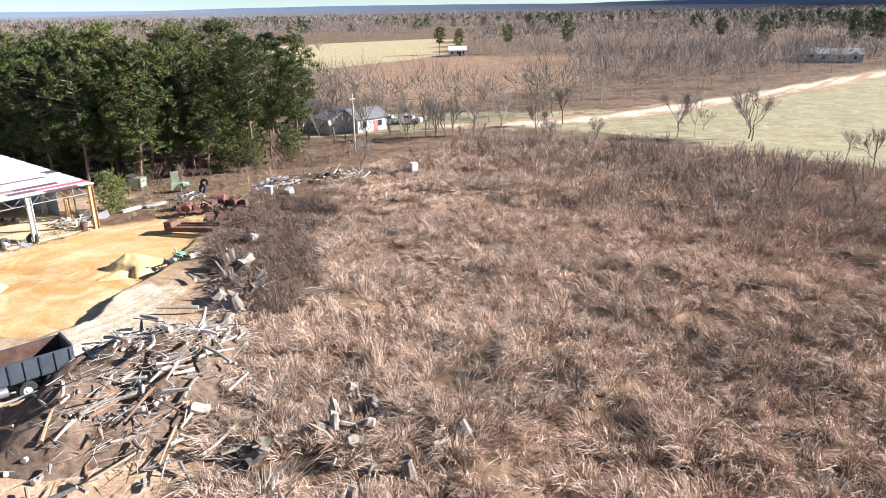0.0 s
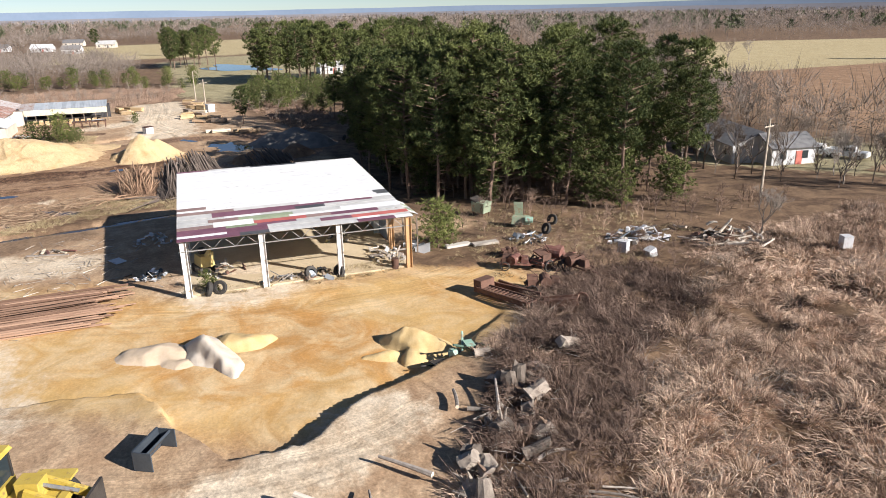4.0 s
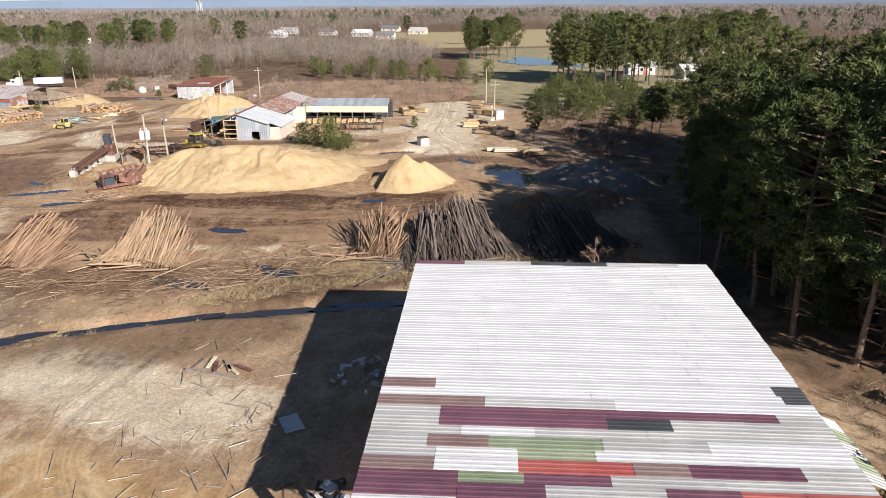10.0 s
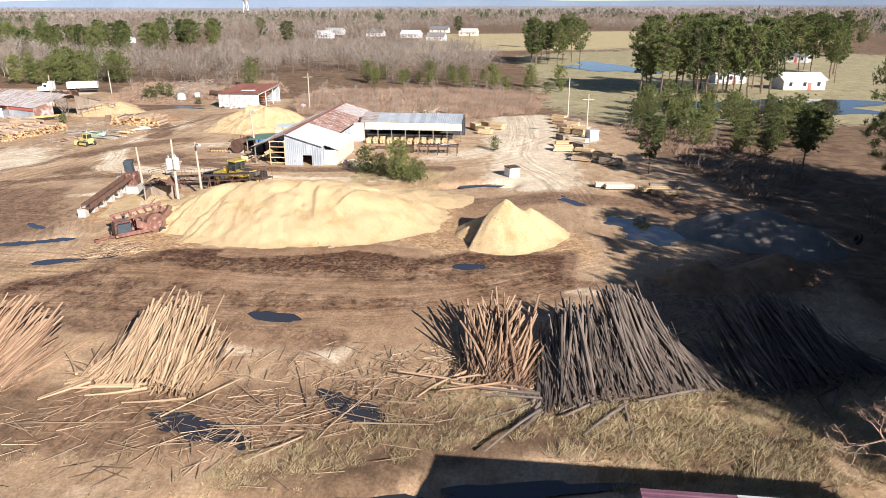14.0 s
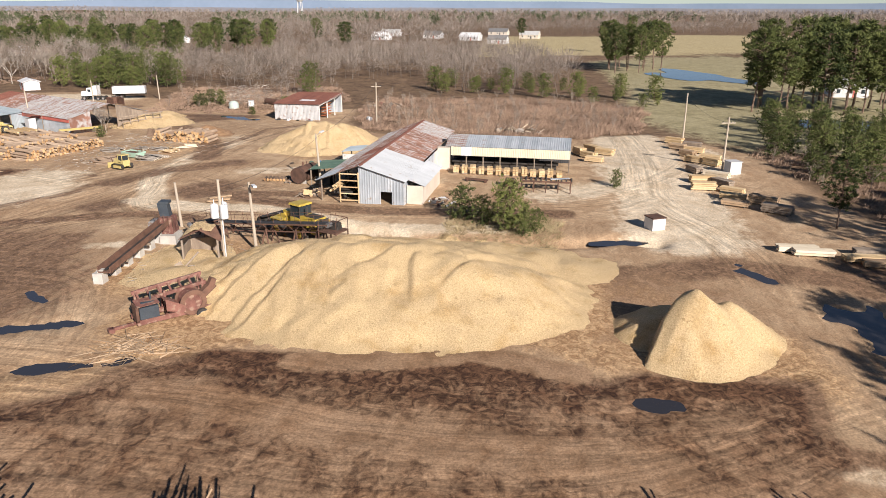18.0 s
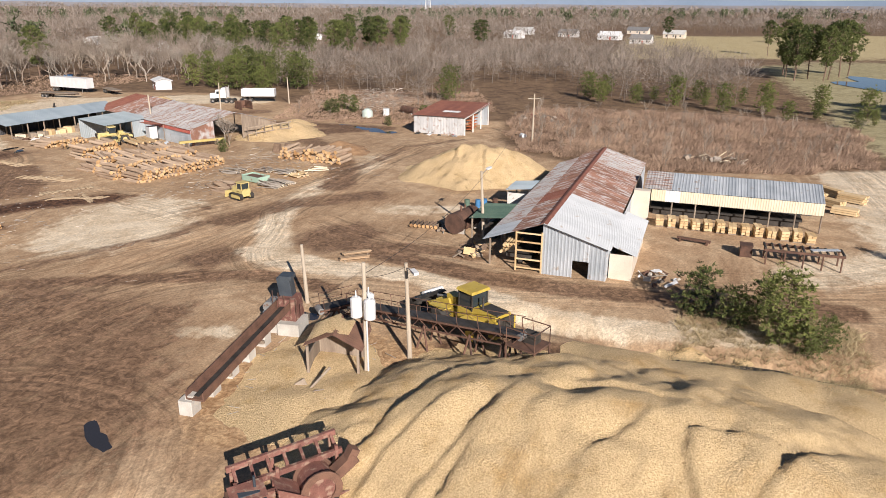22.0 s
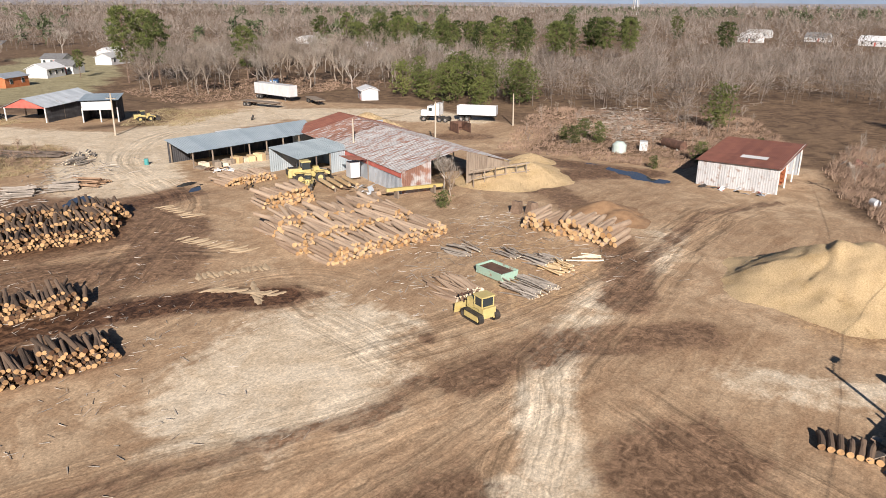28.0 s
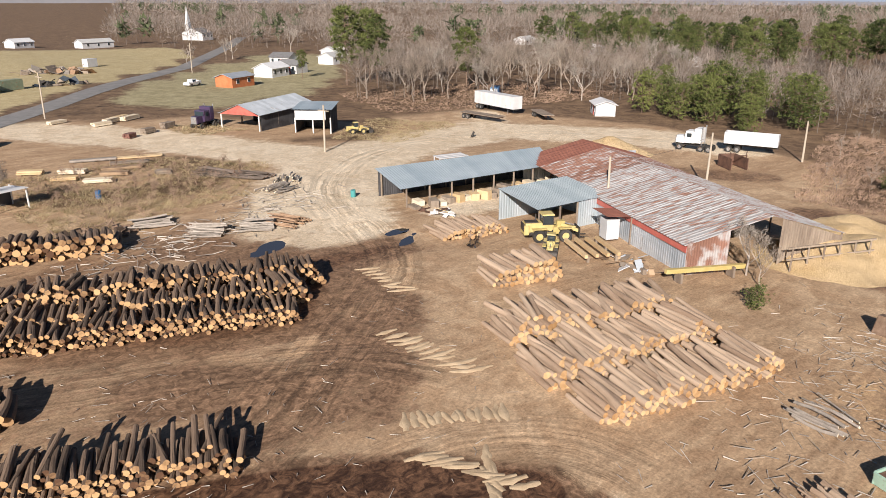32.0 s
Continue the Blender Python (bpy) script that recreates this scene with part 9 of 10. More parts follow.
# ---- poles and wires ----
def pole(x, y, h, label="weathered wooden utility pole", lean=0.0, arm=True, lamp_arm=None, name="utility_pole"):
    b = thing(name, label, "utility pole" if name == "utility_pole" else "lamp post", x, y, G(x, y) - 0.3, lean)
    b.matrix_basis = pose(x, y, G(x, y) - 0.3, lean, lean * 0.6, 20)
    part("shaft", Shape().tube((0, 0, 0), (0, 0, h + 0.3), 0.16, 0.11, 9), POLEWOOD, b)
    if arm:
        part("crossarm", Shape().box(0, 0, h - 0.5, 0.1, 2.0, 0.12), POLEWOOD, b)
        for sy in (-0.85, -0.4, 0.4, 0.85):
            part("insulator", Shape().tube((0, sy, h - 0.44), (0, sy, h - 0.25), 0.05, 0.03, 6), GLASS, b)
    if lamp_arm is not None:
        q = lamp_arm
        part("lamp_arm", Shape().tube((0, 0, h), (1.2 * math.cos(q), 1.2 * math.sin(q), h + 0.25), 0.04, n=6), STEEL, b)
        part("lamp_head", Shape().box(1.45 * math.cos(q), 1.45 * math.sin(q), h + 0.25, 0.75, 0.3, 0.16, math.degrees(q)), TRANSFORMER, b)
    return b


tp = pole(-144.6, -30.7, 7.2, "pale utility pole carrying three white transformers", 0.0, False)
for i in range(3):
    a = radians(120 * i + 40)
    can = part("transformer", Shape().tube((0.5 * math.cos(a), 0.5 * math.sin(a), 4.2), (0.5 * math.cos(a), 0.5 * math.sin(a), 5.3), 0.34, n=14).tube((0.5 * math.cos(a), 0.5 * math.sin(a), 5.3), (0.5 * math.cos(a), 0.5 * math.sin(a), 5.42), 0.34, 0.2, n=14), TRANSFORMER, tp)
    part("bushing", Shape().tube((0.5 * math.cos(a), 0.5 * math.sin(a), 5.4), (0.5 * math.cos(a), 0.5 * math.sin(a), 5.8), 0.06, 0.03, 6), TRANSFORMER, can)
part("conduit", Shape().tube((0.2, 0.1, 0), (0.2, 0.1, 4.3), 0.05, n=6), TRANSFORMER, tp)
pole(-147.4, -29.1, 6.4, "pale pole with a lamp arm beside the conveyor", 1.5, False, 0.4, "lamp_post")
pole(-172.3, -32.0, 6.4, "leaning pole with a lamp arm beside the sawmill", 3.0, False, 2.6, "lamp_post")
for x, y, h, c in ((-226.6, -40.3, 8.0, True), (-218.2, 16.9, 8.0, False), (-191.2, 18.7, 7.2, True), (-254.2, -104.5, 6.0, False), (-228.2, -103.8, 7.0, False), (-207.4, -102.2, 6.6, False), (-200.5, -148.8, 6.8, True), (-174.1, -206, 8.3, True), (-229.2, -283, 9.0, True), (-74, 73, 8.5, True), (-262, -330, 9.0, True)):
    pole(x, y, h, lean=random.uniform(-2, 2), arm=c)
pole(-152.6, -39.5, 4.6, "short leaning iron pole beside the debarker", 2.0, False)


def wire(a, b, sag=0.7):
    a, b = Vector(a), Vector(b)
    pts = [a.lerp(b, t / 10) - Vector((0, 0, sag * 4 * (t / 10) * (1 - t / 10))) for t in range(11)]
    way = (b - a).normalized()
    u = way.cross(Vector((0, 0, 1))).normalized()
    w = u.cross(way)
    vs = [p + 0.018 * (math.cos(2.0944 * k) * u + math.sin(2.0944 * k) * w) for p in pts for k in range(3)]
    s = Shape().add(vs, [(3 * i + k, 3 * i + (k + 1) % 3, 3 * i + 3 + (k + 1) % 3, 3 * i + 3 + k) for i in range(10) for k in range(3)])
    single("power_line", s, DARKIRON, "thin dark power line sagging between poles", "cable")


wire((-144.6, -30.7, 6.4), (-172.3, -32.0, 6.0))
wire((-147.4, -29.1, 6.2), (-144.6, -30.7, 6.2), 0.2)
wire((-226.6, -40.3, 6.4), (-172.3, -32.0, 6.0))
wire((-226.6, -40.3, 6.4), (-218.2, 16.9, 6.6))
wire((-191.2, 18.7, 6.4), (-218.2, 16.9, 6.6))
wire((-207.4, -102.2, 5.8), (-228.2, -103.8, 5.6))

# ---- by the sawmill ----
bo = thing("boiler_tank", "rust-brown steel tank lying beside the sawmill", "tank", -173.6, -34.4, 0, 168)
part("shell", Shape().tube((-2.0, 0, 1.1), (1.7, 0, 1.1), 1.0, n=20).tube((1.7, 0, 1.1), (1.95, 0, 1.1), 1.0, 0.6, n=20), RUSTIRON, bo)
part("saddle", Shape().box(-1.2, 0, 0.2, 0.3, 1.6, 0.8).box(1.0, 0, 0.2, 0.3, 1.6, 0.8), CONCRETE, bo)
part("pipe", Shape().tube((-0.6, 0, 2.0), (-0.6, 0, 2.6), 0.1, n=8).tube((0.5, 0.2, 2.0), (0.5, 0.2, 2.4), 0.08, n=8), RUSTIRON, bo)
lt = thing("green_canopy", "dark green metal canopy on posts beside the sawmill", "canopy", -173, -31.2, 0)
sheets(lt, (-2.8, -1.7, 2.3), (2.4, -1.7, 2.2), (2.2, 1.6, 2.5), (-2.6, 1.6, 2.6), 1.0, lambda s: ROOFGREEN)
for sx in (-2.5, 2.1):
    for sy in (-1.5, 1.4):
        part("post", Shape().box(sx, sy, 1.0, 0.14, 0.14, 2.6), OLDWOOD, lt)
part("machine", Shape().box(0, 0, 0.7, 2.4, 1.2, 1.2).tube((-1, 0, 1.2), (1, 0, 1.2), 0.4, n=10), DARKIRON, lt)
bc = thing("blue_canopy", "small pale blue metal canopy beside the sawmill", "canopy", -184, -31.2, 0)
sheets(bc, (-2.2, -1.4, 2.2), (2.0, -1.4, 2.2), (2.0, 1.4, 2.5), (-2.2, 1.4, 2.5), 1.0, lambda s: BLUE_SHEET)
for sx in (-2.0, 1.8):
    for sy in (-1.2, 1.2):
        part("post", Shape().box(sx, sy, 1.0, 0.12, 0.12, 2.6), OLDWOOD, bc)
part("panel", Shape().box(1.9, 0, 1.2, 0.06, 2.4, 1.4), WHITE_PAINT, bc)
for i, (x, y, m, lab) in enumerate(((-181.8, -35.6, BLUEPAINT, "bright blue plastic barrel"), (-182.3, -35.0, BLUEPAINT, "bright blue plastic barrel"), (-181.4, -36.7, ROOFGREEN, "dark green steel drum"), (-183.0, -34.0, RUSTIRON, "rusty steel drum"))):
    g0 = G(x, y)
    dr = thing("barrel", lab + " beside the sawmill", "barrel", x, y, g0, i * 40)
    part("body", Shape().tube((0, 0, 0), (0, 0, 0.88), 0.29, n=14), m, dr)
    part("hoop", Shape().ring((0, 0, 0.3), (0, 0, 1), 0.28, 0.31, 0.04, 14).ring((0, 0, 0.6), (0, 0, 1), 0.28, 0.31, 0.04, 14), m, dr)
for i in range(7):
    lg = thing("log", "short bark-covered log lying beside the tank", "log", -172.6 + 0.03 * i, -37.0 - 0.42 * i, G(-173, -37.5) + 0.2, 176 + 3 * i)
    lay(lg, LOG_DARK[i % 6], (0, 0, 0), 0, 0, 30 * i, 0.9, 0.62)
pl = thing("pipe_section", "pale curved pipe section lying on the track", "pipe", -157.6, -31.5, G(-157.6, -31.5) + 0.1, 60)
part("shell", Shape().tube((0, -0.9, 0.05), (0, 0.9, 0.05), 0.26, n=10), TRANSFORMER, pl)


def lumber(x, y, turn, L, w, h, m=FRESHWOOD, label="banded stack of fresh sawn lumber", group="lumber stacks in the yard", z=None):
    b = thing("lumber_stack", label, "lumber stack", x, y, G(x, y) if z is None else z, turn, group)
    rng = random.Random(int(x * 13 + y * 7))
    n = max(2, int(h / 0.22))
    for i in range(n):
        k = 3 if w > 0.9 else 2
        for j in range(k):
            part("board", Shape().box(rng.uniform(-0.1, 0.1), (j - (k - 1) / 2) * w / k, 0.14 + i * h / n + h / n / 2, L * rng.uniform(0.93, 1.0), w / k * 0.96, h / n * 0.86, rng.uniform(-0.8, 0.8)), m, b)
    for sx in (-0.35, 0.35):
        part("bearer", Shape().box(L * sx, 0, 0.06, 0.1, w, 0.16), OLDWOOD, b)
    return b


rl = random.Random(5)
for i in range(13):
    lumber(-182.0 + 0.05 * i, -16.6 + 1.13 * i, 4 + rl.uniform(-4, 4), 1.5, 0.75, 0.75 + 0.1 * (i % 3), FRESHWOOD, "short stack of sawn lumber under the shed eave", "lumber along the shed")
for x, y, t, L, h in ((-214, 15, 60, 3, 0.9), (-211, 17.5, 70, 3, 0.7), (-208, 14.8, 60, 2.6, 0.8), (-205, 17, 65, 3, 0.8), (-201, 15.4, 50, 2.4, 0.9), (-199, 18.4, 60, 3.0, 0.7), (-196, 15.6, 55, 2.6, 0.8), (-194, 17.8, 45, 2.6, 1.0), (-188.6, 14.6, 30, 2.4, 0.8), (-186, 17.2, 60, 3.0, 0.7), (-183, 14.8, 100, 3.2, 0.8), (-181.5, 17, 40, 3, 0.8), (-179, 14.4, 95, 3, 0.9), (-178, 17.6, 60, 2.8, 0.6), (-175, 17.0, 75, 3, 0.6), (-173, 20, 60, 3.2, 1.0), (-172, 16.8, 70, 3.0, 0.5), (-169.5, 20.6, 60, 3.2, 0.9), (-203, 1.4, 40, 3, 0.8), (-200, 3.2, 60, 3, 0.9), (-197, 0.8, 50, 2.6, 0.8), (-193.5, 1.6, 70, 2.6, 0.7), (-199, -0.6, 30, 2.4, 1.1)):
    lumber(x, y, t, L, 1.1, h, rl.choice((FRESHWOOD, FRESHWOOD, PALEWOOD, OLDWOOD, TANSLAB)))
for x, y, t, m in ((-156.4, 19.2, 95, PALEWOOD), (-155.4, 20.2, 92, PALEWOOD), (-154.6, 24.2, 95, FRESHWOOD), (-153.4, 25.4, 92, TANSLAB), (-156.5, 25.6, 92, OLDWOOD)):
    lumber(x, y, t, 3.6, 1.0, 0.5, m, "low stack of pale lumber at the edge of shade")
rack = thing("roller_rack", "long dark steel roller rack before the lumber shed", "rack", -174.6, -4.4, 0, 92)
part("beam", Shape().box(0, -0.8, 1.3, 6.2, 0.15, 0.2).box(0, 0.8, 1.3, 6.2, 0.15, 0.2), RUSTIRON, rack)
for i in range(11):
    part("roller", Shape().tube((-3 + 0.6 * i, -0.8, 1.42), (-3 + 0.6 * i, 0.8, 1.42), 0.1, n=8), DARKIRON, rack)
for i in range(5):
    for sy in (-0.8, 0.8):
        part("leg", Shape().box(-2.9 + 1.45 * i, sy, 0.6, 0.12, 0.12, 1.3), RUSTIRON, rack)
part("plate", Shape().box(1.6, -0.2, 1.6, 2.4, 0.5, 0.05, 20), GALV, rack)
single("steel_bin", Shape().box(0, 0, 0.5, 1.1, 1.0, 1.0).box(0, 0, 1.02, 1.2, 1.1, 0.06), RUSTIRON, "small rusty steel bin on bare ground", "bin", pose(-175.4, -8.8, G(-175.4, -8.8)))
single("low_rack", Shape().box(0, 0, 0.35, 3.0, 0.3, 0.2).box(-1.2, 0, 0.15, 0.2, 0.5, 0.4).box(1.2, 0, 0.15, 0.2, 0.5, 0.4), RUSTIRON, "low rusty steel rack on the ground", "rack", pose(-177.4, -13.2, 0, 0, 0, 80))
bx = thing("pump_box", "small white metal box with a rusty lid", "box", -161.3, 7.1, G(-161.3, 7.1), 30)
part("body", Shape().box(0, 0, 0.6, 1.5, 1.5, 1.2), SIDING, bx)
part("lid", Shape().box(0, 0, 1.25, 1.6, 1.6, 0.1), RUSTIRON, bx)
single("white_box", Shape().box(0, 0, 0.8, 1.6, 1.6, 1.6).box(0, 0, 1.65, 1.75, 1.75, 0.1), SIDING, "white shed-like box beside a pole", "box", pose(-189.2, 19.6, G(-189.2, 19.6), 0, 0, 20))

# ---- slabs round the dozer ----
SLABSETS = "grey slab heaps round the dozer"
for lab, x, y, t, n, L, m, k in (("flat heap of peeled grey-brown poles", -179.0, -66.2, 255, 26, 3.8, PINELOG, 1.6), ("flat heap of grey waste slabs", -182.5, -61.6, 262, 34, 3.4, GREYWOOD, 1.0), ("small heap of grey waste slabs", -188.2, -63.6, 262, 20, 2.6, GREYWOOD, 1.0), ("small heap of fresh slabs", -187.4, -61.8, 258, 16, 2.6, FRESHWOOD, 1.0), ("scattered pale slabs on sand", -186.4, -70.6, 265, 12, 2.8, GREYWOOD, 0.9), ("few pale slabs on sand", -190.6, -60.6, 300, 6, 2.4, PALEWOOD, 1.0), ("thin scattered slabs on sand", -187.8, -66.6, 245, 12, 2.6, GREYWOOD, 0.8)):
    rr = random.Random(int(-x * 10))
    b = thing("slab_heap", lab, "slab heap", x, y, 0, t, SLABSETS)
    me = [log_mesh(300 + int(-x) + q, L, 0.1 * k, m, PALEWOOD, 7, 0.8, 0.6) for q in range(3)]
    for i in range(n):
        yy = rr.uniform(-1.6, 1.6) * (n / 26) ** 0.5
        lay(b, rr.choice(me), (rr.uniform(-L / 2 - 0.4, -L / 2 + 0.4), yy, G(x, y) + 0.08 + rr.random() * 0.35 * (1 - abs(yy) / 2.2)), rr.gauss(0, 7), rr.gauss(0, 3), rr.uniform(0, 360), rr.uniform(0.7, 1.3), rr.uniform(0.7, 1.1), "slab")
gt = thing("steel_tray", "mint-green steel tray with a rust-brown inside", "tray", -183.2, -64.9, G(-183, -65), 255)
part("shell", Shape().box(0, -0.85, 0.45, 3.0, 0.08, 0.7, lean=12).box(0, 0.85, 0.45, 3.0, 0.08, 0.7, lean=-12).box(-1.5, 0, 0.45, 0.08, 1.7, 0.7).box(1.5, 0, 0.45, 0.08, 1.7, 0.7).box(0, 0, 0.15, 3.0, 1.6, 0.1), GREENPAINT, gt)
part("lining", Shape().box(0, 0, 0.62, 2.85, 1.5, 0.06), RUSTIRON, gt)
for x, y in ((-201.3, -71.6), (-200.6, -73.0)):
    s = Shape().box(0, 0, 0.6, 1.1, 1.0, 1.3, 15, 8, taper=0.75)
    single("boulder", s, STUMPDIRT, "upright bark-covered log butt on sand", "log butt", pose(x, y, G(x, y), 0, 0, x * 40))
for x, y, t in ((-162, -40.4, 130), (-163.2, -40.8, 134)):
    lumber(x, y, t, 2.6, 0.5, 0.22, TANSLAB, "few loose boards dropped on the track", "loose boards")

# ---- scrap and clutter ----
WHITEPLASTIC = mat("white_plastic", (0.55, 0.56, 0.58), (0.74, 0.75, 0.77), 2.0, 0.6, 0, 0.05, spread=0.3)
RUBBLE = mat("pale_rubble", (0.34, 0.30, 0.25), (0.56, 0.52, 0.46), 2.0, 0.95, 0, 0.2, spread=0.4)
OLIVE = mat("olive_green_paint", (0.20, 0.25, 0.17), (0.33, 0.38, 0.27), 1.5, 0.6, 0, 0.05, rust=(0.28, 0.17, 0.1), rust_amount=0.3)


def junk(label, cx, cy, rx, ry, n, mats_, seed, size=0.5, height=0.7):
    """A heap of odd sheets, blocks and bars, each a piece of its own."""
    rng = random.Random(seed)
    b = thing("scrap_heap", label, "scrap heap", cx, cy, 0)
    for i in range(n):
        a, q = rng.uniform(0, 6.283), rng.random() ** 0.6
        x, y = rx * q * math.cos(a), ry * q * math.sin(a)
        z = G(cx + x, cy + y) + 0.1 + rng.random() * height * (1 - q * 0.8)
        kind = rng.random()
        s = Shape()
        if kind < 0.35:
            s.box(0, 0, 0, size * rng.uniform(0.5, 2.2), size * rng.uniform(0.4, 1.2), 0.04)
        elif kind < 0.7:
            s.box(0, 0, 0, size * rng.uniform(0.3, 1.0), size * rng.uniform(0.3, 0.8), size * rng.uniform(0.2, 0.6), taper=rng.uniform(0.6, 1.0))
        else:
            s.tube((-size * rng.uniform(0.6, 2.0), 0, 0), (size * rng.uniform(0.4, 1.5), 0.05, 0.02), rng.uniform(0.03, 0.09), n=6)
        ob = part("scrap", s, rng.choice(mats_), b)
        ob.matrix_basis = pose(x, y, z, rng.gauss(0, 22), rng.gauss(0, 22), rng.uniform(0, 360))
    return b


def tyre(x, y, label="worn black tyre leaning among scrap", lean=70, turn=0):
    ob = single("tyre", Shape().ring((0, 0, 0), (0, 0, 1), 0.3, 0.55, 0.3, 18), RUBBER, label, "tyre", pose(x, y, G(x, y) + 0.45, lean, 0, turn), "old tyres")
    return ob


junk("pale rubble and boards spilled along the shed edge", -70.5, 29.6, 2.6, 1.6, 37, [RUBBLE, GREYWOOD, WHITEPLASTIC, RUBBLE, OLDWOOD], 1)
junk("pale rubble heap inside the open shed", -72.5, 16.2, 2.0, 1.8, 30, [RUBBLE, RUBBLE, CONCRETE, RUSTIRON], 2)
junk("scrap iron and tyres by a shed post", -67.8, 23.8, 1.4, 2.0, 20, [DARKIRON, RUSTIRON, OLDWOOD, GALV], 3)
junk("old boards and bars along the shed front", -67.6, 19.8, 0.7, 2.4, 17, [OLDWOOD, GREYWOOD, STEEL], 4, 0.7, 0.25)
junk("white sheets and boxes at the back of the shed", -84, 20, 1.6, 4.0, 17, [WHITEPLASTIC, BLOCKWALL, GALV], 5, 1.0, 0.8)
junk("tangled scrap near the shed's far side", -77.5, 26.8, 1.2, 1.2, 14, [DARKIRON, RUBBLE, DULLYELLOW], 6, 0.5)
junk("white and grey scrap heap outside the shed", -73.2, 10.4, 1.4, 1.8, 23, [WHITEPLASTIC, GALV, DARKIRON, BLUEBLACK], 7, 0.5)
junk("blue-white rubble heap in the shed's shadow", -85, 10.3, 2.4, 1.7, 34, [WHITEPLASTIC, RUBBLE, GALV], 8, 0.4, 0.9)
junk("pale metal sheets stacked beside the shed", -71.5, 32.6, 1.8, 0.9, 9, [WHITE_SHEET, GALV], 9, 1.2, 0.4)
junk("tangled silver scrap metal below the pines", -69.5, 42.6, 1.7, 1.5, 31, [GALV, STEEL, BLUEBLACK, WHITEPLASTIC], 10, 0.4, 0.8)
junk("white plastic and torn sheets dumped by the brush", -66.2, 52.0, 2.0, 3.6, 56, [WHITEPLASTIC, WHITEPLASTIC, RUBBLE, BLUEBLACK], 11, 0.6, 0.9)
junk("dark timber and sheets dumped by the brush", -62.6, 57.5, 1.6, 2.4, 34, [OLDWOOD, GREYWOOD, DARKIRON, RUSTIRON], 12, 0.8, 0.9)
junk("dark green broken machine parts at the sand edge", -49.2, 28.2, 1.0, 1.9, 17, [ROOFGREEN, DARKIRON, GREENPAINT], 13, 0.7, 0.5)
junk("scrap behind the white storage shed", -252, -44, 3.0, 5, 27, [RUSTIRON, REDIRON, DARKIRON, GREYWOOD], 14, 1.0, 1.4)
junk("weathered slab heap behind the mill", -220.6, -12, 2.0, 5, 24, [GREYWOOD, PALEWOOD, OLDWOOD], 15, 1.4, 0.8)
junk("scrap and drums before the long shed", -194.0, -113.4, 1.4, 2.4, 17, [WHITEPLASTIC, RUSTIRON, TRANSFORMER, FRESHWOOD], 16, 0.7, 0.6)
junk("odd boards and pipes beside the beige wall", -166.6, -15.6, 1.6, 1.6, 20, [RUBBLE, OLDWOOD, WHITEPLASTIC, RUSTIRON], 17, 0.5, 0.7)
junk("rotten boards and bark under the lean-to", -168, -31.6, 2.6, 1.2, 29, [OLDWOOD, FRESHWOOD, STUMPDIRT, DARKIRON], 18, 0.6, 0.5)
junk("bark and slabs around the rusty tank", -174, -36, 2.2, 1.8, 27, [OLDWOOD, GREYWOOD, STUMPDIRT], 19, 0.6, 0.5)
junk("broken pallets and boards in chips", -141.4, -32.2, 0.9, 1.3, 8, [OLDWOOD, GREYWOOD], 20, 0.9, 0.2)
junk("pipes and timber at the planer deck", -197.6, -91.5, 2.0, 2.6, 27, [GALV, OLDWOOD, TRANSFORMER, TANSLAB], 21, 0.9, 0.5)
for x, y, t in ((-66.8, 14.9, 10), (-66.9, 15.7, 60), (-67.4, 22.6, 120), (-67.0, 24.8, 30), (-61.2, 41.8, 80), (-71, 45.2, 10), (-74, 47.4, 30), (-137, 40, 0), (-228.4, -148, 40)):
    tyre(x, y, turn=t)
ex = thing("old_excavator", "derelict yellow machine parked inside the open shed", "machine", -72.2, 14.8, G(-72, 15) + 0.2, 20)
part("body", Shape().box(0, 0, 1.0, 1.5, 1.2, 0.9, taper=0.85), DULLYELLOW, ex)
part("boom", Shape().box(0.9, 0, 1.7, 1.7, 0.2, 0.3, tip=-35).box(1.7, 0, 1.5, 0.2, 0.2, 1.4, tip=20), DULLYELLOW, ex)
part("seat", Shape().box(-0.3, 0, 1.65, 0.5, 0.5, 0.5), DARKIRON, ex)
part("track", Shape().box(0, -0.6, 0.3, 1.8, 0.3, 0.6).box(0, 0.6, 0.3, 1.8, 0.3, 0.6), DARKIRON, ex)
dm = thing("steel_drum", "rusty open steel drum by a shed post", "drum", -67.0, 29.4, G(-67, 29.4), 0)
part("body", Shape().tube((0, 0, 0), (0, 0, 0.85), 0.3, n=14), RUSTIRON, dm)
single("roof_panel", Shape().ribbed((-0.8, -0.5, 0.06), (0.8, -0.5, 0.06), (0.8, 0.5, 0.09), (-0.8, 0.5, 0.09), 0.25), WHITE_SHEET, "loose white roof panel on the ground", "panel", pose(-79.2, 7.6, G(-79.2, 7.6) + 0.05, 0, 0, 30))
fr = thing("board_frame", "rotting board frame lying on sand", "board frame", -85.6, 1.4, G(-85.6, 1.4), 75)
for i in range(6):
    part("board", Shape().box(-1.5 + 0.6 * i, 0.4 * (i % 2), 0.12, 0.22, 1.4, 0.08, 15 * i), (OLDWOOD, PALEWOOD, REDIRON)[i % 3], fr)
part("long_board", Shape().box(0, -0.8, 0.1, 3.8, 0.25, 0.1), GREYWOOD, fr)
for i, (x, y, t) in enumerate(((-70.6, 36.2, 95), (-70.0, 38.6, 92))):
    single("concrete_plank", Shape().box(0, 0, 0.15, 2.4, 0.7, 0.2), RUBBLE, "pale concrete plank lying in weeds", "plank", pose(x, y, G(x, y), 0, 0, t))


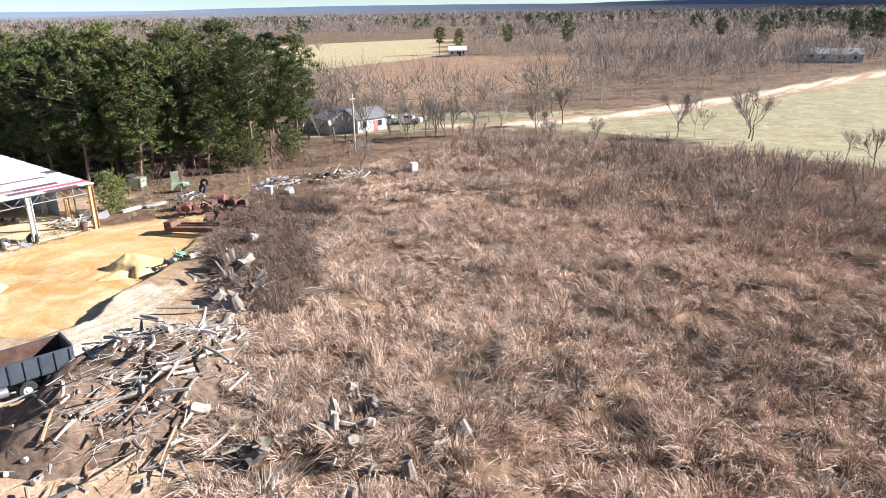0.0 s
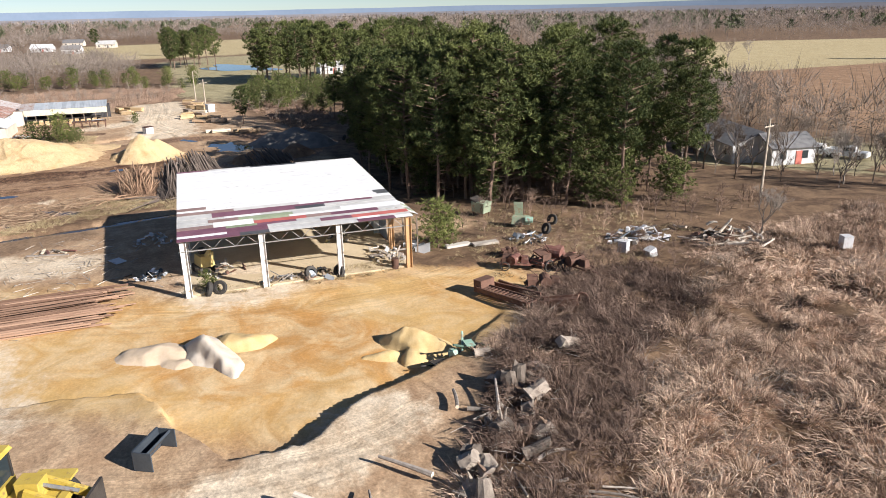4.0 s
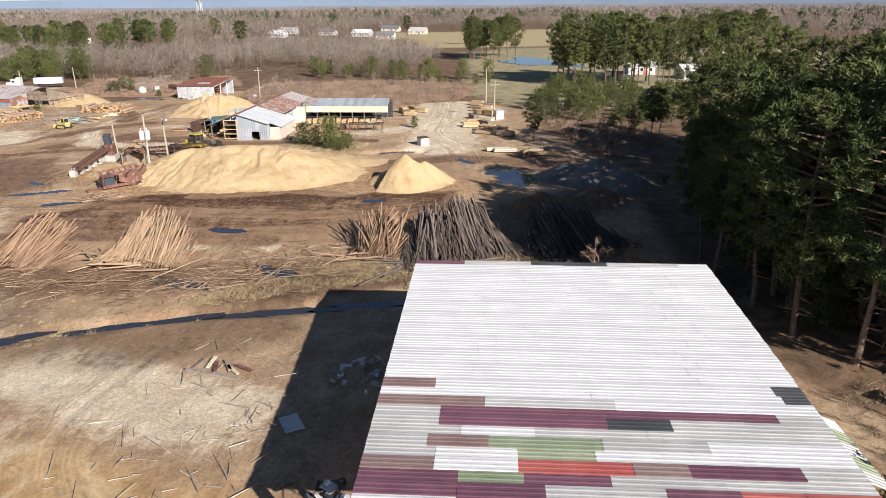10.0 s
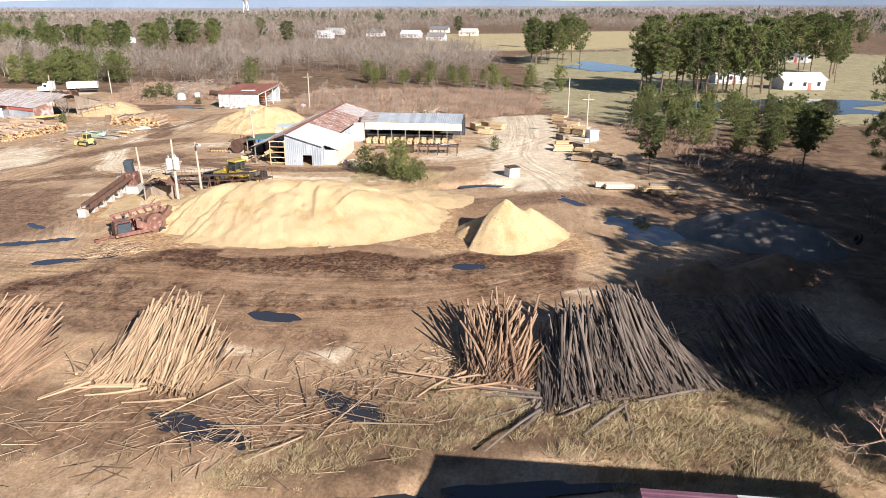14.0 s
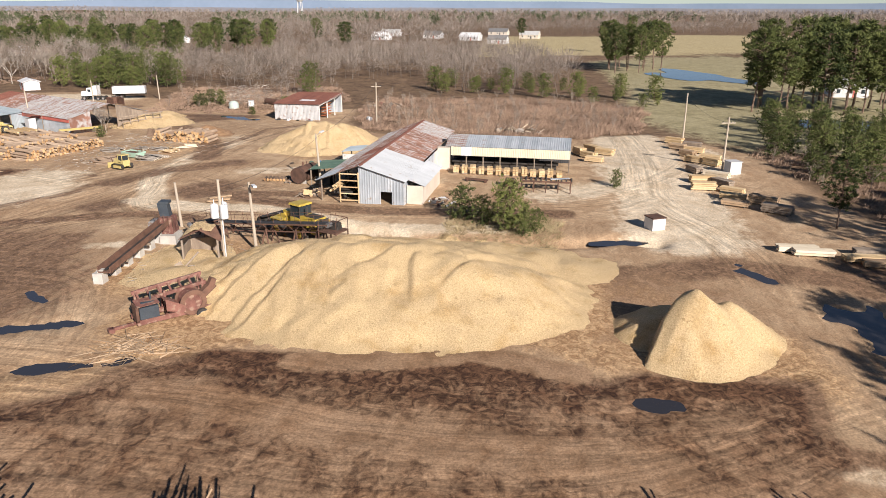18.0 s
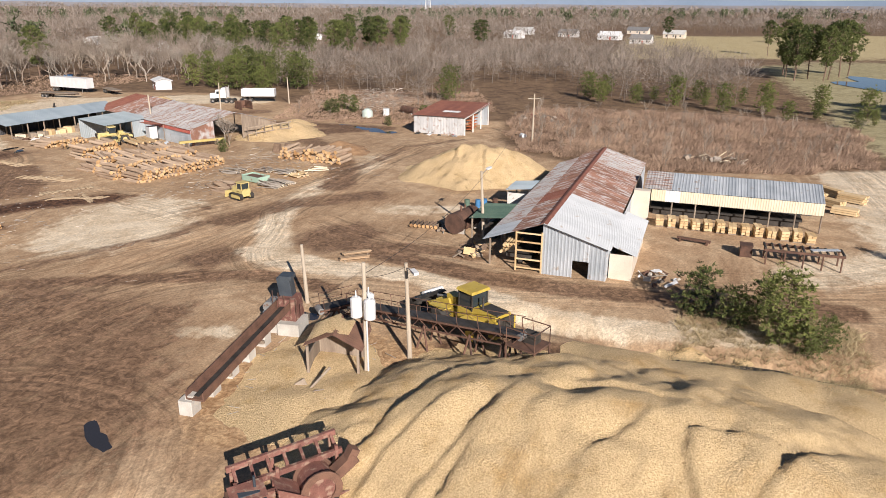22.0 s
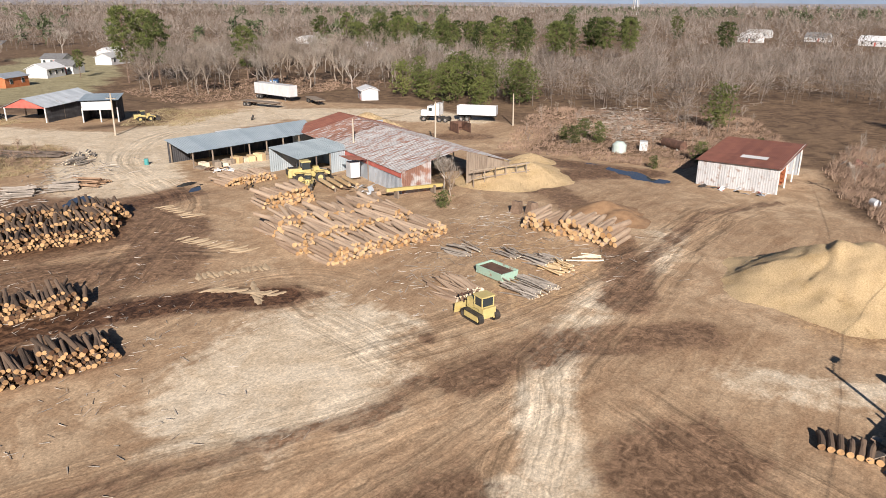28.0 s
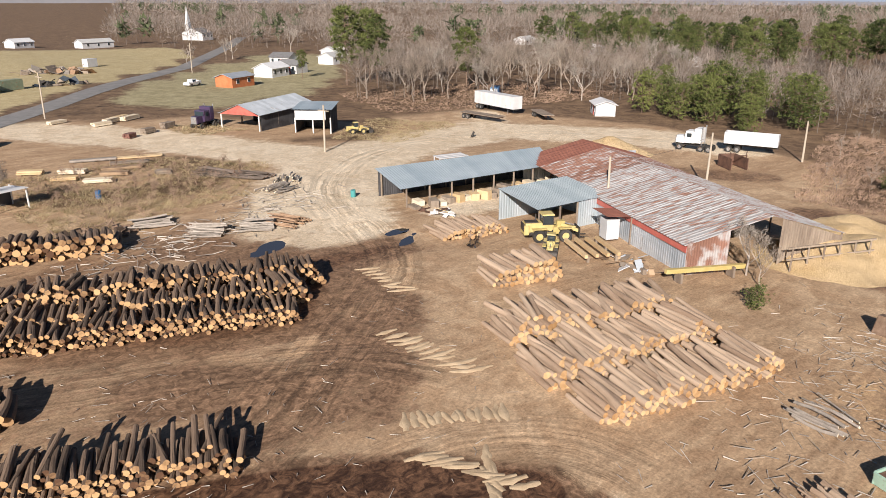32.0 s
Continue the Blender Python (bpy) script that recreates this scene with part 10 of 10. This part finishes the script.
def implement(x, y, turn, label, m, seed, k=1.0):
    """An old farm or mill machine: frame, drum, wheels, levers."""
    rng = random.Random(seed)
    b = thing("old_machine", label, "machine", x, y, G(x, y), turn)
    b.scale = (k, k, k)
    part("frame", Shape().box(0, -0.5, 0.6, 2.8, 0.12, 0.15).box(0, 0.5, 0.6, 2.8, 0.12, 0.15).box(-1.2, 0, 0.6, 0.12, 1.1, 0.12).box(1.2, 0, 0.6, 0.12, 1.1, 0.12), m, b)
    part("drum", Shape().tube((rng.uniform(-0.5, 0.5), -0.6, 0.95), (0.1, 0.6, 0.95), 0.42, n=14), m, b)
    part("gearbox", Shape().box(0.8, 0, 0.95, 0.7, 0.6, 0.6, taper=0.8), m, b)
    part("hood", Shape().box(-0.8, 0.1, 1.1, 0.8, 0.9, 0.1, 0, 18).box(-0.8, -0.4, 0.9, 0.8, 0.05, 0.5), RUSTIRON, b)
    for sy in (-0.7, 0.7):
        part("wheel", Shape().ring((-0.9, sy, 0.42), (0, 1, 0), 0.34, 0.42, 0.12, 14), DARKIRON, b)
    for i in range(3):
        part("lever", Shape().tube((rng.uniform(-1, 1), rng.uniform(-0.4, 0.4), 0.6), (rng.uniform(-1.2, 1.2), rng.uniform(-0.6, 0.6), 1.7), 0.03, n=5), RUSTIRON, b)
    part("drawbar", Shape().box(2.0, 0, 0.45, 1.4, 0.1, 0.1, tip=8), m, b)
    return b


implement(-63.2, 38.4, 60, "old rusty red farm machine on bare clay", REDIRON, 1, 0.9)
implement(-62.6, 41.2, 110, "broken dark red machine beside weeds", REDIRON, 2, 1.2)
implement(-60.6, 42.4, 20, "rusty machine frame among dry weeds", RUSTIRON, 3, 1.0)
implement(-66.2, 39.2, 100, "low rusty implement lying on clay", RUSTIRON, 4, 0.6)
implement(-57.6, 38.0, 70, "rust-brown machine frame at the brush edge", RUSTIRON, 5, 1.0)
hp = thing("feed_hopper", "olive green feed hopper below the pines", "hopper", -80.6, 42.6, G(-80.6, 42.6), 30)
part("bin", Shape().box(0, 0, 1.0, 1.5, 1.2, 1.1, taper=1.15), OLIVE, hp)
part("lid", Shape().box(-0.6, 0, 1.7, 0.9, 1.4, 0.06, 0, 0, 25), DARKIRON, hp)
part("leg", Shape().box(-0.6, -0.5, 0.25, 0.1, 0.1, 0.6).box(0.6, -0.5, 0.25, 0.1, 0.1, 0.6).box(-0.6, 0.5, 0.25, 0.1, 0.1, 0.6).box(0.6, 0.5, 0.25, 0.1, 0.1, 0.6), RUSTIRON, hp)
pm = thing("old_planer", "old green planer with an upright plate", "machine", -74.4, 44.2, G(-74.4, 44.2), 60)
part("bed", Shape().box(0, 0, 0.7, 1.8, 1.0, 0.7, taper=0.9), OLIVE, pm)
part("plate", Shape().box(-0.3, 0.5, 1.6, 0.9, 0.1, 1.5, 0, 6), OLIVE, pm)
part("motor", Shape().tube((0.5, -0.6, 0.9), (1.2, -0.6, 0.9), 0.3, n=10), GREENPAINT, pm)
cv = thing("conveyor_section", "rusty conveyor section dumped on orange clay", "conveyor", -58.9, 33.7, G(-58.9, 33.7), 20)
cv.matrix_basis = pose(-58.9, 33.7, G(-58.9, 33.7) + 0.3, 0, -3, 22)
part("side_rail", Shape().box(2.3, -0.5, 0.25, 5.0, 0.1, 0.4).box(2.3, 0.5, 0.25, 5.0, 0.1, 0.4), RUSTIRON, cv)
for i in range(14):
    part("slat", Shape().box(0.1 + 0.36 * i, 0, 0.35, 0.16, 0.95, 0.06), RUSTIRON, cv)
part("side_rail", Shape().box(2.0, 1.4, 0.25, 4.4, 0.14, 0.35, 6).box(1.6, 2.0, 0.1, 4.0, 0.14, 0.3, -4), RUSTIRON, cv)
part("head_box", Shape().box(-0.1, 0.3, 0.45, 0.8, 1.4, 0.9), RUSTIRON, cv)
cw = thing("old_conveyor", "rusty conveyor head with wheel at the brush edge", "conveyor", -54.0, 37.4, G(-54, 37.4), 50)
part("frame", Shape().box(0, -0.4, 0.7, 2.6, 0.1, 0.5, tip=-12).box(0, 0.4, 0.7, 2.6, 0.1, 0.5, tip=-12).box(0, 0, 0.8, 2.4, 0.7, 0.06, tip=-12), RUSTIRON, cw)
part("wheel", Shape().ring((1.4, 0.6, 0.8), (0, 1, 0), 0.3, 0.5, 0.15, 14), RUSTIRON, cw)
wb = thing("appliance", "dumped white appliance at the brush edge", "appliance", -63.4, 48.6, G(-63.4, 48.6), 35)
part("cabinet", Shape().box(0, 0, 0.5, 0.8, 0.8, 1.0), SIDING, wb)
wb2 = copy_thing(wb, pose(-55.6, 64.6, G(-55.6, 64.6) + 0.3, 0, 0, 70))
copy_thing(wb, pose(-61.6, 50.2, G(-61.6, 50.2) - 0.3, 20, 0, 10))

# ---- vehicles by the lane ----
def van_trailer(x, y, turn, label, L=10.5):
    b = thing("trailer", label, "trailer", x, y, G(x, y), turn, "trailers by the lane")
    part("box", Shape().box(0, 0, 2.45, L, 2.4, 2.5), SIDING, b)
    for i in range(8):
        part("rib", Shape().box(-L / 2 + L * (i + 0.5) / 8, -1.22, 2.45, 0.06, 0.04, 2.4).box(-L / 2 + L * (i + 0.5) / 8, 1.22, 2.45, 0.06, 0.04, 2.4), WHITE_PAINT, b)
    part("chassis", Shape().box(0, 0, 1.1, L, 0.9, 0.22), DARKIRON, b)
    for sx in (-L / 2 + 0.9, -L / 2 + 2.1):
        for sy in (-0.95, 0.95):
            wheel(b, sx, sy, 0.5, 0.45)
    part("landing_gear", Shape().box(L / 2 - 2.2, -0.7, 0.5, 0.12, 0.12, 1.0).box(L / 2 - 2.2, 0.7, 0.5, 0.12, 0.12, 1.0), STEEL, b)
    return b


def flat_trailer(x, y, turn, label, L=10):
    b = thing("flatbed_trailer", label, "trailer", x, y, G(x, y), turn, "trailers by the lane")
    part("deck", Shape().box(0, 0, 1.15, L, 2.3, 0.15), OLDWOOD, b)
    part("beam", Shape().box(0, -0.5, 0.95, L, 0.12, 0.3).box(0, 0.5, 0.95, L, 0.12, 0.3), RUSTIRON, b)
    for sx in (-L / 2 + 0.9, -L / 2 + 2.0):
        for sy in (-0.9, 0.9):
            wheel(b, sx, sy, 0.46, 0.4)
    return b


van_trailer(-252.4, -168.0, 86, "white box trailer parked beside dry grass", 13.0)
flat_trailer(-242.4, -161.5, 96, "weathered flatbed trailer beside the lane")
flat_trailer(-253.0, -155.6, 62, "rusty flatbed trailer beside a box trailer", 8)


def semi(x, y, turn, label, m):
    b = thing("truck_tractor", label, "truck", x, y, G(x, y), turn)
    part("chassis", Shape().box(0, 0, 0.85, 6.0, 0.9, 0.25), DARKIRON, b)
    part("cab", Shape().box(0.6, 0, 2.1, 1.6, 2.2, 1.8, taper=0.92).box(-0.6, 0, 2.4, 1.0, 2.2, 2.2), m, b)
    part("windscreen", Shape().box(1.42, 0, 2.5, 0.06, 1.8, 0.7, tip=-8).box(0.7, 1.1, 2.4, 0.7, 0.05, 0.6).box(0.7, -1.1, 2.4, 0.7, 0.05, 0.6), GLASS, b)
    part("hood", Shape().box(2.1, 0, 1.6, 1.5, 1.4, 1.1, taper=0.9), m, b)
    part("grille", Shape().box(2.9, 0, 1.5, 0.12, 1.1, 1.2), STEEL, b)
    for sy in (-0.9, 0.9):
        part("exhaust_stack", Shape().tube((-1.2, sy, 1.0), (-1.2, sy, 3.9), 0.08), STEEL, b)
    for sx in (-2.4, -1.2, 2.1):
        for sy in (-1.0, 1.0):
            wheel(b, sx, sy, 0.5, 0.4 if sx < 0 else 0.28)
    return b


semi(-194.4, -179.6, 30, "dark purple truck tractor parked by the red shed", PURPLE)
semi(-249.2, -119.0, 285, "white truck tractor hitched before a dump trailer", TRUCKWHITE)
dt = thing("dump_trailer", "white open dump trailer beside the lane", "trailer", -254.2, -112.6, G(-254, -112.6), 112)
part("hopper", Shape().box(0, -1.1, 2.2, 7.6, 0.1, 1.7, 0, -8).box(0, 1.1, 2.2, 7.6, 0.1, 1.7, 0, 8).box(-3.8, 0, 2.2, 0.1, 2.2, 1.7).box(3.8, 0, 2.2, 0.1, 2.2, 1.7).box(0, 0, 1.4, 7.6, 2.1, 0.12), SIDING, dt)
part("chassis", Shape().box(0, 0, 1.1, 7.8, 0.9, 0.25), DARKIRON, dt)
for sx in (-3.0, -1.8):
    for sy in (-0.95, 0.95):
        wheel(dt, sx, sy, 0.5, 0.45)
rp = thing("loading_ramp", "rusty steel loading bin by the lane", "loading bin", -242.4, -108.6, G(-242, -108), 60)
part("wall", Shape().box(0, -1.2, 0.9, 3.6, 0.1, 1.6).box(0, 1.2, 0.9, 3.6, 0.1, 1.6).box(-1.8, 0, 0.9, 0.1, 2.4, 1.6), RUSTIRON, rp)
part("rail", Shape().box(1.2, 0, 2.0, 0.1, 2.6, 0.1).tube((1.2, -1.2, 0), (1.2, -1.2, 2.6), 0.06).tube((1.2, 1.2, 0), (1.2, 1.2, 2.6), 0.06), RUSTIRON, rp)


def pickup(x, y, turn, label, m, name="pickup_truck"):
    b = thing(name, label, "pickup truck", x, y, G(x, y), turn)
    part("body", Shape().box(0, 0, 0.75, 5.3, 1.9, 0.6).box(1.9, 0, 1.0, 1.4, 1.75, 0.3, taper=0.92), m, b)
    part("cab", Shape().box(0.2, 0, 1.4, 1.9, 1.7, 0.75, taper=0.82), m, b)
    part("glass", Shape().box(0.2, 0, 1.42, 1.75, 1.72, 0.42, taper=0.86), GLASS, b)
    part("bed", Shape().box(-1.7, -0.88, 1.15, 1.8, 0.08, 0.3).box(-1.7, 0.88, 1.15, 1.8, 0.08, 0.3).box(-2.6, 0, 1.15, 0.08, 1.8, 0.3), m, b)
    for sx in (-1.65, 1.65):
        for sy in (-0.88, 0.88):
            wheel(b, sx, sy, 0.38, 0.26)
    return b


pickup(-216.2, -246.5, 35, "white pickup truck parked on the lawn", TRUCKWHITE)
pickup(-92.8, 100.6, 20, "white pickup truck beside the farmhouse", TRUCKWHITE)
pickup(-88.6, 101.8, 25, "pale grey pickup truck beside the farmhouse", TRANSFORMER)
pickup(-161.6, -180.6, 60, "dark pickup truck at the road's edge", BLUEBLACK)
wheel_loader(-213.4, -160.6, 160, "small yellow loader under the dark shed", DULLYELLOW, 0.6)
tk = thing("water_tank", "pale green round tank half hidden by pines", "tank", -242.2, -78.5, G(-242, -78.5), 0)
part("shell", Shape().tube((0, 0, 0), (0, 0, 1.2), 1.1, 1.1, 16).tube((0, 0, 1.2), (0, 0, 1.7), 1.1, 0.5, 16), mat("pale_green_tank", (0.42, 0.50, 0.46), (0.54, 0.61, 0.57), 1.0, 0.5), tk)
tr2 = thing("steel_tank", "rusty horizontal steel tank in dry grass", "tank", -250, -72.5, G(-250, -72.5), 60)
part("shell", Shape().tube((-2.2, 0, 0.8), (2.2, 0, 0.8), 0.75, n=16), RUSTIRON, tr2)
part("saddle", Shape().box(-1.4, 0, 0.15, 0.3, 1.2, 0.5).box(1.4, 0, 0.15, 0.3, 1.2, 0.5), CONCRETE, tr2)
single("white_cabinet", Shape().box(0, 0, 0.7, 1.4, 1.2, 1.4), SIDING, "white metal cabinet in dry grass", "cabinet", pose(-246, -76, G(-246, -76), 0, 0, 20))
single("propane_tank", Shape().tube((-0.5, 0, 0.6), (0.5, 0, 0.6), 0.45, n=14), TRANSFORMER, "pale round tank near the pole", "tank", pose(-229, -42.5, G(-229, -42.5), 0, 0, 40))
ac = thing("truck_rack", "white steel roof frame behind the long shed", "frame", -207.6, -127.6, G(-207.6, -127.6), 170)
part("top", Shape().box(0, 0, 2.2, 4.2, 0.5, 0.1).box(0, 0.8, 2.2, 4.2, 0.5, 0.1).box(0, 1.6, 2.2, 4.2, 0.5, 0.1), SIDING, ac)
part("leg", Shape().box(-2, 0, 1.1, 0.12, 0.12, 2.2).box(2, 0, 1.1, 0.12, 0.12, 2.2).box(-2, 1.6, 1.1, 0.12, 0.12, 2.2).box(2, 1.6, 1.1, 0.12, 0.12, 2.2), SIDING, ac)

# ---- the planer deck ----
bt = thing("control_booth", "small white control booth with a rusty canopy", "booth", -201.6, -97.2, G(-201.6, -97.2), 67)
part("cabin", Shape().box(0, 0, 1.3, 1.4, 1.3, 1.9), SIDING, bt)
part("window", Shape().box(0.1, 0.67, 1.7, 1.0, 0.05, 0.6).box(-0.72, 0, 1.7, 0.05, 0.9, 0.6), GLASS, bt)
part("canopy", Shape().ribbed((-1.5, -1.2, 2.9), (1.5, -1.2, 2.9), (1.5, 1.6, 2.6), (-1.5, 1.6, 2.6), 0.25), RUST_DEEP, bt)
for sx in (-1.4, 1.4):
    part("post", Shape().box(sx, 1.4, 1.3, 0.12, 0.12, 2.7), OLDWOOD, bt)
dk = thing("log_deck", "yellow-brown log deck feeding the planer mill", "deck", -197.0, -95.4, G(-197, -95.4), 245)
for i in range(4):
    part("runner", Shape().box(0, -1.5 + i, 0.75, 4.6, 0.3, 0.3), FRESHWOOD, dk)
for i in range(6):
    part("leg", Shape().box(-2 + 2 * (i % 3), -1.4 + 2.6 * (i // 3), 0.3, 0.2, 0.2, 0.7), OLDWOOD, dk)
bm = thing("timber_beam", "long yellow timber beam on trestles", "beam", -199.8, -86.0, G(-199.8, -86), 160)
part("beam", Shape().box(0, 0, 0.9, 7.6, 0.35, 0.35, tip=3), DULLYELLOW, bm)
part("trestle", Shape().box(-2.5, 0, 0.4, 0.2, 0.9, 0.9).box(2.5, 0, 0.4, 0.2, 0.9, 0.9), OLDWOOD, bm)

# ---- lumber and poles beyond the log rows ----
GREYSET = "pole and board stacks by the lane"
for x, y, t, L, n, kind in ((-182.6, -143.5, 300, 4.6, 40, POLE_DARK), (-185.4, -139.8, 305, 4.0, 26, POLE_DARK), (-184.4, -131.4, 20, 4.0, 18, POLE_GREY), (-179.8, -119.6, 300, 3.2, 30, POLE_BROWN), (-176.6, -120.4, 330, 3.6, 30, POLE_GREY), (-172.4, -122.0, 320, 4.0, 34, POLE_GREY), (-168.8, -127.4, 350, 4.2, 26, POLE_GREY), (-187.6, -134.8, 60, 3.4, 16, POLE_GREY)):
    rr = random.Random(int(-x * 7 - y))
    b = thing("pole_stack", "stack of weathered grey and brown poles", "pole stack", x, y, 0, t, GREYSET)
    for i in range(n):
        yy = rr.uniform(-1.5, 1.5)
        lay(b, rr.choice(kind), (-L / 2 + rr.uniform(-0.4, 0.4), yy, G(x, y) + 0.12 + rr.random() * 0.8 * (1 - abs(yy) / 1.7)), rr.gauss(0, 5), rr.gauss(0, 3), rr.uniform(0, 360), rr.uniform(0.8, 1.3), L / 5.0, "pole")
junk("dark decayed log and bark heap at the mud's edge", -164, -127, 5.0, 2.6, 47, [DARKBARK, LOGBARK, STUMPDIRT], 30, 0.9, 0.9)
for x, y, t, L, h, m in ((-174.5, -198, 30, 3.4, 0.5, PALEWOOD), (-180.2, -190.6, 20, 3.4, 0.6, PALEWOOD), (-182.4, -193.4, 40, 3.6, 0.7, PALEWOOD), (-186, -194.6, 35, 4.0, 0.7, PALEWOOD), (-184.6, -196.2, 35, 3.6, 0.6, FRESHWOOD), (-180.8, -176.2, 40, 2.0, 0.7, REDIRON), (-184.4, -178.8, 30, 2.4, 0.8, OLDWOOD), (-188.6, -182, 30, 2.6, 0.9, OLDWOOD), (-168, -155, 330, 3.2, 0.5, PALEWOOD), (-166.4, -152, 335, 3.0, 0.4, FRESHWOOD), (-169.4, -148.6, 340, 3.2, 0.4, PALEWOOD), (-172, -151.2, 330, 3.4, 0.4, TANSLAB), (-175.4, -157, 345, 5.0, 0.25, OLDWOOD), (-171.8, -161.4, 345, 6.0, 0.25, GREYWOOD), (-177.6, -160.2, 345, 6.0, 0.2, FRESHWOOD), (-173.6, -154, 345, 5.0, 0.3, TANSLAB), (-177, -148, 340, 2.0, 0.5, OLDWOOD), (-163.8, -158, 330, 3.0, 0.5, FRESHWOOD)):
    lumber(x, y, t, L, 1.2, h, m, "low stack of mixed boards by the lane", "board stacks by the lane")
sk = thing("open_shack", "small shack with a white roof and posts", "shack", -158.2, -142.2, G(-158, -142), 20)
part("roof", Shape().slab((-2.4, -1.8, 2.0), (2.4, -1.8, 2.0), (2.4, 1.8, 2.3), (-2.4, 1.8, 2.3), 0.1), WHITE_SHEET, sk)
for sx in (-2.2, 2.2):
    for sy in (-1.6, 1.6):
        part("post", Shape().box(sx, sy, 1.0, 0.14, 0.14, 2.3), WHITE_PAINT, sk)
part("back_wall", Shape().box(0, -1.6, 1.0, 4.4, 0.08, 2.0), DARKBOARD, sk)
bu = thing("barrel", "blue plastic barrel in rough grass", "barrel", -167.6, -141, G(-167.6, -141), 0)
part("body", Shape().tube((0, 0, 0), (0, 0, 0.9), 0.3, n=12), BLUEPAINT, bu)
bu2 = thing("barrel", "teal plastic drum at the gravel edge", "barrel", -190.4, -124.4, G(-190.4, -124.4), 0)
part("body", Shape().tube((0, 0, 0), (0, 0, 0.8), 0.3, n=12), mat("teal_plastic", (0.05, 0.26, 0.26), (0.08, 0.33, 0.33), 1.0, 0.5), bu2)
for x, y in ((-176, -258), (-170, -252)):
    c = thing("steel_container", "green steel container at the field's edge", "container", x, y, G(x, y), 30)
    part("body", Shape().box(0, 0, 1.3, 6, 2.4, 2.4), OLIVE, c)
junk("long brown slab heap in the straw field", -194, -297, 10, 6, 40, [SLABWOOD, GREYWOOD, OLDWOOD], 31, 3.0, 1.6)
junk("dark heap of steel and timber in the field", -188, -262, 6, 3, 27, [DARKIRON, BLUEBLACK, OLDWOOD], 32, 2.0, 1.8)
single("white_container", Shape().box(0, 0, 1.4, 4, 2.4, 2.6), SIDING, "white container standing in the straw field", "container", pose(-208, -318, G(-208, -318), 0, 0, 30))
bv = thing("blue_truck", "small blue truck behind the box trailer", "truck", -270, -188, G(-270, -188), 40)
part("body", Shape().box(0, 0, 1.2, 4, 2, 1.8), BLUEPAINT, bv)
part("cab", Shape().box(2.4, 0, 1.1, 1.2, 1.9, 1.5, taper=0.85), TRANSFORMER, bv)
